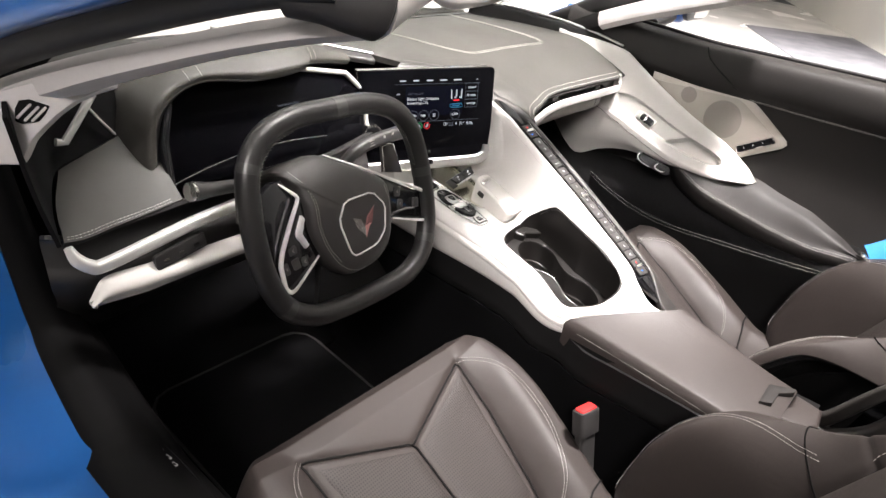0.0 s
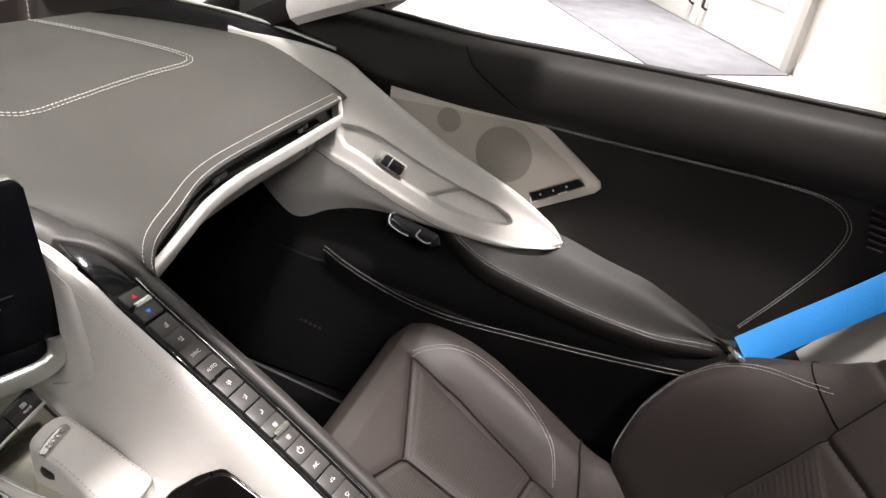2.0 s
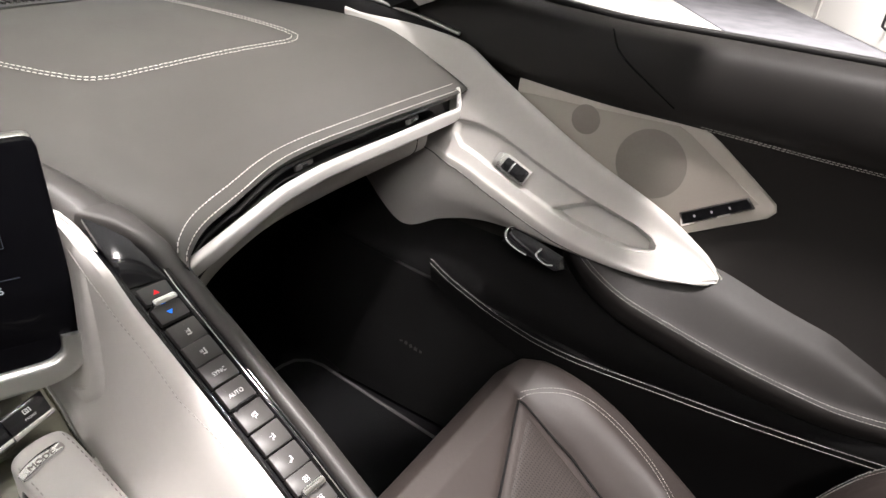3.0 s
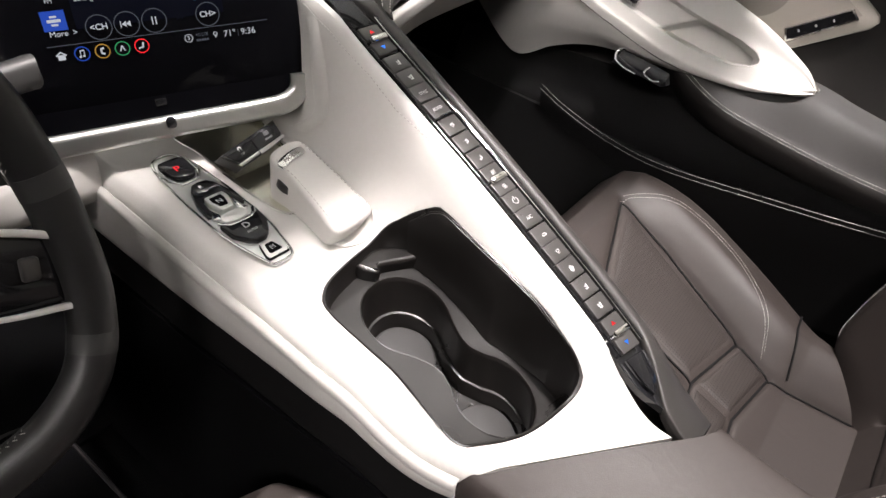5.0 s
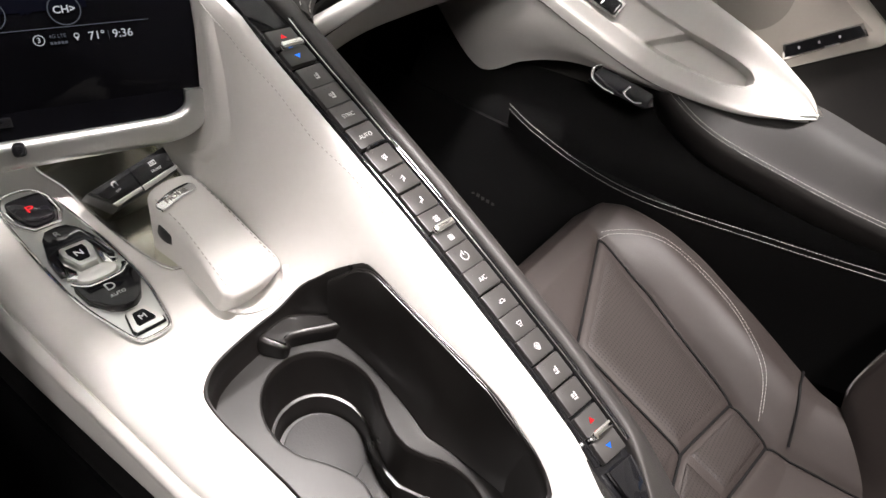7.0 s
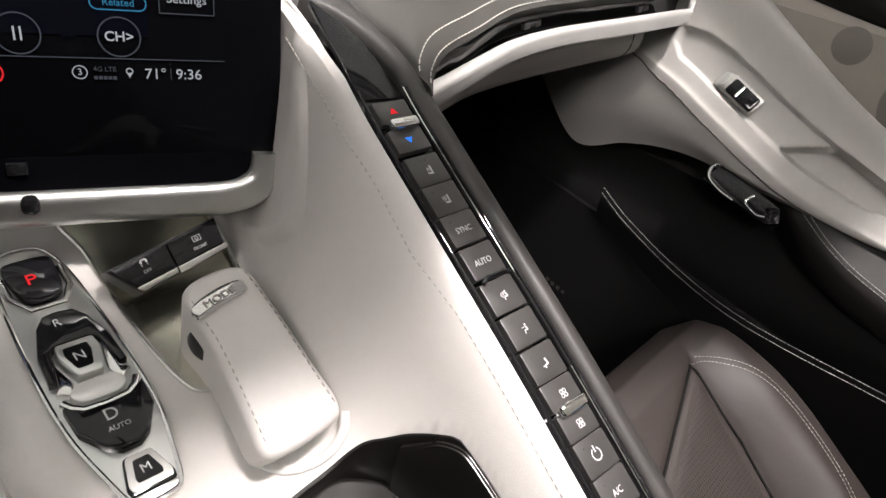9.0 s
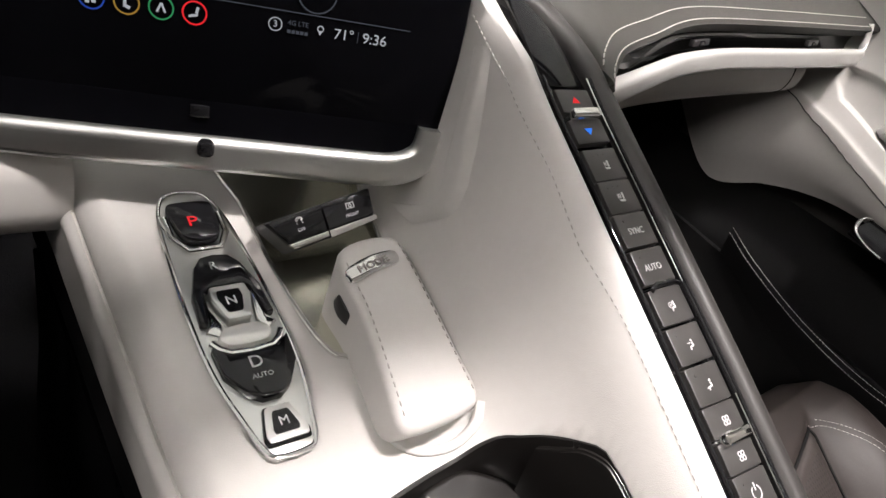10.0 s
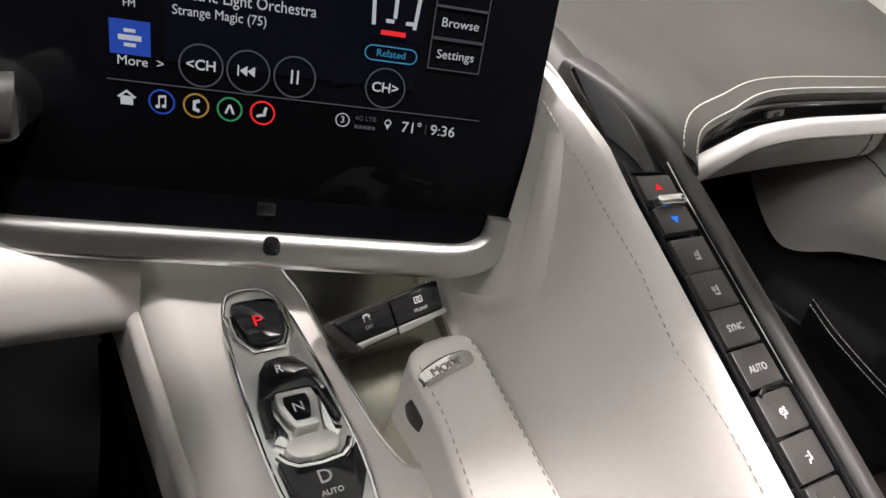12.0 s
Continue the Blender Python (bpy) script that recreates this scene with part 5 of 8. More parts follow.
# ---- driver side of the dashboard ----
ddash = thing("driver_dashboard", (-0.4, 1.25, 0.6), "dark and pale leather driver dashboard with a hooded instrument cluster", "dashboard")
HOOD = [[(-0.562, 1.195, 0.692), (-0.562, 1.200, 0.752), (-0.549, 1.203, 0.806), (-0.492, 1.206, 0.838), (-0.390, 1.206, 0.829), (-0.312, 1.208, 0.834), (-0.262, 1.246, 0.830), (-0.135, 1.295, 0.804)],
        [(-0.574, 1.198, 0.694), (-0.576, 1.204, 0.756), (-0.559, 1.207, 0.818), (-0.496, 1.208, 0.852), (-0.392, 1.206, 0.846), (-0.306, 1.209, 0.850), (-0.254, 1.249, 0.840), (-0.127, 1.299, 0.811)],
        [(-0.586, 1.255, 0.694), (-0.588, 1.262, 0.762), (-0.566, 1.265, 0.832), (-0.500, 1.258, 0.872), (-0.395, 1.256, 0.872), (-0.300, 1.258, 0.867), (-0.240, 1.284, 0.850), (-0.118, 1.33, 0.816)],
        [(-0.588, 1.36, 0.700), (-0.586, 1.36, 0.766), (-0.564, 1.36, 0.822), (-0.51, 1.36, 0.856), (-0.395, 1.36, 0.858), (-0.29, 1.36, 0.850), (-0.21, 1.365, 0.836), (-0.10, 1.38, 0.808)],
        [(-0.565, 1.48, 0.712), (-0.557, 1.49, 0.762), (-0.525, 1.50, 0.796), (-0.45, 1.51, 0.815), (-0.34, 1.51, 0.813), (-0.25, 1.51, 0.805), (-0.17, 1.51, 0.797), (-0.07, 1.50, 0.785)],
        [(-0.54, 1.58, 0.730), (-0.525, 1.62, 0.755), (-0.48, 1.65, 0.77), (-0.40, 1.67, 0.775), (-0.30, 1.68, 0.775), (-0.23, 1.68, 0.775), (-0.15, 1.68, 0.775), (-0.06, 1.67, 0.775)]]
HP = surf(HOOD, 50, 60)
part("cluster_hood", sheet(HP[::-1], 0.010), M_DASH, ddash, "dark leather hood over the instruments")
for j in (24, 26, 49, 51):
    part("seam", stitch(HP[5:30, j] + (0, 0, 0.0010)), M_THREAD, ddash, kind="stuff")
# hood's inner throat and the flat display
rim_ = HP[0]
mid_ = np.array((-0.37, 1.27, 0.75))
inner = np.stack([rim_ + (0, 0.001, -0.001), rim_ * 0.96 + mid_ * 0.04 + (0, 0.004, 0), rim_ * 0.925 + mid_ * 0.075 + (0, 0.010, 0), rim_ * 0.90 + mid_ * 0.10 + (0, 0.034, 0)])
part("hood_throat", sheet(inner, 0.004), M_PLASTIC, ddash, "black hood throat")
CLM = basis((-0.365, 1.240, 0.755), (1, 0, 0), (0, -0.96, 0.28))
part("cluster_glass", slab([(-0.178, -0.075), (0.213, -0.075), (0.213, 0.016), (0.176, 0.048), (0.094, 0.062), (-0.118, 0.086), (-0.164, 0.050)], 0.006, CLM, 0.002), M_SCREEN, ddash, "dark glass instrument display")
part("display_frame", sweep([tuple(CLM @ Vector(q)) for q in ((0.214, -0.070, 0.004), (0.216, 0.016, 0.006), (0.178, 0.051, 0.008), (0.092, 0.066, 0.010), (0.060, 0.072, 0.004))], round_prof(0.008, 0.012, 0.0035, 4), up=(0, -0.96, 0.28)), M_TRIM, ddash, "pale display frame")
part("display_bezel", sweep([tuple(CLM @ Vector(q)) for q in ((-0.110, 0.090, 0.020), (-0.164, 0.056, 0.024), (-0.184, 0.000, 0.026), (-0.188, -0.075, 0.026))], round_prof(0.012, 0.036, 0.004, 4), up=(0, -0.96, 0.28)), M_GLOSS, ddash, "glossy black bezel")
part("display_trim", sweep(crom([(-0.548, 1.203, 0.697), (-0.500, 1.203, 0.710), (-0.451, 1.204, 0.719), (-0.390, 1.204, 0.725), (-0.332, 1.205, 0.725), (-0.254, 1.210, 0.717)], 40), round_prof(0.0022, 0.0022, 0.0008, 3)), M_CHROME, ddash, "thin chrome line under the display")
words("screen_text", "Press Brake to Start", 0.0052, CLM @ pose(0.052, 0.016, 0.0064), G_DIM, ddash)
bars(CLM @ pose(0, 0, 0.0064), [(-0.004, -0.022, 0.018, 0.0022, 4)], G_DIM, ddash, "display_stroke")
# body below the hood, with the stitched shelf
SHELF = [(-0.725, 1.17, 0.690), (-0.69, 1.155, 0.688), (-0.60, 1.145, 0.697), (-0.52, 1.150, 0.702), (-0.45, 1.155, 0.706), (-0.30, 1.155, 0.708), (-0.16, 1.19, 0.71)]
rows = [[(-0.712, 1.152, 0.687), (-0.690, 1.148, 0.687), (-0.653, 1.147, 0.693), (-0.600, 1.148, 0.699), (-0.555, 1.153, 0.703)], [(-0.709, 1.160, 0.692), (-0.688, 1.156, 0.693), (-0.651, 1.155, 0.699), (-0.600, 1.156, 0.704), (-0.555, 1.161, 0.708)],
        [(-0.697, 1.200, 0.711), (-0.675, 1.200, 0.715), (-0.640, 1.200, 0.722), (-0.595, 1.200, 0.730), (-0.555, 1.200, 0.736)], [(-0.668, 1.252, 0.734), (-0.652, 1.252, 0.741), (-0.622, 1.252, 0.752), (-0.590, 1.252, 0.764), (-0.556, 1.252, 0.775)]]
DS = surf(rows, 40, 50)
part("shelf_pad", sheet(DS[::-1], 0.010), M_DASH, ddash, "dark leather side shelf")
for k in (6, 11):
    part("seam", stitch(DS[k, 2:-4] + (0, 0, 0.0008)), M_THREAD, ddash, kind="stuff")
rows = [[(x, y + 0.004, z - 0.004) for x, y, z in SHELF], [(x, y + 0.022, z - 0.015) for x, y, z in SHELF], [(x, y + 0.016, z - 0.045) for x, y, z in SHELF], [(x, y + 0.01, z - 0.075) for x, y, z in SHELF], [(x * 0.98, y + 0.05, z - 0.14) for x, y, z in SHELF],
        [(x * 0.97, y + 0.2, z - 0.28) for x, y, z in SHELF]]
part("lower_panel", sheet(surf(rows, 30, 50), 0.005), M_PLASTIC, ddash, "black lower dash panel")
dash_end = [[(-0.716, 1.150, 0.684), (-0.701, 1.200, 0.709), (-0.670, 1.255, 0.732), (-0.630, 1.256, 0.748), (-0.580, 1.258, 0.766)], [(-0.735, 1.145, 0.760), (-0.716, 1.200, 0.775), (-0.670, 1.258, 0.790), (-0.630, 1.260, 0.800), (-0.580, 1.262, 0.81)],
            [(-0.748, 1.150, 0.850), (-0.722, 1.210, 0.855), (-0.670, 1.262, 0.855), (-0.630, 1.264, 0.855), (-0.580, 1.266, 0.855)]]
part("dash_end", sheet(surf(dash_end, 24, 30)[::-1], 0.005), M_DEEP, ddash, "black end of the dash below the pillar")
part("dash_end_strip", sweep([(-0.616, 1.247, 0.829), (-0.636, 1.247, 0.800), (-0.657, 1.247, 0.772), (-0.668, 1.247, 0.774)], round_prof(0.010, 0.008, 0.003, 4), up=(0, -1, 0)), M_STRIP, ddash, "satin strip")
part("dash_end_edge", sweep([(-0.628, 1.250, 0.820), (-0.612, 1.250, 0.796), (-0.592, 1.250, 0.770)], round_prof(0.003, 0.006, 0.001, 3), up=(0, -1, 0)), M_GREY, ddash, "thin pale edge")
dl = crom([(-0.717, 1.130, 0.692), (-0.711, 1.125, 0.676), (-0.699, 1.121, 0.665), (-0.683, 1.120, 0.661), (-0.620, 1.120, 0.672), (-0.559, 1.119, 0.684), (-0.509, 1.118, 0.691), (-0.490, 1.118, 0.694)], 50)
part("metal_strip", sweep(dl, round_prof(0.015, 0.018, 0.006, 5), scale=np.interp(np.linspace(0, 1, 50), [0, 0.15, 0.6, 1], [0.55, 0.9, 1.0, 0.85])), M_STRIP, ddash, "satin metal strip")
part("switch_bank", slab(rect(0.075, 0.022, 0.004), 0.006, basis((-0.585, 1.118, 0.650), (1, 0, 0.20), (0, -1, 0.1)), 0.0015), M_PLASTIC, ddash, "black headlamp switch bank")
for dx in (-0.022, 0.0, 0.022):
    bars(basis((-0.585, 1.1115, 0.6505), (1, 0, 0.20), (0, -1, 0.1)) @ pose(dx, 0, 0), [(0, 0, 0.008, 0.003, 0), (0, -0.006, 0.012, 0.0008, 0)], M_CHROME, ddash, "switch_mark")
knee = [[(x, 1.122 - b, t), (x, 1.106, m), (x, 1.112, l)] for x, b, t, m, l in ((-0.44, 0, 0.642, 0.629, 0.617), (-0.56, 0, 0.641, 0.626, 0.612), (-0.62, 0, 0.643, 0.627, 0.609), (-0.647, 0, 0.644, 0.627, 0.609),
                                                                                     (-0.672, 0, 0.645, 0.629, 0.611), (-0.690, 0.002, 0.642, 0.627, 0.612), (-0.707, 0.004, 0.619, 0.616, 0.613))]
part("knee_trim", sheet(surf(knee, 40, 12), 0.008), M_TRIM, ddash, "pale grey knee trim")
part("knee_roll", sweep(crom([(-0.34, 1.225, 0.600), (-0.20, 1.225, 0.598), (-0.093, 1.222, 0.594)], 20), round_prof(0.060, 0.070, 0.026, 6)), M_GREY, ddash, "pale leather roll beside the column")
# satin strip that crosses the top of the dash, in a dark groove
part("top_groove", sweep(crom([(-0.28, 1.50, 0.815), (-0.15, 1.41, 0.806), (-0.03, 1.34, 0.790)], 30), round_prof(0.05, 0.012, 0.005, 4)), M_PLASTIC, ddash, "black groove")
part("top_strip", sweep(crom([(-0.27, 1.52, 0.826), (-0.14, 1.43, 0.814), (-0.02, 1.35, 0.797)], 30), round_prof(0.012, 0.008, 0.003, 4)), M_CHROME, ddash, "satin strip on the dash top")

# defroster grille at the foot of the windshield
grille = thing("defroster_grille", (0.25, 1.66, 0.79), "fine black defroster grille at the foot of the glass", "grille", kind="")
part("grille_bed", slab([(0.10, 1.605), (0.60, 1.585), (0.60, 1.66), (0.08, 1.69)], 0.004, pose(0, 0, 0.789)), M_PLASTIC, grille)
part("grille_ribs", join(*[slab([(x, 1.607), (x + 0.004, 1.607), (x + 0.002, 1.672), (x - 0.002, 1.672)], 0.006, pose(0, 0, 0.790)) for x in np.arange(0.12, 0.59, 0.009)]), M_DASH, grille, "fine ribs", kind="stuff")


# ---- steering wheel ----
WT = radians(20)
WC = Vector((-0.361, 1.025, 0.651))
WM = basis(WC, (1, 0, 0), (0, -math.cos(WT), math.sin(WT)))
wheel = thing("steering_wheel", tuple(WC), "black leather squared steering wheel with chrome-edged spokes", "steering wheel")


def on_wheel(p):
    return np.array([tuple(WM @ Vector(q)) for q in p])


RIM = ring([(0, 0.168, 0), (0.075, 0.166, 0), (0.132, 0.146, 0), (0.163, 0.105, 0), (0.174, 0.05, 0), (0.176, -0.01, 0), (0.170, -0.07, 0), (0.148, -0.122, 0), (0.105, -0.152, 0), (0.05, -0.160, 0),
            (0, -0.161, 0), (-0.05, -0.160, 0), (-0.105, -0.152, 0), (-0.148, -0.122, 0), (-0.170, -0.07, 0), (-0.176, -0.01, 0), (-0.174, 0.05, 0), (-0.163, 0.105, 0), (-0.132, 0.146, 0), (-0.075, 0.166, 0)], 140)
RIM = RIM * (0.932, 0.863, 1) + (0, 0.032, 0)
WN = tuple((WM.to_3x3() @ Vector((0, 0, 1))))
part("rim", sweep(on_wheel(RIM), round_prof(0.032, 0.030, 0.0149, 6), True, up=WN), M_WHEEL, wheel, "black leather rim")
inner = (RIM - (0, 0.032, 0)) * (0.905, 0.895, 1) + (0, 0.032, 0)
for a, b in ((0.05, 0.22), (0.40, 0.60), (0.78, 0.95)):
    i0, i1 = int(a * 140), int(b * 140)
    for z, sl in ((0.004, 0.0014), (0.0005, -0.0014)):
        part("seam", stitch(on_wheel(inner[i0:i1] + (0, 0, z)), 0.0034, 0.0016, 0.0007, 0.0004, up=WN, slant=sl), M_GTHREAD, wheel, "grey laced seam", kind="stuff")
for q in ((0.010, 0.183), (-0.146, 0.123), (-0.135, -0.067), (0.144, -0.057), (0.160, 0.055)):
    i = int(np.argmin(((RIM[:, :2] - q) ** 2).sum(1)))
    k = np.arange(i - 1, i + 2) % 140
    part("rim_joint", sweep(on_wheel(RIM[k]), round_prof(0.0326, 0.0306, 0.0151, 6), up=WN), M_PLASTIC, wheel)
# hub pad: a drooping shield with a double seam on its driver's side
HUB = ring([(-0.103, 0.108), (-0.065, 0.117), (-0.028, 0.117), (0.024, 0.091), (0.066, 0.064), (0.076, 0.030), (0.063, -0.026), (0.029, -0.054), (-0.025, -0.061), (-0.054, -0.043), (-0.072, -0.012), (-0.082, 0.021), (-0.082, 0.055), (-0.088, 0.085)], 84)
HM = np.array((0.0, 0.02))
rg = []
for s, z in ((0.90, -0.060), (0.99, -0.012), (1.0, 0.004), (0.975, 0.012), (0.92, 0.0165), (0.75, 0.0195), (0.4, 0.022), (0.02, 0.0225)):
    q = (HUB - HM) * s + HM
    drop = np.clip((q[:, 1] - 0.055) / 0.06, 0, 1) * -0.022
    rg.append(on_wheel(np.c_[q, z + drop]))
part("hub", loft(np.array(rg)), M_BLACK, wheel, "black leather hub pad")
PS = [(-0.093, 0.107), (-0.076, 0.085), (-0.0715, 0.057), (-0.072, 0.023), (-0.064, -0.009), (-0.047, -0.038), (-0.024, -0.0535), (0.002, -0.055), (0.026, -0.050), (0.054, -0.027), (0.066, 0.026), (0.060, 0.055)]
for k, s in enumerate((1.0, 0.955)):
    q = crom([((x - 0.0) * s, (y - 0.02) * s + 0.02, 0.0178 + k * 0.0006 - 0.020 * max(0, min(1, (y - 0.055) / 0.06))) for x, y in PS[:6 if k else 12]], 90)
    part("seam", stitch(on_wheel(q), up=WN), M_GTHREAD, wheel, kind="stuff")
PENT = [(-0.024, 0.050), (0.030, 0.051), (0.051, 0.026), (0.043, -0.010), (0.023, -0.027), (-0.020, -0.0325), (-0.029, -0.025), (-0.0405, 0.024)]
pent = []
for i in range(8):
    a, b = np.array(PENT[i]), np.array(PENT[(i + 1) % 8])
    pent += [tuple(a * 0.85 + b * 0.15), tuple(a * 0.5 + b * 0.5), tuple(a * 0.15 + b * 0.85)]
em = part("emblem_plate", slab(pent, 0.003, WM @ pose(0, 0, 0.0205), 0.0008), M_BLACK, wheel, "five-sided hub plate")
part("emblem_rim", band(pent, 0.0022, 0.0030, WM @ pose(0, 0, 0.0235)), M_STRIP, em, "chrome rim")
et = WM @ pose(0, 0, 0.0237)
part("emblem_wing", join(slab([(-0.017, 0.024), (-0.001, 0.017), (0.005, 0.002), (0.003, -0.011), (-0.007, 0.008)], 0.0014, et), slab([(-0.015, 0.018), (-0.009, 0.010), (0.000, -0.006), (-0.010, 0.006)], 0.0012, et)), M_BRIGHT, em, "bright slanted wing shape")
part("emblem_wing", slab([(0.027, 0.030), (0.012, 0.019), (0.0035, 0.0), (0.0035, -0.011), (0.012, 0.003), (0.019, 0.008)], 0.0014, et), mat("enamel_red", (0.42, 0.20, 0.20), 0.25, 0.7, vary=0.05), em, "red slanted wing shape")
# spokes with switch pods, each with a chrome edge
SPOKES = {
    1: dict(face=[(0.060, 0.070), (0.087, 0.055), (0.160, 0.016), (0.169, -0.003), (0.168, -0.022), (0.156, -0.025), (0.081, -0.004), (0.060, -0.010)],
            trim=[(-0.020, 0.116, -0.012), (0.036, 0.0865, -0.002), (0.087, 0.057, 0.005), (0.140, 0.030, 0.006), (0.162, 0.0175, 0.006), (0.171, 0.004, 0.006), (0.1725, -0.014, 0.006), (0.169, -0.0255, 0.006), (0.156, -0.0275, 0.006), (0.118, -0.017, 0.005), (0.081, -0.004, 0.004)],
            roller=(0.134, 0.008, -14), keys=[(0.099, 0.034, 0.013, 0.016), (0.101, 0.013, 0.012, 0.016), (0.154, 0.005, 0.009, 0.018)]),
    -1: dict(face=[(-0.060, 0.050), (-0.090, 0.066), (-0.108, 0.041), (-0.131, 0.005), (-0.137, -0.011), (-0.135, -0.047), (-0.122, -0.049), (-0.071, -0.018), (-0.060, 0.010)],
             trim=[(-0.112, 0.095, 0.000), (-0.102, 0.085, 0.003), (-0.088, 0.071, 0.006), (-0.108, 0.042, 0.006), (-0.131, 0.006, 0.006), (-0.1385, -0.012, 0.006), (-0.1375, -0.045, 0.006), (-0.130, -0.0525, 0.006), (-0.120, -0.050, 0.006), (-0.071, -0.018, 0.003)],
             roller=(-0.1125, -0.017, 10), keys=[(-0.128, -0.020, 0.009, 0.018), (-0.097, -0.018, 0.010, 0.014), (-0.113, 0.002, 0.014, 0.012)]),
}
for s, k in SPOKES.items():
    pod = part("spoke", slab(k["face"], 0.022, WM @ pose(0, 0, -0.019), 0.002), M_GLOSS, wheel, "glossy black spoke with switches")
    tr = np.vstack([np.linspace(k["trim"][i], k["trim"][i + 1], 6)[:-1] for i in range(len(k["trim"]) - 1)] + [np.array(k["trim"][-1:])])
    tr[1:-1] = (tr[:-2] + tr[1:-1] * 2 + tr[2:]) / 4
    part("spoke_trim", sweep(on_wheel(tr), round_prof(0.0056, 0.006, 0.0016, 3), up=WN, scale=np.interp(np.linspace(0, 1, len(tr)), [0, 0.15, 0.4, 0.75, 1], [0.35, 0.7, 1.0, 1.0, 0.45])), M_STRIP, pod, "chrome spoke edge")
    rx_, ry_, ra = k["roller"]
    part("thumb_roller", slab(rect(0.011, 0.015, 0.002), 0.005, WM @ pose(rx_, ry_, 0.003, 0, 0, ra), 0.002), M_SOFT, pod, "ribbed thumb roller")
    for kx, ky, kw, kh in k["keys"]:
        part("switch_key", slab(rect(kw, kh, 0.003), 0.0014, WM @ pose(kx, ky, 0.003, 0, 0, ra), 0.0008), M_PLASTIC, pod)
        bars(WM @ pose(kx, ky, 0.0046, 0, 0, ra), [(0.0, 0.0012, 0.0036, 0.0007, 38), (0.0, -0.0012, 0.0036, 0.0007, -38)], M_GTHREAD, pod)
    pd = part("paddle", slab([(s * x, y) for x, y in ((0.124, 0.101), (0.149, 0.100), (0.158, 0.051), (0.119, 0.060))], 0.006, WM @ pose(0, 0, -0.046), 0.002), M_SOFT, wheel, "black shift paddle")
    part("paddle_edge", sweep(on_wheel([(s * x, y, -0.040) for x, y in ((0.119, 0.060), (0.124, 0.101), (0.137, 0.103), (0.149, 0.100), (0.158, 0.051))]), round_prof(0.0026, 0.003, 0.0012, 3), up=WN), M_BRIGHT, pd)
part("spoke_panel", slab([(-0.150, 0.080), (-0.123, 0.097), (-0.106, 0.098), (-0.089, 0.071), (-0.109, 0.041), (-0.132, 0.006), (-0.139, -0.011), (-0.139, -0.045), (-0.155, -0.03), (-0.160, 0.03)], 0.012, WM @ pose(0, 0, -0.012), 0.002), M_GLOSS, wheel, "glossy black filler panel")
part("spoke_blade", slab([(-0.090, 0.046), (-0.102, 0.026), (-0.1035, 0.019), (-0.093, 0.000), (-0.087, 0.004), (-0.0945, 0.021), (-0.086, 0.040)], 0.006, WM @ pose(0, 0, 0.003), 0.0015), M_STRIP, wheel, "satin metal blade")
part("lower_spoke", slab([(-0.055, -0.04), (0.045, -0.04), (0.075, -0.105), (-0.075, -0.105)], 0.010, WM @ pose(0, 0, -0.03), 0.003), M_DEEP, wheel, "black lower spoke")
column = thing("steering_column", (-0.357, 1.12, 0.66), "black steering column cover with two control stalks", "steering column")
part("column_cover", sweep(on_wheel([(0, 0, -0.045), (0, 0.0, -0.09), (0, 0.0, -0.16)]), round_prof(0.13, 0.10, 0.03, 6), up=(0, 0, 1)), M_DEEP, column, "black column cover")
ls = [tuple(WM @ Vector(q)) for q in ((-0.05, 0.080, -0.085), (-0.113, 0.093, -0.08), (-0.180, 0.101, -0.07), (-0.198, 0.104, -0.066))]
part("stalk", sweep(crom(ls, 20), disc(0.011, 20), up=(0, 0, 1), scale=np.interp(np.linspace(0, 1, 20), [0, 0.6, 0.7, 1], [0.75, 0.9, 1.15, 1.2])), M_PLASTIC, column, "ribbed indicator stalk")
part("stalk_cap", sweep([ls[-1], tuple(Vector(ls[-1]) + (Vector(ls[-1]) - Vector(ls[-2])).normalized() * 0.004)], disc(0.0125, 24), up=(0, 0, 1)), M_CHROME, column)
rs = [tuple(WM @ Vector(q)) for q in ((0.055, 0.070, -0.080), (0.095, 0.097, -0.076), (0.145, 0.108, -0.075), (0.205, 0.111, -0.075), (0.215, 0.111, -0.075))]
part("stalk", sweep(crom(rs, 30), round_prof(0.022, 0.024, 0.007, 4), up=WN, scale=np.interp(np.linspace(0, 1, 30), [0, 0.4, 0.93, 1], [0.7, 0.9, 1.1, 0.9])), M_PLASTIC, column, "wiper stalk with pale marks")
bars(basis(tuple(Vector(rs[2]) + Vector(WN) * 0.0125), (1, -0.05, 0.10), WN), [(-0.02, 0.004, 0.012, 0.0014, 0), (-0.02, 0, 0.008, 0.0010, 0), (-0.02, -0.004, 0.012, 0.0014, 0), (0.01, 0.003, 0.004, 0.004, 0), (0.03, 0.003, 0.005, 0.003, 0)], M_GTHREAD, column)


# ---- seats ----
def near(q, line):
    """Distance of points q to a polyline, in the plan."""
    line = np.asarray(line, float)
    best = np.full(len(q), 9.0)
    for a, b in zip(line[:-1], line[1:]):
        d = b - a
        t = np.clip(((q - a) @ d) / max(d @ d, 1e-12), 0, 1)
        best = np.minimum(best, np.hypot(*(q - (a + t[:, None] * d)).T))
    return best


def soft(x, xs, ys):
    """A rounded table: the values ys at xs, with the corners eased."""
    g = np.linspace(xs[0] - 0.1, xs[-1] + 0.1, 600)
    w = np.exp(-(np.linspace(-2, 2, 61)) ** 2)
    v = np.convolve(np.pad(np.interp(g, xs, ys), 30, mode="edge"), w / w.sum(), mode="valid")
    return np.interp(x, g, v)


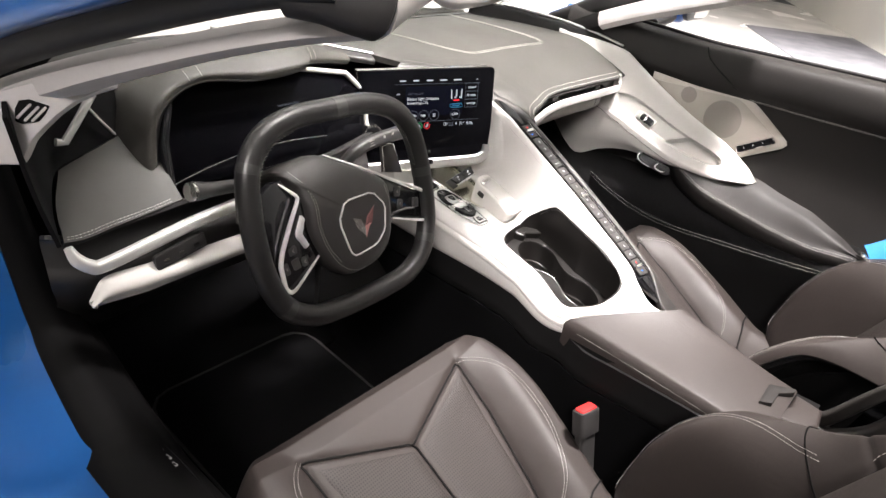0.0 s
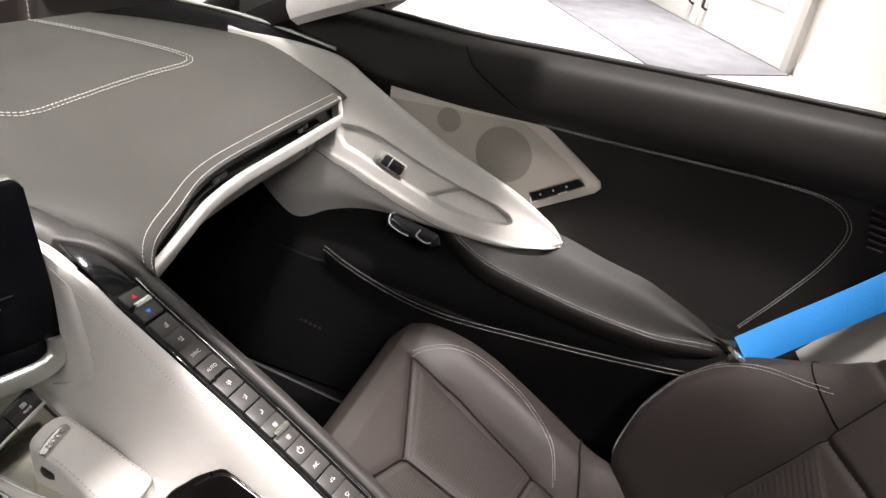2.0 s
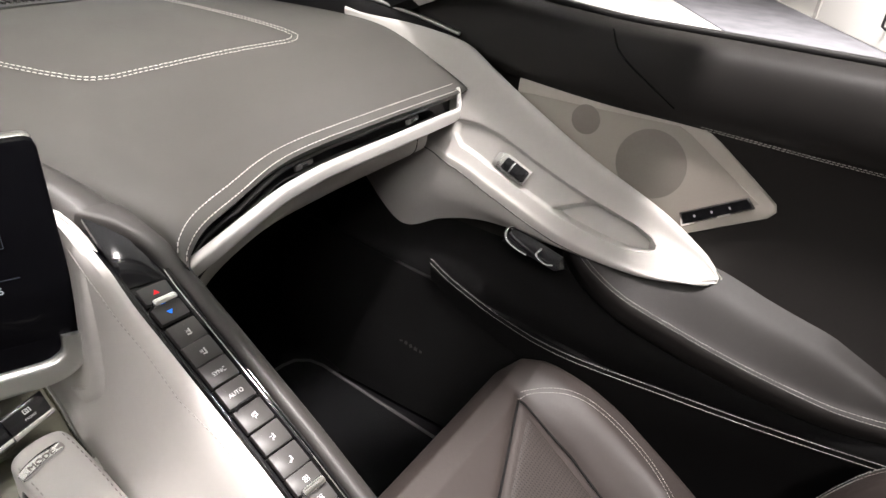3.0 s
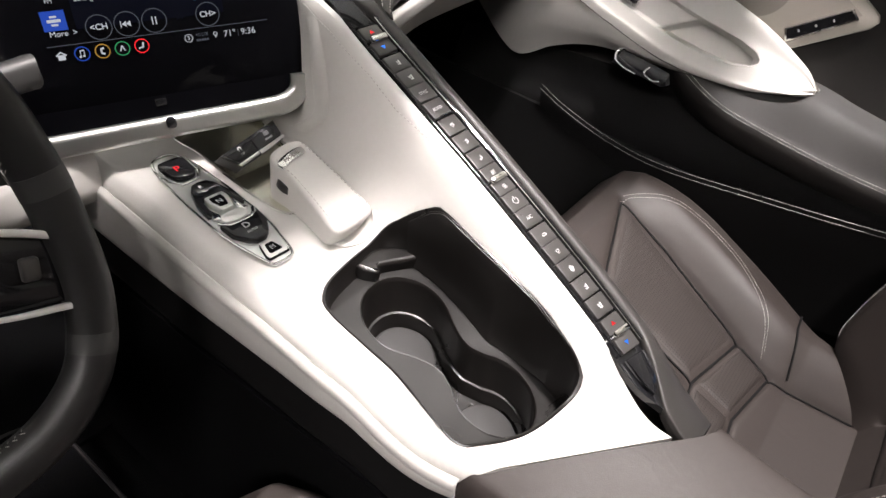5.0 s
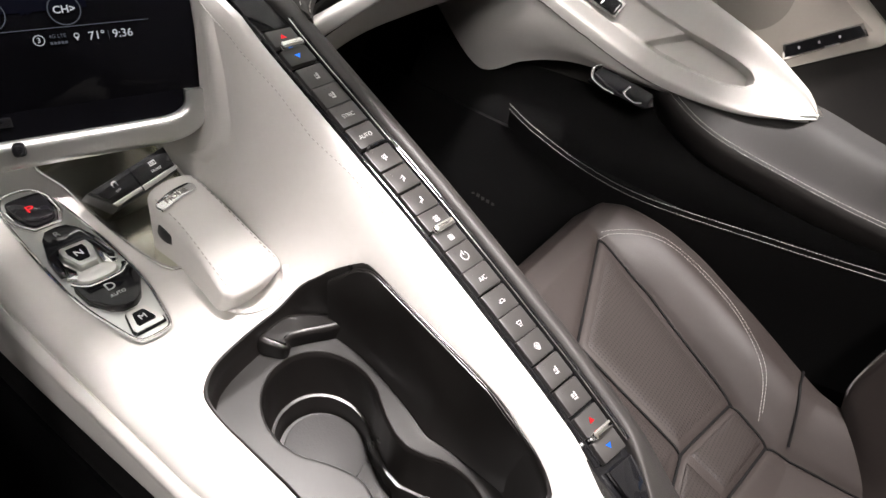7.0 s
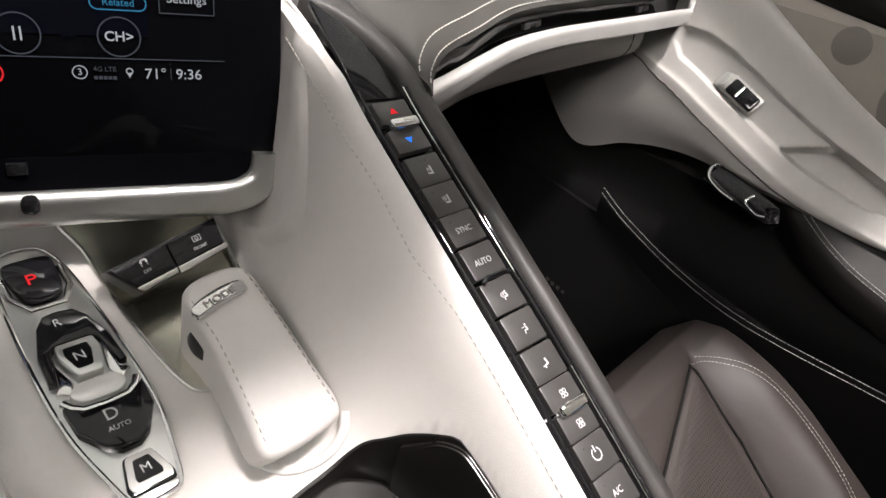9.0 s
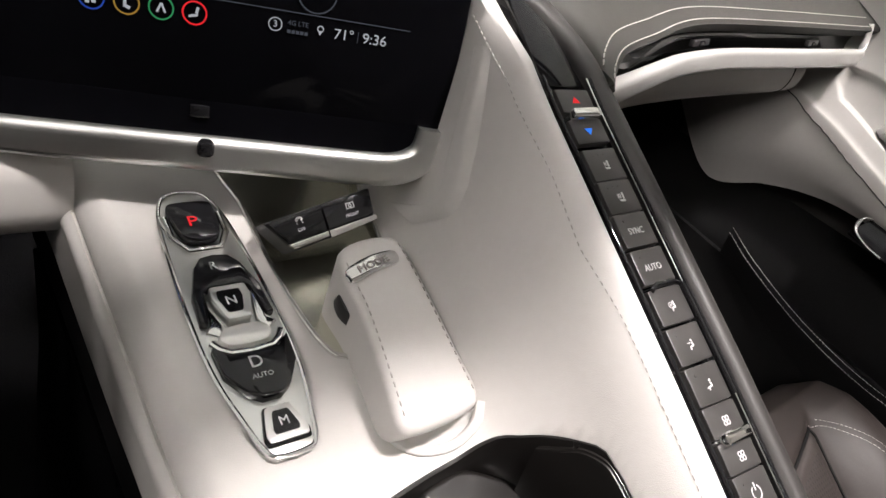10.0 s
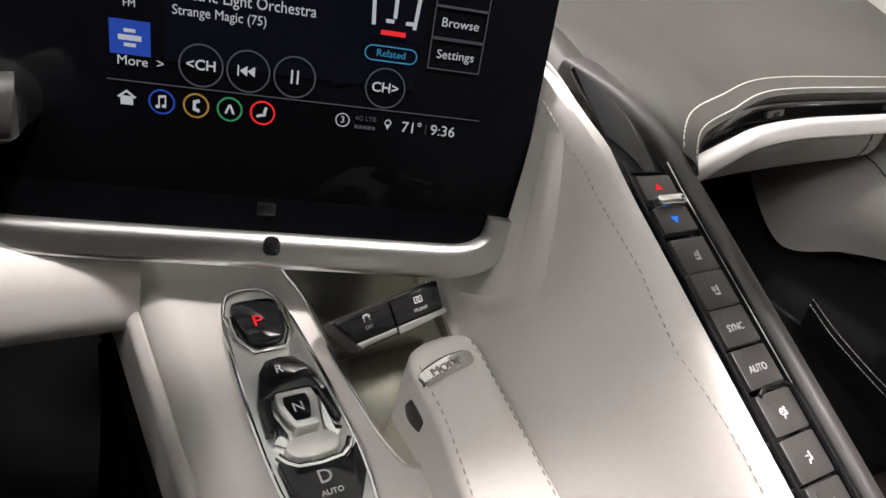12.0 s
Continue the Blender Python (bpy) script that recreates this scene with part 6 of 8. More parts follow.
SX = 0.37
CY = [0.44, 0.50, 0.60, 0.70, 0.80, 0.858, 0.92, 0.95, 0.975, 0.99]
CZ = [0.205, 0.212, 0.232, 0.274, 0.322, 0.351, 0.385, 0.391, 0.372, 0.325]
V_SEAM = [(-0.172, 0.920), (0.0, 0.858), (0.172, 0.920)]
REAR_SEAM = [(-0.128, 0.685), (0.0, 0.708), (0.128, 0.685)]
LOW_SEAM = [(-0.117, 0.628), (0.0, 0.645), (0.117, 0.628)]
MID_SEAM = [(0, 0.858), (0, 0.710)]
IN_R = [(0.174, 0.918), (0.165, 0.83), (0.138, 0.715), (0.128, 0.682), (0.117, 0.627), (0.130, 0.567), (0.142, 0.51)]
IN_L = [(-x, y) for x, y in IN_R]
CREST = crom([(0.176, 0.922), (0.200, 0.898), (0.219, 0.862), (0.227, 0.808), (0.216, 0.748), (0.192, 0.703), (0.165, 0.668), (0.132, 0.649)], 60)


def cushion_z(q):
    """Height of the seat cushion over the plan (side, ahead)."""
    q = np.asarray(q, float)
    ax, y = np.abs(q[:, 0]), q[:, 1]
    z = np.interp(y, CY, CZ)
    inner = soft(y, [0.50, 0.63, 0.69, 0.80, 0.92, 1.0], [0.145, 0.120, 0.130, 0.158, 0.176, 0.19])
    rise = soft(y, [0.48, 0.56, 0.70, 0.85, 0.93, 0.97], [0.035, 0.045, 0.052, 0.040, 0.012, 0.0])
    t = np.clip((ax - inner) / 0.062, 0, 1)
    z = z + rise * np.sin(t * math.pi / 2) ** 1.2 + 0.006 * (1 - np.clip(ax / 0.15, 0, 1) ** 2) * 0
    edge = soft(y, [0.50, 0.62, 0.70, 0.80, 0.90, 0.96, 0.99], [0.195, 0.205, 0.224, 0.248, 0.246, 0.225, 0.19])
    out = np.clip((ax - edge) / 0.034, 0, 1.6)
    z = z - 0.055 * out ** 2.0
    for line, dep, w in ((V_SEAM, 0.006, 0.0045), (MID_SEAM, 0.005, 0.004), (REAR_SEAM, 0.006, 0.0045), (LOW_SEAM, 0.006, 0.0045), (IN_L, 0.007, 0.005), (IN_R, 0.007, 0.005)):
        z = z - dep * np.exp(-(near(q, line) / w) ** 1.4)
    return z


def lift_plan(q, dz=0.0):
    q = np.asarray(q, float)
    return np.c_[q[:, 0] + SX, q[:, 1], cushion_z(q) + dz]


def quad_panel(a, b, c, d, nu, nv, puff, height, edge=0.16):
    """A stuffed panel between four plan corners, rolled in at its edges."""
    a, b, c, d = (np.array(k, float) for k in (a, b, c, d))
    u, v = np.meshgrid(np.linspace(0, 1, nu), np.linspace(0, 1, nv), indexing="ij")
    q = (a * ((1 - u) * (1 - v))[..., None] + b * (u * (1 - v))[..., None] + c * (u * v)[..., None] + d * ((1 - u) * v)[..., None])
    e = np.minimum(np.minimum(u, 1 - u), np.minimum(v, 1 - v)) / edge
    p = height(q.reshape(-1, 2)).reshape(nu, nv, 3)
    p[..., 2] += puff * np.sqrt(np.clip(1 - (1 - np.clip(e, 0, 1)) ** 2, 0, 1)) - puff * 0.35
    return p


seat = thing("bucket_seat", (SX, 0.60, 0.16), "charcoal leather bucket seat with perforated inserts and white double stitching", "car seat", "pair of bucket seats")
gx, gy = np.meshgrid(np.linspace(-0.285, 0.285, 250), np.linspace(0.44, 0.990, 230), indexing="ij")
cp = lift_plan(np.c_[gx.ravel(), gy.ravel()]).reshape(250, 230, 3)
part("cushion", sheet(cp, 0.05), M_SEAT, seat, "charcoal leather cushion")
for s in (-1, 1):
    for q in ([(s * 0.006, 0.850), (s * 0.163, 0.904), (s * 0.122, 0.692), (s * 0.006, 0.714)], [(s * 0.004, 0.700), (s * 0.121, 0.678), (s * 0.111, 0.635), (s * 0.004, 0.651)]):
        part("cushion_insert", sheet(quad_panel(*(q if s < 0 else q[::-1]), 30, 30, 0.004, lift_plan), 0.003), M_PERF, seat, "perforated charcoal insert")
    for off in (-0.0035, 0.0035):
        c = CREST * (s, 1) + np.array((s * off, 0))
        part("seam", stitch(lift_plan(even(c, 120), 0.0014)), M_THREAD, seat, "white double seam", kind="stuff")
for line in (V_SEAM, MID_SEAM, REAR_SEAM, LOW_SEAM, IN_L, IN_R, [(0.130, 0.607), (0.183, 0.625), (0.228, 0.629)], [(-0.130, 0.607), (-0.183, 0.625), (-0.228, 0.629)]):
    part("seam_groove", sweep(lift_plan(even(np.array(line, float), 60), 0.0030 if line is not IN_L and line is not IN_R else 0.0025), round_prof(0.0032, 0.0016, 0.0007, 3)), M_DEEP, seat, "dark sunken seam")
part("seat_base", tall([(SX - 0.22, 0.46), (SX + 0.22, 0.46), (SX + 0.22, 0.93), (SX - 0.22, 0.93)], 0.165, 0.185), M_PLASTIC, seat, "black seat base")

cushion_meshes = {o.data for o in seat.children}

# backrest: side bolsters stand proud of a ribbed middle
REC = radians(27)
UPV, FWD = np.array((0, -math.sin(REC), math.cos(REC))), np.array((0, math.cos(REC), math.sin(REC)))
BASE = np.array((SX, 0.485, 0.245))


def back_h(q):
    q = np.asarray(q, float)
    ax, s = np.abs(q[:, 0]), q[:, 1]
    inner = soft(s, [0, 0.25, 0.45, 0.6], [0.135, 0.130, 0.140, 0.12])
    rise = soft(s, [-0.05, 0.0, 0.10, 0.175, 0.228, 0.264, 0.301, 0.335, 0.37, 0.45, 0.62], [0.06, 0.105, 0.130, 0.132, 0.120, 0.104, 0.080, 0.055, 0.035, 0.03, 0.02])
    t = np.clip((ax - inner) / 0.075, 0, 1)
    h = rise * np.sin(t * math.pi / 2) ** 1.3
    h -= 0.09 * np.clip((ax - 0.226) / 0.030, 0, 1) ** 2.0
    wide = soft(s, [0, 0.24, 0.34, 0.44, 0.62], [0.275, 0.268, 0.228, 0.19, 0.15])
    h -= 0.08 * np.clip((ax - wide + 0.03) / 0.03, 0, 1.5) ** 2
    for line in ([(-0.135, 0.0), (-0.130, 0.25), (-0.142, 0.44)], [(0.135, 0.0), (0.130, 0.25), (0.142, 0.44)], [(-0.13, 0.13), (0.13, 0.13)], [(-0.13, 0.30), (0, 0.34), (0.13, 0.30)]):
        h -= 0.006 * np.exp(-(near(q, line) / 0.005) ** 1.5)
    h -= 0.003 * np.exp(-(np.abs(s - 0.40) / 0.006) ** 2) * (ax > 0.14)
    return h


def back_at(q, dh=0.0):
    q = np.asarray(q, float)
    return BASE + np.c_[q[:, 0], np.zeros(len(q)), np.zeros(len(q))] + q[:, 1:2] * UPV + (back_h(q) + dh)[:, None] * FWD


gx, gs = np.meshgrid(np.linspace(-0.238, 0.238, 220), np.linspace(-0.04, 0.60, 220), indexing="ij")
bpnts = back_at(np.c_[gx.ravel(), gs.ravel()]).reshape(220, 220, 3)
part("backrest", sheet(bpnts[::-1], 0.016), M_SEAT, seat, "charcoal leather backrest")
# black sheet gives the bolster flanks the shade between the seats
part("backrest_shell", sheet((bpnts * (0.985, 1, 1) + (SX * 0.015, 0, 0) - 0.012 * FWD)[::-1], 0.05), M_DEEP, seat, "black sheet standing in for shade on the bolster flanks")
for s0, s1, x1 in ((0.140, 0.292, 0.121), (0.012, 0.122, 0.124)):
    p = quad_panel((-x1, s0), (x1, s0), (x1, s1), (-x1, s1), 50, 30, 0.0, lambda q: back_at(q, 0.0), 0.3)
    e = np.minimum(np.minimum(np.linspace(0, 1, 50), np.linspace(1, 0, 50))[:, None] / 0.10, np.minimum(np.linspace(0, 1, 30), np.linspace(1, 0, 30))[None, :] / 0.16)
    p = p + (0.004 * np.sqrt(np.clip(1 - (1 - np.clip(e, 0, 1)) ** 2, 0, 1)))[..., None] * FWD
    part("backrest_insert", sheet(p[::-1], 0.003), M_PERF, seat, "perforated charcoal insert")
for line in ([(-0.134, 0.0), (-0.130, 0.25), (-0.142, 0.44)], [(0.134, 0.0), (0.130, 0.25), (0.142, 0.44)], [(-0.13, 0.131), (0.13, 0.131)], [(-0.13, 0.318), (-0.235, 0.350)], [(0.13, 0.318), (0.235, 0.350)]):
    part("seam_groove", sweep(back_at(even(np.array(line, float), 60), 0.0012), round_prof(0.0020, 0.0014, 0.0006, 3), up=tuple(FWD)), M_DEEP, seat, "dark sunken seam")
for s in (-1, 1):
    crest = crom([(0.205, 0.005), (0.220, 0.05), (0.224, 0.12), (0.221, 0.20), (0.213, 0.25), (0.196, 0.29), (0.175, 0.322), (0.163, 0.342)], 60) * (s, 1)
    for off in (-0.003, 0.003):
        part("seam", stitch(back_at(even(crest + (s * off, 0), 120), 0.002), up=tuple(FWD)), M_THREAD, seat, kind="stuff")
    up_ = crom([(0.150, 0.40), (0.150, 0.47), (0.140, 0.56)], 30) * (s, 1)
    part("seam", stitch(back_at(even(up_, 60), 0.0012), 0.005, 0.002, 0.0014, up=tuple(FWD)), M_THREAD, seat, kind="stuff")
hr = []
for s, w, h in ((0.57, 0.12, 0.03), (0.62, 0.13, 0.035), (0.70, 0.12, 0.036), (0.76, 0.09, 0.028), (0.775, 0.05, 0.012)):
    o = np.array(round_prof(2 * w, 2 * h, h * 0.95, 6))
    hr.append(BASE + np.c_[o[:, 0], np.zeros(len(o)), np.zeros(len(o))] + s * UPV + o[:, 1:2] * FWD)
part("headrest", loft(crom(np.array(hr), 24)), M_SEAT, seat, "charcoal leather headrest")
driver_seat = copy_thing(seat, pose(SX - 0.735, 0.595, 0.16))
# its backrest stands a little further forward
for o in driver_seat.children:
    if o.data not in cushion_meshes:
        o.location += Vector(0.026 * FWD)

# belts and buckle
buckle = thing("belt_buckle", (-0.118, 0.68, 0.30), "black seat belt buckle with a red release key", "buckle")
bk = basis((-0.122, 0.683, 0.345), (1, -0.25, 0), (0.05, 0.25, 1))
part("stalk", slab(rect(0.034, 0.020, 0.006), 0.12, bk @ pose(0, 0, -0.10), 0.002), M_PLASTIC, buckle, "black plastic stalk")
part("head", slab(rect(0.044, 0.026, 0.006), 0.045, bk @ pose(0, 0, -0.006), 0.004), M_PLASTIC, buckle)
part("release_key", slab(rect(0.036, 0.019, 0.004), 0.006, bk @ pose(0, 0, 0.036), 0.002), M_RED, buckle, "red release key")
belt = thing("seat_belt", (0.65, 0.40, 0.4), "bright blue webbing belt across the passenger door pillar", "seat belt")
bpth = crom([(0.600, 0.455, 0.535), (0.630, 0.395, 0.580), (0.660, 0.33, 0.630), (0.69, 0.25, 0.70), (0.70, 0.16, 0.78), (0.69, 0.05, 0.86)], 40)
part("webbing", sweep(bpth, round_prof(0.0022, 0.047, 0.0009, 3), up=(0.4, 0.8, 0.75)), M_BELT, belt, "bright blue webbing")
part("belt_anchor", slab(rect(0.05, 0.03, 0.006), 0.012, pose(0.615, 0.44, 0.50, -20, 0, 30), 0.003), M_PLASTIC, belt, "black belt anchor")
part("tongue", slab(rect(0.03, 0.022, 0.004), 0.006, pose(0.596, 0.462, 0.53, 30, 0, 30), 0.002), M_CHROME, belt)
guide = thing("belt_guide", (0.07, 0.38, 0.44), "charcoal belt guide arm with a long black slot behind the armrest", "belt guide")
gp = crom([(0.078, 0.402, 0.436), (0.072, 0.379, 0.465), (0.07, 0.337, 0.540), (0.07, 0.291, 0.606), (0.07, 0.245, 0.668)], 40)
part("upper_arm", sweep(gp, round_prof(0.022, 0.016, 0.007, 5), up=(1, 0, 0), scale=np.interp(np.linspace(0, 1, 40), [0, 0.25, 1], [1.25, 1.0, 0.8])), M_SOFT, guide, "charcoal upper arm")
gl = crom([(0.070, 0.398, 0.430), (0.066, 0.369, 0.436), (0.066, 0.328, 0.470), (0.066, 0.300, 0.522), (0.066, 0.270, 0.590), (0.066, 0.240, 0.662)], 40)
part("lower_arm", sweep(gl, round_prof(0.022, 0.022, 0.008, 5), up=(1, 0, 0)), M_SOFT, guide, "charcoal lower arm")
part("arm_foot", slab(rect(0.030, 0.046, 0.010), 0.075, pose(0.077, 0.396, 0.365, 0, 0, 12), 0.006), M_SOFT, guide, "charcoal foot")


# ---- passenger door ----
door = thing("passenger_door", (0.71, 0.8, 0.2), "closed passenger door trimmed in black leather with a pale speaker panel", "car door")


def door_x(y):
    return lin(y, [0.2, 0.45, 0.8, 1.1, 1.3], [0.672, 0.684, 0.700, 0.704, 0.700])


rows = []
for y in np.linspace(0.22, 1.34, 20):
    d = door_x(y)
    zt = lin(y, [0.2, 0.6, 0.95, 1.2, 1.34], [0.858, 0.852, 0.842, 0.852, 0.86])
    rows.append([(d + 0.085, y, zt - 0.01), (d + 0.055, y, zt + 0.003), (d + 0.020, y, zt), (d + 0.004, y, zt - 0.014), (d - 0.002, y, zt - 0.045), (d + 0.000, y, zt - 0.075), (d + 0.008, y, zt - 0.092)])
part("sill_roll", sheet(surf(rows, 60, 30), 0.008), M_BLACK, door, "black leather sill roll")
seal = [(door_x(y) + 0.060, y, lin(y, [0.2, 0.6, 0.95, 1.2, 1.34], [0.858, 0.852, 0.842, 0.852, 0.86]) + 0.006) for y in np.linspace(0.22, 1.3, 30)]
part("window_seal", sweep(seal, round_prof(0.012, 0.008, 0.003, 4)), M_RUBBER, door, "black rubber window seal")
rows = []
for y in np.linspace(0.22, 1.34, 20):
    d = door_x(y)
    zt = lin(y, [0.2, 0.6, 0.95, 1.2, 1.34], [0.858, 0.852, 0.842, 0.852, 0.86])
    rows.append([(d + 0.006, y, zt - 0.088), (d + 0.016, y, zt - 0.105), (d + 0.022, y, zt - 0.16), (d + 0.020, y, 0.62), (d + 0.012, y, 0.56), (d + 0.0, y, 0.50)])
part("upper_panel", sheet(surf(rows, 50, 24), 0.006), M_BLACK, door, "black leather inset panel")
rows = []
for y in np.linspace(0.22, 1.34, 20):
    d = door_x(y)
    rows.append([(d + 0.005, y, 0.515), (d - 0.030, y, 0.47), (d - 0.045, y, 0.42), (d - 0.028, y, 0.34), (d - 0.02, y, 0.26), (d - 0.015, y, 0.17)])
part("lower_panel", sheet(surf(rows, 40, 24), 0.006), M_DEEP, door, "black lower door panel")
part("seam_line", sweep(crom([(door_x(0.952) + 0.006, 0.952, 0.842), (door_x(0.94) - 0.0005, 0.936, 0.818), (door_x(0.9) - 0.003, 0.90, 0.795), (door_x(0.86) + 0.001, 0.855, 0.768)], 20), round_prof(0.0024, 0.0024, 0.001, 3), up=(-1, 0, 0)), M_GLOSS, door, "shut line of the sill")
# stitched line round the inset
def inset(y, z):
    d = door_x(y)
    return (d + float(np.interp(z, [0.5, 0.56, 0.62, 0.69, 0.745, 0.76], [0.0, 0.011, 0.019, 0.0205, 0.0145, 0.006])) - 0.0022, y, z)


loop_ = crom([(0.82, 0.752), (0.70, 0.753), (0.58, 0.756), (0.46, 0.757), (0.41, 0.750), (0.380, 0.732), (0.368, 0.700), (0.385, 0.640), (0.42, 0.575), (0.455, 0.520)], 90)
for off in (0.0, 0.009):
    c = np.array((0.6, 0.62))
    q = c + (loop_ - c) * (1 - off * 2.2)
    part("seam", stitch([inset(y, z) for y, z in even(q, 160)], 0.0040, 0.0012, 0.0009, 0.0005, up=(-1, 0, 0)), M_THREAD, door, "white seam", kind="stuff")
# armrest
rows = []
for y in np.linspace(0.452, 0.96, 18):
    d = door_x(y)
    zt = lin(y, [0.452, 0.48, 0.53, 0.60, 0.68, 0.74, 0.85, 0.96], [0.490, 0.500, 0.520, 0.543, 0.556, 0.570, 0.578, 0.580])
    ze = lin(y, [0.452, 0.51, 0.58, 0.65, 0.73, 0.80, 0.86, 0.906, 0.96], [0.488, 0.488, 0.486, 0.494, 0.507, 0.519, 0.533, 0.552, 0.570])
    xi = lin(y, [0.452, 0.48, 0.55, 0.7, 0.85, 0.91, 0.96], [0.672, 0.656, 0.644, 0.636, 0.638, 0.652, 0.690])
    rows.append([(d + 0.016, y, zt + 0.008), (d + 0.004, y, zt + 0.002), (d - 0.02, y, zt * 0.75 + ze * 0.25 + 0.002), (xi + 0.010, y, ze + 0.008), (xi, y, ze - 0.004), (xi + 0.002, y, ze - 0.022), (xi + 0.022, y, ze - 0.05), (d, y, ze - 0.075)])
AR = surf(rows, 50, 36)
part("armrest", sheet(AR, 0.006), M_BLACK, door, "black leather armrest")
for k in (17, 19):
    part("seam", stitch(AR[3:-2, k] + (-0.0006, 0, 0.0006), up=(-0.6, 0, 1)), M_THREAD, door, kind="stuff")
pk = crom([(0.650, 1.14, 0.464), (0.646, 1.09, 0.444), (0.642, 1.00, 0.420), (0.636, 0.90, 0.412), (0.634, 0.75, 0.424), (0.634, 0.62, 0.436), (0.64, 0.50, 0.447)], 60)
rows = [pk + (0.0, 0, 0), pk + (-0.006, 0, 0.004), pk + (-0.006, 0, -0.01), pk + (0.004, 0, -0.06), pk + (0.012, 0, -0.2)]
part("door_pocket", sheet(np.array(rows).swapaxes(0, 1)[:, ::-1], 0.005), M_DEEP, door, "black leather map pocket")
for dz in (0.0035, -0.0045):
    part("seam", stitch(pk + (-0.0068, 0, dz), up=(-1, 0, 0)), M_THREAD, door, kind="stuff")
# triangular vent at the rear of the inset
for i in range(6):
    y0, z0 = 0.345 - 0.006 * i, 0.748 - 0.010 * i
    part("vent_fin", slab(rect(0.050 - 0.006 * i, 0.003), 0.004, basis((door_x(0.33) + 0.012, 0.335, z0), (0, 1, 0.15), (-1, 0, 0)), 0.001), M_PLASTIC, door, "black vent fin")
# speaker panel
SPX = basis((0.712, 0.88, 0.69), (0, -1, 0), (-1, 0, 0.03))
SPO = [(-0.19, 0.066), (0.040, 0.0755), (0.060, 0.066), (0.168, -0.008), (0.171, -0.017), (0.164, -0.027), (0.080, -0.078), (-0.10, -0.085), (-0.19, -0.085)]
sp_ = part("speaker_panel", slab(SPO, 0.014, SPX @ pose(0, 0, -0.014), 0.003), M_BEIGE, door, "pale moulded speaker panel")
part("speaker_grille", slab([(-0.185, 0.045), (0.035, 0.055), (0.052, 0.048), (0.150, -0.012), (0.075, -0.070), (-0.10, -0.076), (-0.185, -0.076)], 0.001, SPX, 0.0004), mat("fine_pale_mesh", (0.38, 0.35, 0.31), 0.55, vary=0.05, grain=0.22, gscale=1500, kind="cells", scale=8), sp_, "fine pale mesh")
part("speaker_cone", slab(disc(0.046, 40, 0.012, -0.002), 0.0012, SPX, 0.0004), M_MESH, sp_, "dark round speaker behind the mesh")
part("speaker_cone", slab(disc(0.020, 32, -0.085, 0.032), 0.0012, SPX, 0.0004), M_MESH, sp_, "small round speaker behind the mesh")
SL = SPX @ basis((0.105, -0.036, 0.0), (0.84, 0.54, 0), (0, 0, 1))
part("slot_frame", slab([(-0.047, -0.010), (0.046, -0.0085), (0.043, 0.0085), (-0.043, 0.009)], 0.0024, SL, 0.0008), M_CHROME, sp_, "chrome slot frame")
part("slot_face", slab([(-0.044, -0.0075), (0.043, -0.0062), (0.040, 0.0062), (-0.040, 0.0066)], 0.0008, SL @ pose(0, 0, 0.0024)), M_GLOSS, sp_, "glossy black slot with memory keys")
for x in (-0.026, -0.004, 0.018):
    bars(SL @ pose(x, 0, 0.0033), [(0, 0, 0.002, 0.003, 0)], M_WHITE, sp_, "slot_mark")

# ---- pale grab handle that runs from the dash to the door ----
grab = thing("grab_handle", (0.68, 1.0, 0.6), "pale grey sculpted grab handle with a window switch", "grab handle")
YS = [1.335, 1.30, 1.217, 1.146, 1.10, 1.046, 0.944, 0.839, 0.777, 0.757, 0.744]
OUT_X = [0.668, 0.676, 0.686, 0.690, 0.691, 0.692, 0.694, 0.698, 0.703, 0.705, 0.7065]
OUT_Z = [0.806, 0.803, 0.797, 0.788, 0.764, 0.734, 0.683, 0.640, 0.603, 0.586, 0.569]
IN_X = [0.645, 0.645, 0.645, 0.648, 0.650, 0.651, 0.652, 0.658, 0.668, 0.676, 0.692]
IN_Z = [0.760, 0.740, 0.660, 0.634, 0.622, 0.604, 0.573, 0.561, 0.566, 0.569, 0.568]
rows = []
for y, ox, oz, ix, iz in zip(YS, OUT_X, OUT_Z, IN_X, IN_Z):
    w = (oz - iz)
    flank = lin(y, [0.744, 0.80, 0.90, 0.944, 1.046, 1.10, 1.146, 1.217, 1.30, 1.335], [0.001, 0.007, 0.018, 0.025, 0.054, 0.080, 0.108, 0.163, 0.175, 0.15])
    rows.append([(ix + 0.02, y, iz - flank), (ix + 0.004, y, iz - flank * 0.6), (ix, y, iz), (ix + 0.004, y, iz + w * 0.10), (ix + (ox - ix) * 0.35, y, iz + w * 0.38), (ix + (ox - ix) * 0.65, y, iz + w * 0.68), (ox - 0.008, y, oz - w * 0.06), (ox, y, oz), (ox + 0.006, y, oz - 0.010), (ox + 0.008, y, oz - 0.035)])
GP = surf(rows, 300, 220)
gn = normals(GP)
_, vv = np.meshgrid(np.linspace(0, 1, 300), np.linspace(0, 1, 220), indexing="ij")
yy = GP[..., 1]
lo = np.interp(yy, [0.826, 0.835, 0.86, 0.91, 1.117, 1.131], [0.47, 0.43, 0.395, 0.385, 0.372, 0.40])
hi = np.interp(yy, [0.826, 0.835, 0.86, 0.94, 1.0, 1.066, 1.10, 1.131], [0.48, 0.515, 0.53, 0.525, 0.515, 0.505, 0.485, 0.45])
rim_in = np.minimum(np.minimum((vv - lo) / 0.016, (hi - vv) / 0.016), np.minimum((yy - 0.826) / 0.008, (1.135 - yy) / 0.012))
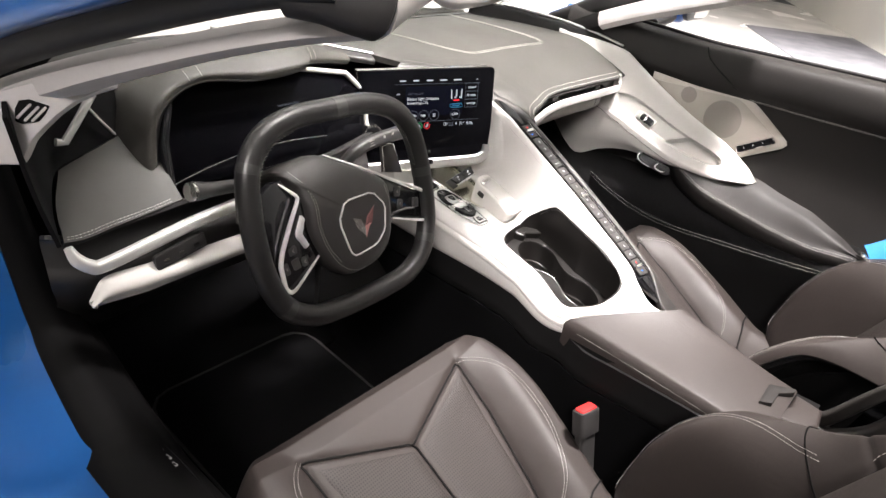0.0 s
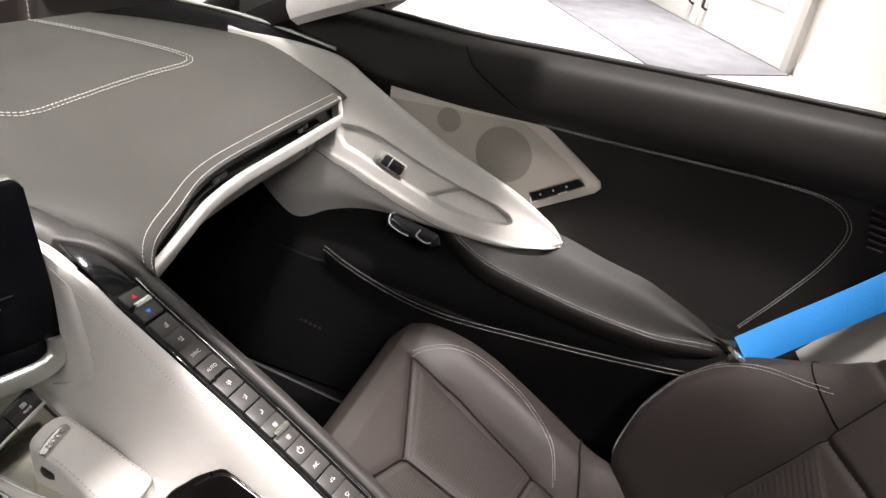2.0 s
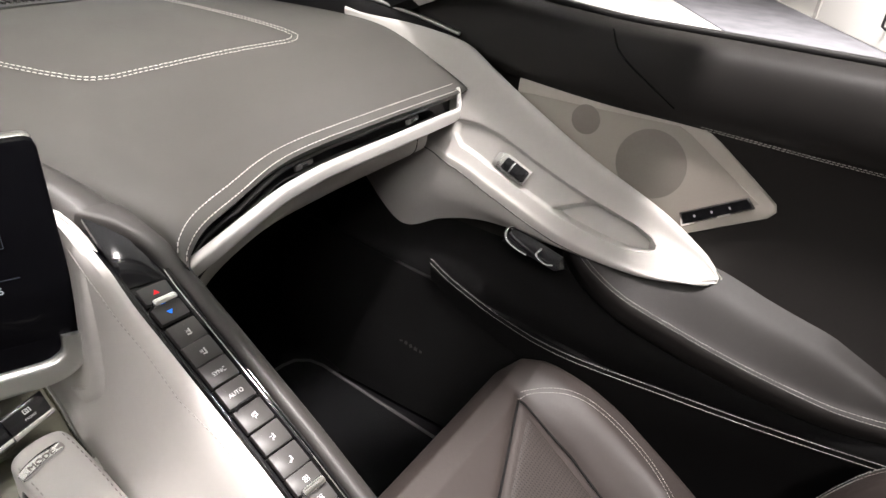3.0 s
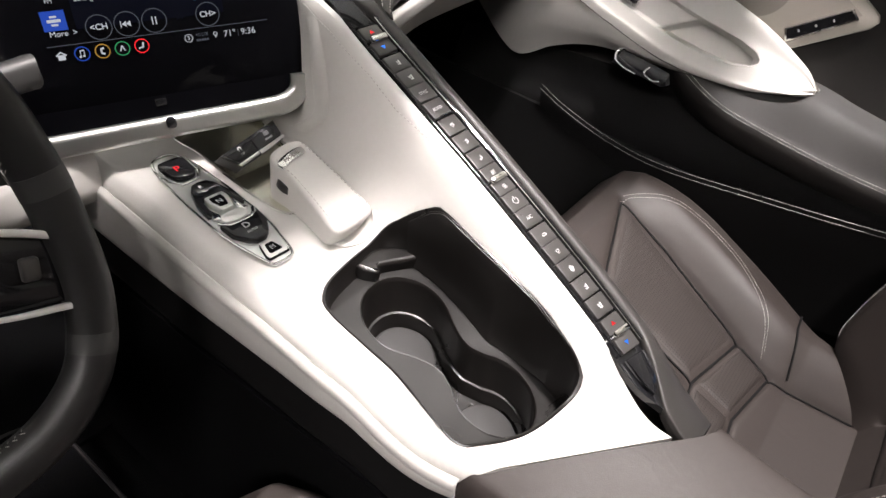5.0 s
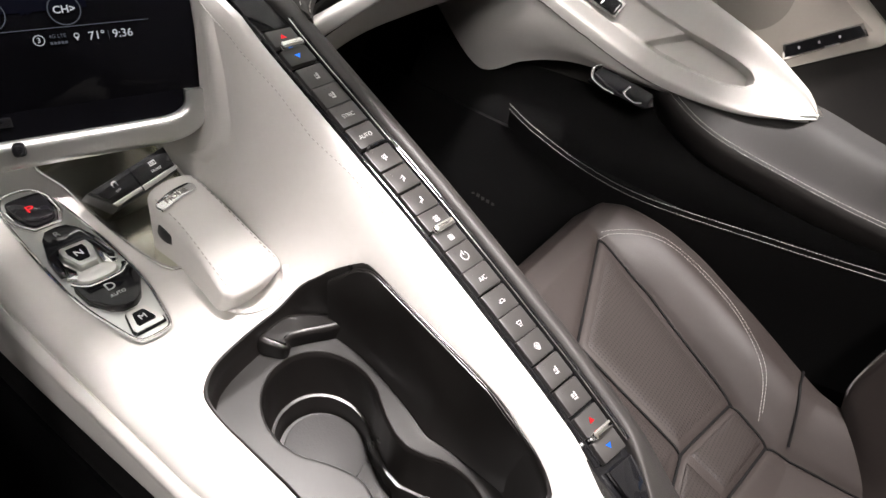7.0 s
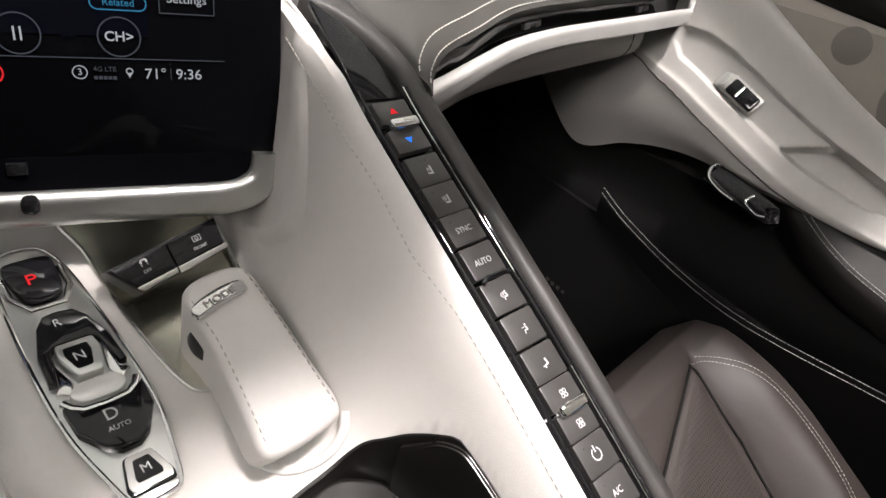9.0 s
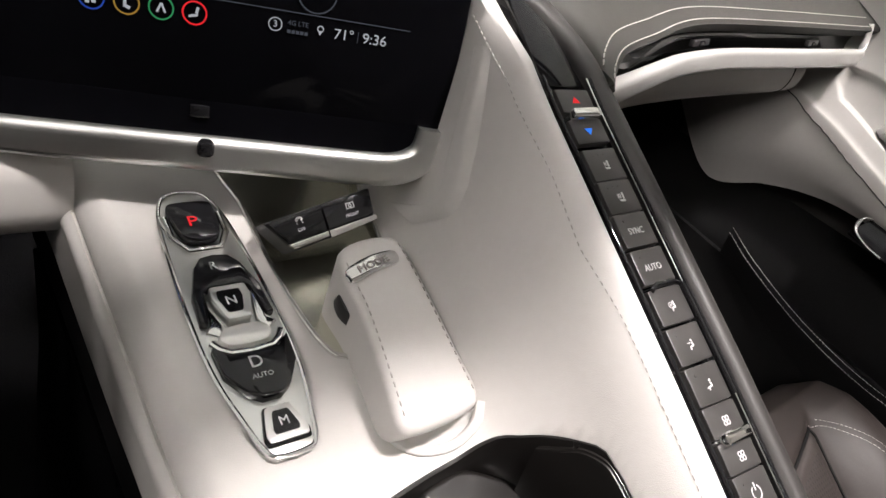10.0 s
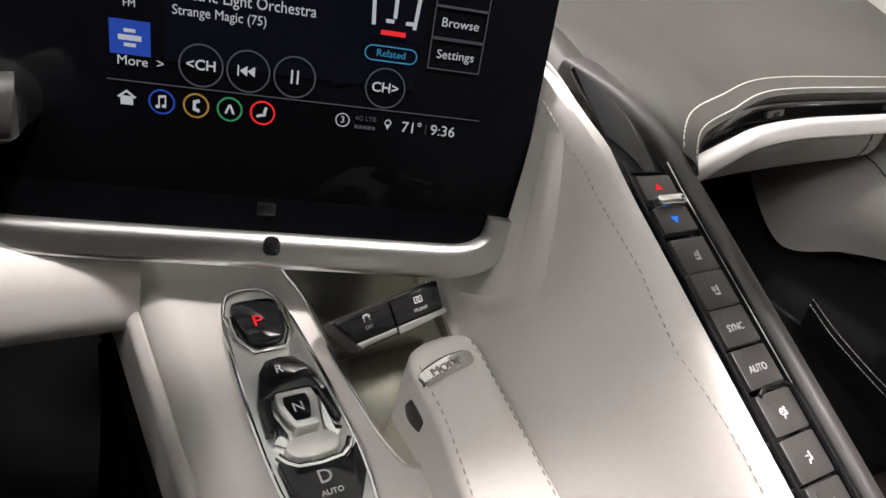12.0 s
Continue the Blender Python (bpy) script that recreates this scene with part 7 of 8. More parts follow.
rim_in = np.clip(rim_in, 0, 1)
rim_in = rim_in * rim_in * (3 - 2 * rim_in)
sgn = -1 if gn[150, 110, 0] > 0 else 1
ystep = 0.975 - (vv - 0.376) / 0.124 * 0.049
drop = np.clip((ystep - yy) / 0.007 + 0.5, 0, 1)
deep = 0.0065 + (0.0175 + 0.006 * np.clip((0.95 - yy) / 0.1, 0, 1)) * drop * drop * (3 - 2 * drop)
GP = GP - (sgn * rim_in * deep)[..., None] * gn
part("handle_body", sheet(GP if sgn > 0 else GP[::-1], 0.005), M_TRIM, grab, "pale grey sculpted body")
shut = np.array([GP[i, int(lin(GP[i, 44, 1], [0.90, 0.991, 1.088, 1.169], [0.12, 0.168, 0.20, 0.228]) * 219)] for i in range(48, 268, 4)])
part("handle_seam", sweep(shut + (-0.0004, 0, 0.0004), round_prof(0.0014, 0.0014, 0.0006, 3)), M_SOFT, grab, "fine shut line")
gs_ = basis((0.6690, 1.0375, 0.6425), (0.12, -1, -0.45), (-0.88, -0.12, 0.55))
pl = part("window_switch", slab([(-0.030, -0.012), (-0.022, -0.014), (0.026, -0.013), (0.026, 0.011), (-0.026, 0.013), (-0.030, 0.006)], 0.0035, gs_, 0.001), M_CHROME, grab, "satin switch plate")
part("rocker", slab(rect(0.038, 0.018, 0.003, 0.004, -0.001), 0.006, gs_ @ pose(0, 0, 0.002), 0.002), M_GLOSS, pl, "black window rocker")
part("rocker_tip", slab(rect(0.003, 0.016, 0.001, 0.0, -0.001), 0.008, gs_ @ pose(0, 0, 0.002), 0.001), M_BRIGHT, pl)
# seat and door switches under the handle
dsw = thing("door_switch", (0.66, 1.0, 0.55), "black door switches edged in chrome under the pale handle", "switch")
dm = basis((0.650, 0.982, 0.545), (0.10, -1, -0.30), (-0.80, 0.05, 0.6))
part("switch_bed", slab([(-0.045, -0.014), (0.045, -0.012), (0.056, -0.002), (0.045, 0.012), (-0.040, 0.014)], 0.008, dm @ pose(0, 0, -0.006), 0.002), M_GLOSS, dsw)
part("switch_edge", sweep(crom([tuple(dm @ Vector(q)) for q in ((-0.038, 0.014, 0.003), (-0.046, 0.006, 0.004), (-0.040, -0.008, 0.004), (-0.020, -0.013, 0.003), (0.0, -0.013, 0.003))], 24), round_prof(0.005, 0.004, 0.0018, 4)), M_BRIGHT, dsw, "chrome lever edge")
part("switch_edge", sweep(crom([tuple(dm @ Vector(q)) for q in ((0.014, 0.006, 0.004), (0.012, -0.006, 0.004), (0.030, -0.010, 0.004), (0.040, -0.006, 0.004))], 20), round_prof(0.004, 0.003, 0.0014, 4)), M_BRIGHT, dsw)
# dash end trim that joins the handle to the pillar
end = [[(0.712, 1.16, 0.790), (0.702, 1.162, 0.795), (0.692, 1.165, 0.784), (0.688, 1.17, 0.757)], [(0.699, 1.24, 0.806), (0.690, 1.243, 0.811), (0.681, 1.245, 0.802), (0.676, 1.25, 0.78)],
       [(0.684, 1.33, 0.818), (0.674, 1.332, 0.823), (0.664, 1.335, 0.814), (0.659, 1.34, 0.79)], [(0.662, 1.44, 0.824), (0.652, 1.445, 0.829), (0.642, 1.45, 0.820), (0.637, 1.455, 0.79)], [(0.618, 1.58, 0.828), (0.607, 1.585, 0.833), (0.597, 1.59, 0.824), (0.592, 1.595, 0.79)]]
part("dash_end_strip", sheet(surf(end, 40, 14), 0.005), M_DEEP, grab, "black strip along the end of the dash")
part("dash_end_line", sweep(surf(end, 40, 14)[:, 5] + (0, 0, 0.001), round_prof(0.009, 0.005, 0.0022, 4)), M_SATIN, grab, "satin bead")


# ---- car body round the cabin ----
lone("floor", slab([(-0.70, -0.03), (0.72, -0.03), (0.72, 1.55), (-0.70, 1.55)], 0.02, pose(0, 0, 0.145)), M_CARPET, "black carpeted cabin floor", "floor", (0, 0.8, 0.145), "structure")
lone("toe_board", sheet(surf([[(-0.72, 1.30, 0.165), (0.0, 1.30, 0.165), (0.74, 1.30, 0.165)], [(-0.72, 1.45, 0.22), (0.0, 1.45, 0.22), (0.74, 1.45, 0.22)], [(-0.72, 1.58, 0.42), (0, 1.58, 0.42), (0.74, 1.58, 0.42)], [(-0.72, 1.60, 0.76), (0, 1.60, 0.76), (0.74, 1.60, 0.76)]], 20, 8), 0.01),
           M_CARPET, "black carpeted front bulkhead", "bulkhead", (0, 1.4, 0.16), "structure")
lone("rear_bulkhead", slab([(-0.74, 0.165), (0.76, 0.165), (0.76, 0.92), (-0.74, 0.92)], 0.04, basis((0, -0.02, 0), (1, 0, 0), (0, 1, 0.15))), M_BLACK, "black trimmed wall behind the seats", "bulkhead", (0, 0, 0.16), "structure")
matt = thing("floor_mat", (0.45, 1.12, 0.17), "black carpet floor mat with a pale embroidered mark", "floor mat")
part("mat", slab(rect(0.36, 0.42, 0.05), 0.012, pose(0.42, 1.16, 0.168, 6, 0, 0), 0.004), M_CARPET, matt)
part("mat_edge", band(rect(0.35, 0.41, 0.05), 0.008, 0.012, pose(0.42, 1.16, 0.176, 6, 0, 0)), M_RUBBER, matt, "bound edge")
dmat = thing("floor_mat", (-0.37, 1.12, 0.17), "black carpet floor mat with a bound edge", "floor mat")
part("mat", slab(rect(0.38, 0.44, 0.05), 0.012, pose(-0.36, 1.14, 0.168, 6, 0, 0), 0.004), M_CARPET, dmat)
part("mat_edge", band(rect(0.37, 0.43, 0.05), 0.006, 0.008, pose(-0.36, 1.14, 0.178, 6, 0, 0)), M_PLASTIC, dmat, "grey bound edge")
kick = thing("kick_panel", (0.66, 1.18, 0.2), "black kick panel with a small pale mark beside the footwell", "trim panel")
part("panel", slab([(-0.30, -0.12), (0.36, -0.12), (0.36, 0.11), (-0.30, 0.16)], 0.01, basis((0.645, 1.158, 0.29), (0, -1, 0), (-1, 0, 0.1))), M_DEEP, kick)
bars(basis((0.633, 1.158, 0.296), (0, -1, -0.1), (-1, 0, 0.1)), [(-0.018, 0, 0.006, 0.003, 20), (-0.008, 0.001, 0.006, 0.006, 0), (0.002, 0, 0.006, 0.006, 30), (0.012, 0, 0.006, 0.006, 0), (0.022, 0, 0.005, 0.005, 0)], M_SOFT, kick, "mark")

body = thing("sports_car", (-0.85, 1.1, 0.1), "bright blue painted sports car at its open driver door", "car")
DJ = [[(-0.95, 1.70, 0.86), (-0.88, 1.50, 0.86), (-0.80, 1.35, 0.84), (-0.758, 1.30, 0.80)], [(-0.95, 1.66, 0.70), (-0.89, 1.45, 0.69), (-0.80, 1.30, 0.67), (-0.752, 1.25, 0.656)], [(-0.95, 1.58, 0.56), (-0.89, 1.38, 0.54), (-0.80, 1.24, 0.53), (-0.750, 1.195, 0.537)],
      [(-0.96, 1.38, 0.45), (-0.89, 1.22, 0.43), (-0.80, 1.10, 0.43), (-0.750, 1.07, 0.46)], [(-0.97, 1.05, 0.37), (-0.89, 1.0, 0.36), (-0.81, 0.97, 0.385), (-0.750, 0.955, 0.43)], [(-0.98, 0.30, 0.34), (-0.90, 0.30, 0.34), (-0.82, 0.30, 0.37), (-0.755, 0.30, 0.42)]]
part("door_jamb", sheet(surf(DJ, 60, 24), 0.01), M_BLUE, body, "blue painted door jamb and sill")
sl = [[(-0.772, 1.34, 0.82), (-0.758, 1.305, 0.82), (-0.735, 1.30, 0.82), (-0.71, 1.33, 0.82)], [(-0.766, 1.29, 0.66), (-0.751, 1.252, 0.66), (-0.725, 1.245, 0.665), (-0.70, 1.28, 0.66)], [(-0.764, 1.235, 0.53), (-0.748, 1.198, 0.545), (-0.718, 1.19, 0.55), (-0.68, 1.22, 0.53)],
      [(-0.764, 1.10, 0.45), (-0.748, 1.072, 0.468), (-0.712, 1.06, 0.470), (-0.665, 1.08, 0.42)], [(-0.766, 0.98, 0.425), (-0.748, 0.957, 0.440), (-0.71, 0.945, 0.440), (-0.660, 0.95, 0.395)], [(-0.77, 0.30, 0.415), (-0.753, 0.30, 0.430), (-0.71, 0.30, 0.432), (-0.660, 0.30, 0.39)]]
part("door_seal", sheet(surf(sl, 60, 16), 0.012), M_DEEP, body, "black rubber door seal")
part("sill_trim", sheet(surf([[(-0.68, 1.23, 0.53), (-0.64, 1.24, 0.44), (-0.61, 1.26, 0.165)], [(-0.67, 1.08, 0.425), (-0.635, 1.08, 0.37), (-0.61, 1.10, 0.165)], [(-0.662, 0.95, 0.398), (-0.63, 0.94, 0.34), (-0.61, 0.94, 0.165)], [(-0.662, 0.30, 0.392), (-0.63, 0.30, 0.34), (-0.61, 0.30, 0.165)]], 40, 12), 0.008), M_DEEP, body, "black plastic sill trim")
for i, mark in enumerate(([dot(0, 0.002, 0.0022), [(-0.003, -0.004), (0.003, -0.004), (0.001, 0.0)]], [rect(0.011, 0.008, 0.002)], [rect(0.009, 0.007, 0.0015)])):
    sm = basis((-0.679, 1.032 - 0.0165 * i, 0.4155), (0.25, -1, 0), (0.55, 0, 1))
    sheet_ = part("sill_mark", join(*[slab(o, 0.0008, sm) for o in mark]), M_WHITE, body, "pale warning mark")
    if i:
        part("mark_print", slab(rect(0.005, 0.0035, 0.001), 0.0005, sm @ pose(0.0005, -0.0005, 0.0008)), M_DEEP, sheet_)
part("side_wall", sheet(surf([[(-0.73, 1.62, 0.80), (-0.73, 1.40, 0.72), (-0.73, 1.30, 0.62)], [(-0.715, 1.62, 0.50), (-0.71, 1.42, 0.45), (-0.70, 1.32, 0.40)], [(-0.70, 1.62, 0.17), (-0.69, 1.42, 0.17), (-0.68, 1.30, 0.17)]], 16, 16), 0.008), M_PLASTIC, body, "black footwell side")
part("outer_sill", tall([(-0.99, -0.4), (-0.95, -0.4), (-0.95, 1.9), (-0.99, 1.9)], 0.10, 0.27), M_BLUE, body)
part("door_skin", sheet(surf([[(0.80, 0.15, 0.845), (0.80, 0.8, 0.835), (0.80, 1.40, 0.85)], [(0.86, 0.15, 0.72), (0.87, 0.8, 0.70), (0.87, 1.40, 0.72)], [(0.90, 0.15, 0.45), (0.91, 0.8, 0.45), (0.91, 1.40, 0.45)], [(0.88, 0.15, 0.15), (0.88, 0.8, 0.15), (0.88, 1.40, 0.15)]], 20, 20), 0.01), M_BLUE, body, "blue outer door skin")
part("front_hood", sheet(surf([[(-0.88, 1.74, 0.86), (-0.4, 1.74, 0.83), (0, 1.74, 0.82), (0.4, 1.74, 0.83), (0.88, 1.70, 0.86)], [(-0.93, 2.1, 0.84), (-0.4, 2.1, 0.76), (0, 2.1, 0.75), (0.4, 2.1, 0.76), (0.93, 2.1, 0.84)], [(-0.90, 2.7, 0.66), (-0.4, 2.75, 0.60), (0, 2.8, 0.58), (0.4, 2.75, 0.60), (0.90, 2.7, 0.66)]], 30, 40), 0.01), M_BLUE, body, "blue painted front lid")
part("pillar_trim", sheet(surf([[(0.74, 0.46, 0.50), (0.70, 0.40, 0.50), (0.66, 0.30, 0.50)], [(0.75, 0.40, 0.62), (0.72, 0.32, 0.62), (0.68, 0.20, 0.62)], [(0.76, 0.33, 0.76), (0.735, 0.22, 0.76), (0.70, 0.08, 0.76)], [(0.77, 0.28, 0.90), (0.74, 0.15, 0.90), (0.70, 0.0, 0.90)]], 24, 16), 0.008), M_TRIM, body, "pale grey rear pillar trim")

# ---- windshield frame ----
frame_ = thing("windshield_surround", (0, 1.0, 0.9), "pale trimmed windshield surround with black seals and blue paint", "windshield surround")
for s in (-1, 1):
    P0 = [(s * 0.735, 1.44, 0.752), (s * 0.722, 1.36, 0.792), (s * 0.703, 1.26, 0.845), (s * 0.677, 1.13, 0.902), (s * 0.652, 0.98, 0.958), (s * 0.626, 0.86, 1.000), (s * 0.600, 0.785, 1.020)]
    path = crom(P0, 50)
    trim = [(0.010, -0.034), (0.024, -0.026), (0.026, -0.004), (0.006, 0.012), (-0.016, 0.010), (-0.026, -0.006), (-0.026, -0.024), (-0.014, -0.036)]
    sc = np.interp(np.linspace(0, 1, 50), [0, 0.12, 0.3, 0.7, 1], [2.3, 1.9, 1.0, 0.55, 0.45] if s < 0 else [0.9, 0.95, 1.0, 0.95, 0.75])
    foot = 0 if s < 0 else 18
    part("pillar_cover", sweep(path[foot:], [(-s * a, b) for a, b in trim], up=(0, 0.4, 1), scale=sc[foot:]), M_HEADER, frame_, "pale grey pillar trim")
    if foot:
        part("pillar_foot", sweep(path[:foot + 1], [(-s * a, b) for a, b in trim], up=(0, 0.4, 1), scale=sc[:foot + 1] * 1.02), M_DEEP, frame_, "black foot of the pillar")
    part("pillar_seal", sweep(path + np.array((s * 0.030, 0.0, 0.036)), round_prof(0.050, 0.046, 0.018, 5), up=(0, 0.4, 1)), M_RUBBER, frame_, "black pillar seal")
    part("pillar_paint", sweep(path + np.array((s * 0.066, 0.004, 0.050)), round_prof(0.034, 0.030, 0.010, 5), up=(0, 0.4, 1)), M_BLUE, frame_, "blue painted pillar")
    sock = part("roof_latch", sweep(crom([tuple(path[-6] + (s * 0.026, 0, 0.030)), tuple(path[-3] + (s * 0.020, 0, 0.024)), tuple(path[-1] + (s * 0.008, -0.006, 0.014)), tuple(path[-1] + (-s * 0.006, -0.014, 0.010))], 20), round_prof(0.052, 0.050, 0.0245, 6), up=(0, 0.4, 1), scale=np.interp(np.linspace(0, 1, 20), [0, 0.5, 0.9, 1], [1.0, 1.08, 1.05, 0.9])), M_RUBBER, frame_, "black roof latch socket")
    part("latch_hole", slab(rect(0.022, 0.016, 0.006), 0.004, basis(tuple(path[-1] + (-s * 0.006, -0.0145, 0.010)), (0.6, -s * 0.8, 0), (-s * 0.86, -0.5, -0.1)), 0.001), M_GLOSS, sock)
    if s > 0:
        continue
    vb = basis((-0.716, 1.165, 0.835), (0.70, -0.62, 0), (-0.62, -0.70, 0.35))
    part("pillar_base", slab([(-0.054, -0.0505), (-0.0175, -0.0480), (-0.0125, -0.040), (-0.004, -0.020), (0.0063, -0.007), (0.021, 0.009), (0.0382, 0.0235), (0.058, 0.035), (0.0789, 0.0434), (0.0847, 0.059), (0.0328, 0.0546), (-0.0351, 0.0308), (-0.060, 0.0055)], 0.016, vb @ pose(0, 0, -0.016), 0.003), M_HEADER, frame_, "pale grey pillar base")
    part("demister", slab([(-0.0205, -0.001), (-0.0205, 0.012), (-0.0165, 0.0215), (-0.0062, 0.0236), (0.0141, 0.018), (0.010, 0.009), (0.0036, 0.0007), (-0.0135, -0.0036)], 0.002, vb, 0.0006), M_DEEP, frame_, "black side demister slot")
    for a, b in ((-0.0110, 0.0102), (-0.0031, 0.0081), (0.0043, 0.0081)):
        part("demister_fin", slab(rect(0.0026, 0.022, 0.001), 0.004, vb @ pose(a, b, 0, 0, 0, -41)), M_HEADER, frame_)
HX = np.linspace(-0.60, 0.60, 25)
hy = lambda x: 0.880 - 0.115 * (x / 0.60) ** 2
hz = lambda x: 1.120 - 0.066 * (x / 0.60) ** 2
rows = [[(x, hy(x) + 0.08, hz(x) - 0.020), (x, hy(x) + 0.05, hz(x) + 0.002), (x, hy(x) + 0.010, hz(x) + 0.006), (x, hy(x) - 0.010, hz(x) - 0.008), (x, hy(x) - 0.012, hz(x) - 0.030), (x, hy(x) + 0.002, hz(x) - 0.046), (x, hy(x) + 0.03, hz(x) - 0.052)] for x in HX]
part("header", sheet(surf(rows, 60, 24)[:, ::-1], 0.006), M_VISOR, frame_, "pale header trim")
rows = [[(x, hy(x) + 0.10, hz(x) - 0.020), (x, hy(x) + 0.07, hz(x) + 0.008), (x, hy(x) + 0.03, hz(x) + 0.014), (x, hy(x) + 0.004, hz(x) + 0.011), (x, hy(x) + 0.000, hz(x) + 0.002)] for x in HX]
part("header_seal", sheet(surf(rows, 60, 16)[:, ::-1], 0.006), M_RUBBER, frame_, "dark roof seal on the header")
for s in (-1, 1):
    hk = part("striker_recess", slab(rect(0.075, 0.026, 0.006), 0.004, basis((s * 0.43, hy(0.43) - 0.011, hz(0.43) - 0.004), (1, s * 0.2, 0), (0, -1, 0.25)), 0.001), M_GLOSS, frame_, "black latch recess")
    part("striker", sweep(crom([(s * 0.46, hy(0.46) - 0.016, hz(0.46) - 0.010), (s * 0.445, hy(0.44) - 0.020, hz(0.44) + 0.002), (s * 0.41, hy(0.41) - 0.018, hz(0.41) + 0.004)], 16), disc(0.004, 10)), M_BRIGHT, hk, "bright latch hook")
    vis = thing("sun_visor", (s * 0.3, 0.86, 1.03), "pale vinyl sun visor hanging below the header", "sun visor", "pair of sun visors")
    rr = []
    for t in np.linspace(0, 1, 14):
        x = s * (0.060 + 0.43 * t) if s > 0 else 0.006 - 0.530 * t
        e = math.sqrt(max(0.02, 1 - (2 * t - 1) ** 6))
        y0, z0 = hy(x) + (0.004 if s < 0 else 0.002), hz(x) - 0.044 + (0.034 * max(0, (t - 0.65) / 0.35) ** 1.5 if s < 0 else 0)
        ln = 0.042 if s < 0 else 0.055
        o = np.array(round_prof(ln * e, 0.022 * e, 0.0105 * e * min(1, ln / 0.022), 5))
        d = np.array((0, -0.22, -0.975)) if s < 0 else np.array((0, 0.966, -0.26))
        n_ = np.array((0, -d[2], d[1]))
        rr.append(np.array((x, y0, z0)) + d * ln / 2 + o[:, :1] * d + o[:, 1:] * n_)
    part("visor_body", loft(crom(np.array(rr), 30)), M_VISOR, vis, "pale vinyl body")
    if s < 0:
        part("visor_slot", slab(rect(0.05, 0.004, 0.001), 0.002, basis((s * 0.26, hy(0.26) - 0.004, hz(0.26) - 0.075), (1, 0, 0), (0, -0.9, -0.42))), M_SOFT, vis, "finger slot")
    part("visor_pivot", sweep([(s * 0.045, hy(0.05) + 0.00, hz(0.05) - 0.052), (s * 0.075, hy(0.07) + 0.00, hz(0.07) - 0.052)], disc(0.006, 12)), M_HEADER, vis)
mirror = thing("rear_view_mirror", (0, 0.98, 1.02), "frameless rear view mirror with a black shell", "mirror")
mm_ = basis((-0.005, 0.972, 1.024), (1, -0.04, 0.02), (-0.20, -0.955, -0.06))
part("mirror_shell", slab(rect(0.245, 0.066, 0.030, n=6), 0.020, mm_ @ pose(0, 0, -0.021), 0.006), M_PLASTIC, mirror, "black mirror shell")
part("mirror_glass", slab(rect(0.243, 0.064, 0.029, n=6), 0.001, mm_ @ pose(0, 0, 0.0003)), M_MIRROR, mirror, "mirror glass")
part("stem", sweep([(0.0, 0.99, 1.03), (0.0, 1.02, 1.05), (0.0, 1.04, 1.055)], disc(0.011, 14)), M_PLASTIC, mirror)
wind = lone("windshield", sheet(surf([[(x * 1.05, hy(x) + 0.085, hz(x) - 0.008) for x in (-0.62, -0.3, 0, 0.3, 0.62)], [(x * 1.08, 1.28 - 0.10 * (x / 0.62) ** 2, 0.965 - 0.02 * (x / 0.62) ** 2) for x in (-0.62, -0.3, 0, 0.3, 0.62)], [(x * 1.12, 1.72 - 0.16 * (x / 0.62) ** 2, 0.80) for x in (-0.62, -0.3, 0, 0.3, 0.62)]], 20, 24), 0.005), M_GLASS, "clear raked glass windshield with a curved top", "windshield", (0, 1.3, 0.9))
wind.visible_shadow = False

dmir = thing("door_mirror", (0.93, 1.06, 0.88), "blue door mirror with a black framed glass", "door mirror")
sh = []
for t, w, h in ((0.0, 0.07, 0.04), (0.012, 0.085, 0.055), (0.05, 0.085, 0.055), (0.09, 0.06, 0.035), (0.10, 0.02, 0.012)):
    o = np.array(round_prof(2 * w, 2 * h, h * 0.7, 6))
    sh.append(np.c_[o[:, 0] + 0.955, np.full(len(o), 1.105 + t), o[:, 1] + 0.905])
part("mirror_shell", loft(crom(np.array(sh), 20)), M_BLUE, dmir, "blue painted shell")
part("mirror_bezel", slab(rect(0.150, 0.090, 0.032, n=6), 0.012, basis((0.955, 1.104, 0.905), (1, 0, 0), (0, -1, 0)), 0.003), M_PLASTIC, dmir, "black bezel")
part("mirror_glass", slab(rect(0.136, 0.078, 0.028, n=6), 0.001, basis((0.955, 1.0915, 0.905), (1, 0, 0), (-0.1, -1, 0))), M_MIRROR, dmir, "mirror glass")
part("mirror_arm", sweep([(0.80, 1.15, 0.85), (0.86, 1.14, 0.862), (0.91, 1.14, 0.88)], round_prof(0.05, 0.022, 0.009, 4)), M_PLASTIC, dmir, "black arm")


# ---- showroom ----
lone("ground", slab([(-9, -9), (11, -9), (11, 11), (-9, 11)], 0.05, pose(0, 0, -0.05)), M_FLOOR, "glossy white tiled showroom ground", "ground", (0, 0, 0), "structure")
WD = Vector((0.87, 0.50, 0)).normalized()
W0 = Vector((4.15, -0.66, 0))
WMX = basis(W0, WD, (0, 0, 1))
lone("wall_east", slab([(-6.5, -0.15), (9.0, -0.15), (9.0, 0.0), (-6.5, 0.0)], 3.25, WMX), M_WALL, "white painted showroom wall", "wall", tuple(W0), "structure")
lone("wall_west", slab([(-9, -9), (-8.8, -9), (-8.8, 11), (-9, 11)], 3.25), M_WALL, "white painted showroom wall", "wall", (-9, 0, 0), "structure")
lone("wall_north", slab([(-8.8, 10.8), (11, 10.8), (11, 11), (-8.8, 11)], 3.25), M_WALL, "white painted showroom wall", "wall", (0, 11, 0), "structure")
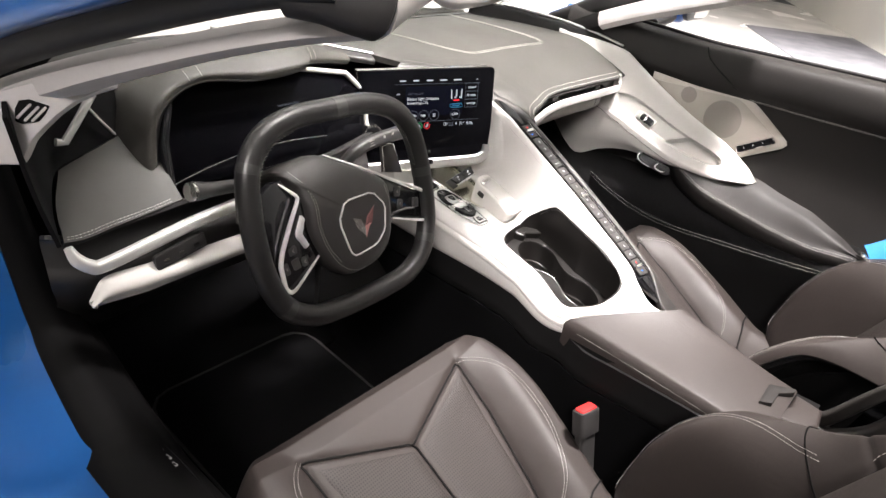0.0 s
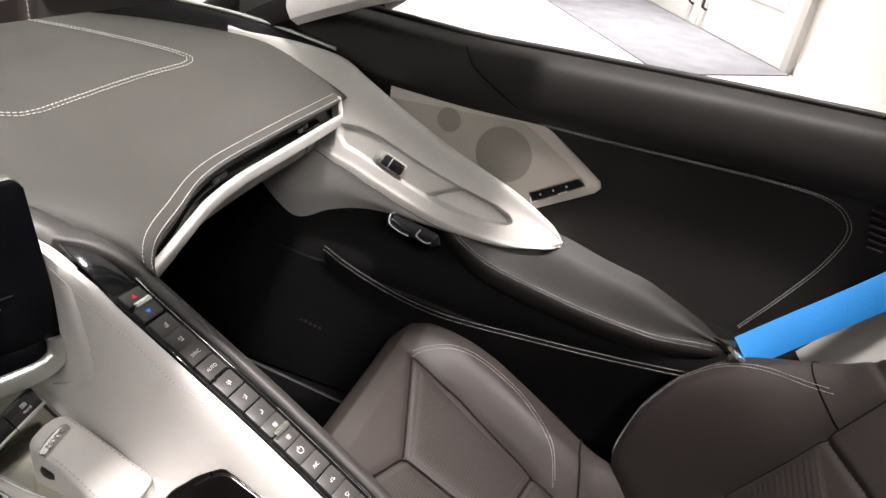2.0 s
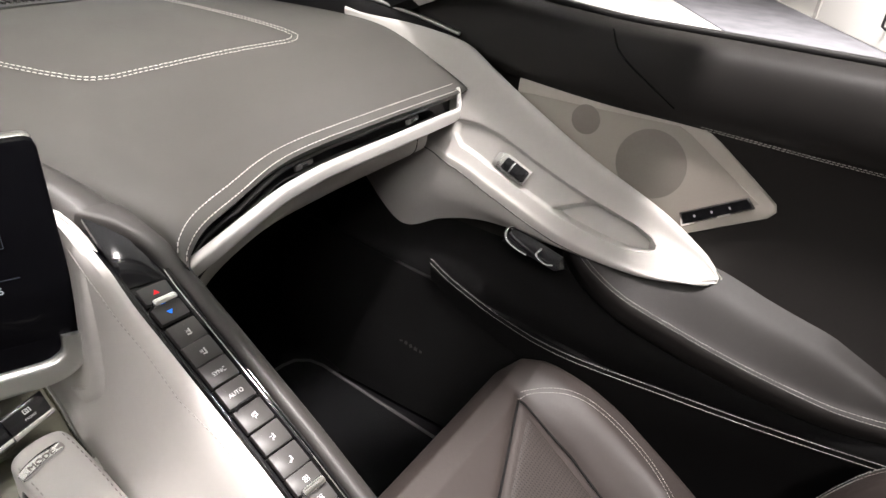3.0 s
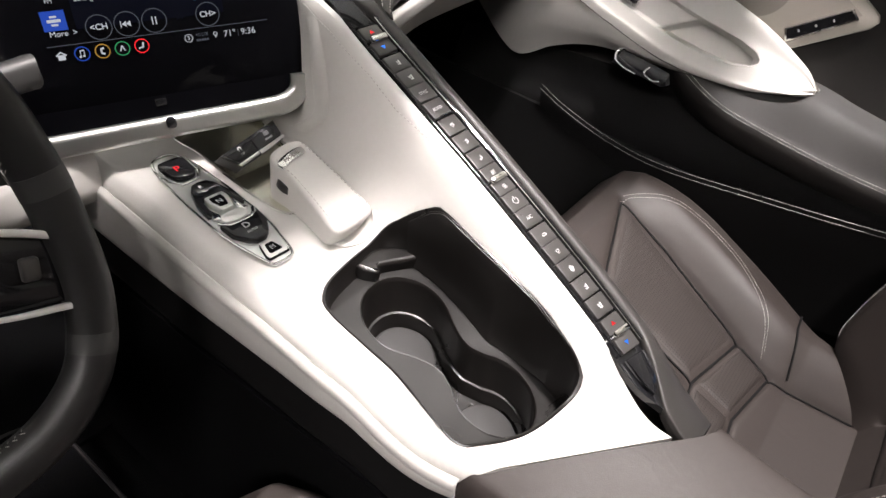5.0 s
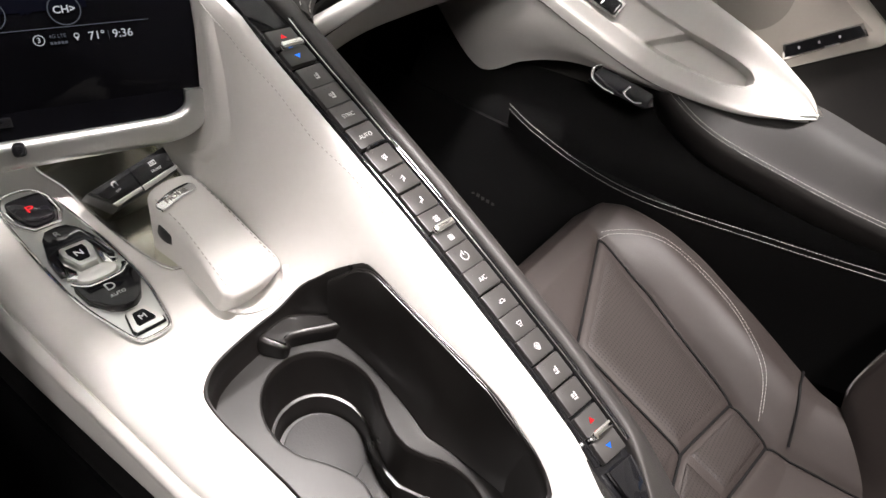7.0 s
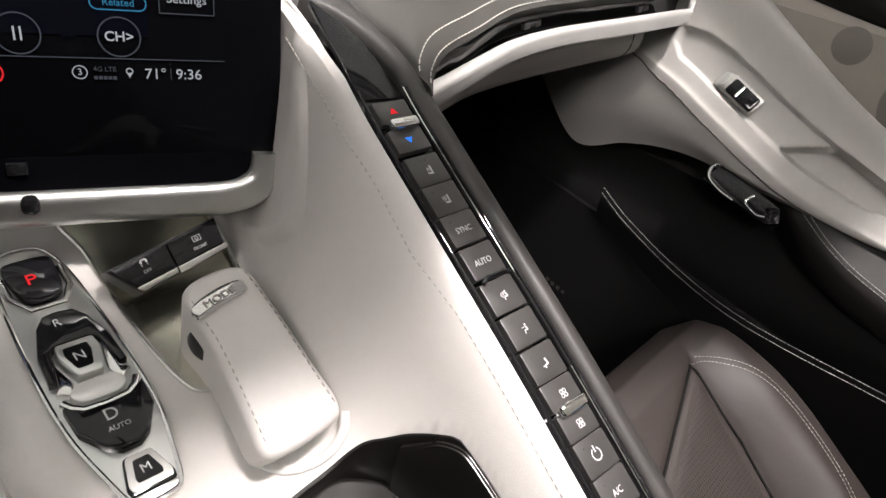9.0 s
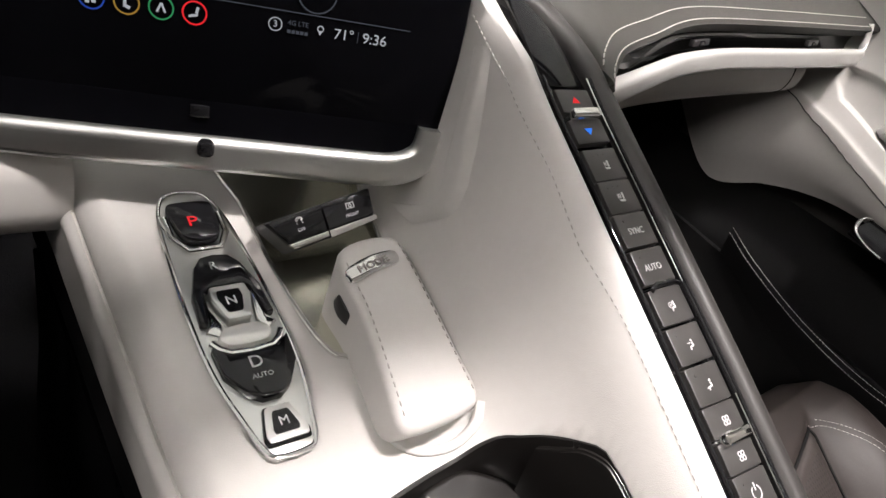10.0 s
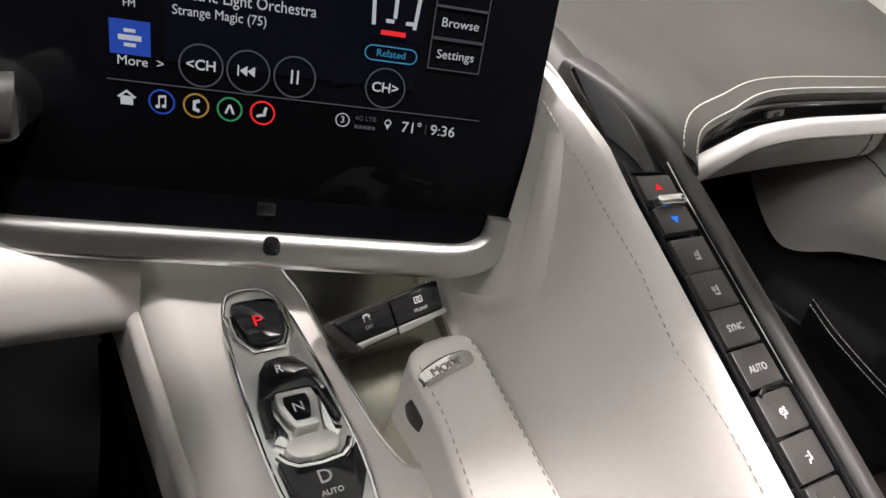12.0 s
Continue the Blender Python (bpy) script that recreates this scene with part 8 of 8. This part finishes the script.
lone("wall_south", slab([(-8.8, -9), (11, -9), (11, -8.8), (-8.8, -8.8)], 3.25), M_WALL, "white painted showroom wall", "wall", (0, -9, 0), "structure")
lone("ceiling", slab([(-9, -9), (11, -9), (11, 11), (-9, 11)], 0.1, pose(0, 0, 3.25)), M_WALL, "white showroom ceiling", "ceiling", (0, 0, 3.25), "structure")
dd = thing("double_door", tuple(WMX @ Vector((2.35, 0.0, 0))), "white double door with black bar pulls in the showroom wall", "door")
for x0, x1, hx in ((1.15, 2.43, 2.33), (2.45, 3.75, 2.56)):
    leaf_ = part("door_leaf", slab([(x0, 0.0), (x1, 0.0), (x1, 0.045), (x0, 0.045)], 2.15, WMX @ pose(0, 0.0, 0.012), 0.003), M_WALL, dd, "white door leaf")
    part("door_pane", slab(rect(x1 - x0 - 0.34, 1.55), 0.006, WMX @ basis(((x0 + x1) / 2, 0.0452, 1.15), (1, 0, 0), (0, 1, 0))), mat("bright_frosted_pane", (0.82, 0.82, 0.80), 0.25, vary=0.03), leaf_, "bright frosted pane")
    part("pull", sweep([tuple(WMX @ Vector((hx, 0.05, 0.16))), tuple(WMX @ Vector((hx, 0.09, 0.18))), tuple(WMX @ Vector((hx, 0.09, 0.36))), tuple(WMX @ Vector((hx, 0.05, 0.38)))], disc(0.012, 10), up=(0.5, 0.5, 0.1)), M_PLASTIC, leaf_, "black bar pull")
for x in (1.13, 3.77):
    part("door_frame", slab([(x - 0.05, 0), (x + 0.02, 0), (x + 0.02, 0.06), (x - 0.05, 0.06)], 2.2, WMX), M_TRIM, dd, "pale door frame")
lone("baseboard", slab([(-6.4, 0.0), (1.05, 0.0), (1.05, 0.014), (-6.4, 0.014)], 0.09, WMX, 0.003), M_WALL, "white baseboard along the wall", "baseboard", tuple(W0), "structure")
mt = thing("entrance_mat", (5.6, 1.0, 0), "grey ribbed entrance mat before the white doors", "mat")
part("mat_body", slab([(4.30, 0.72), (5.02, -0.10), (8.6, 1.96), (7.7, 2.95)], 0.010, None, 0.003), M_MAT, mt, "grey ribbed mat")
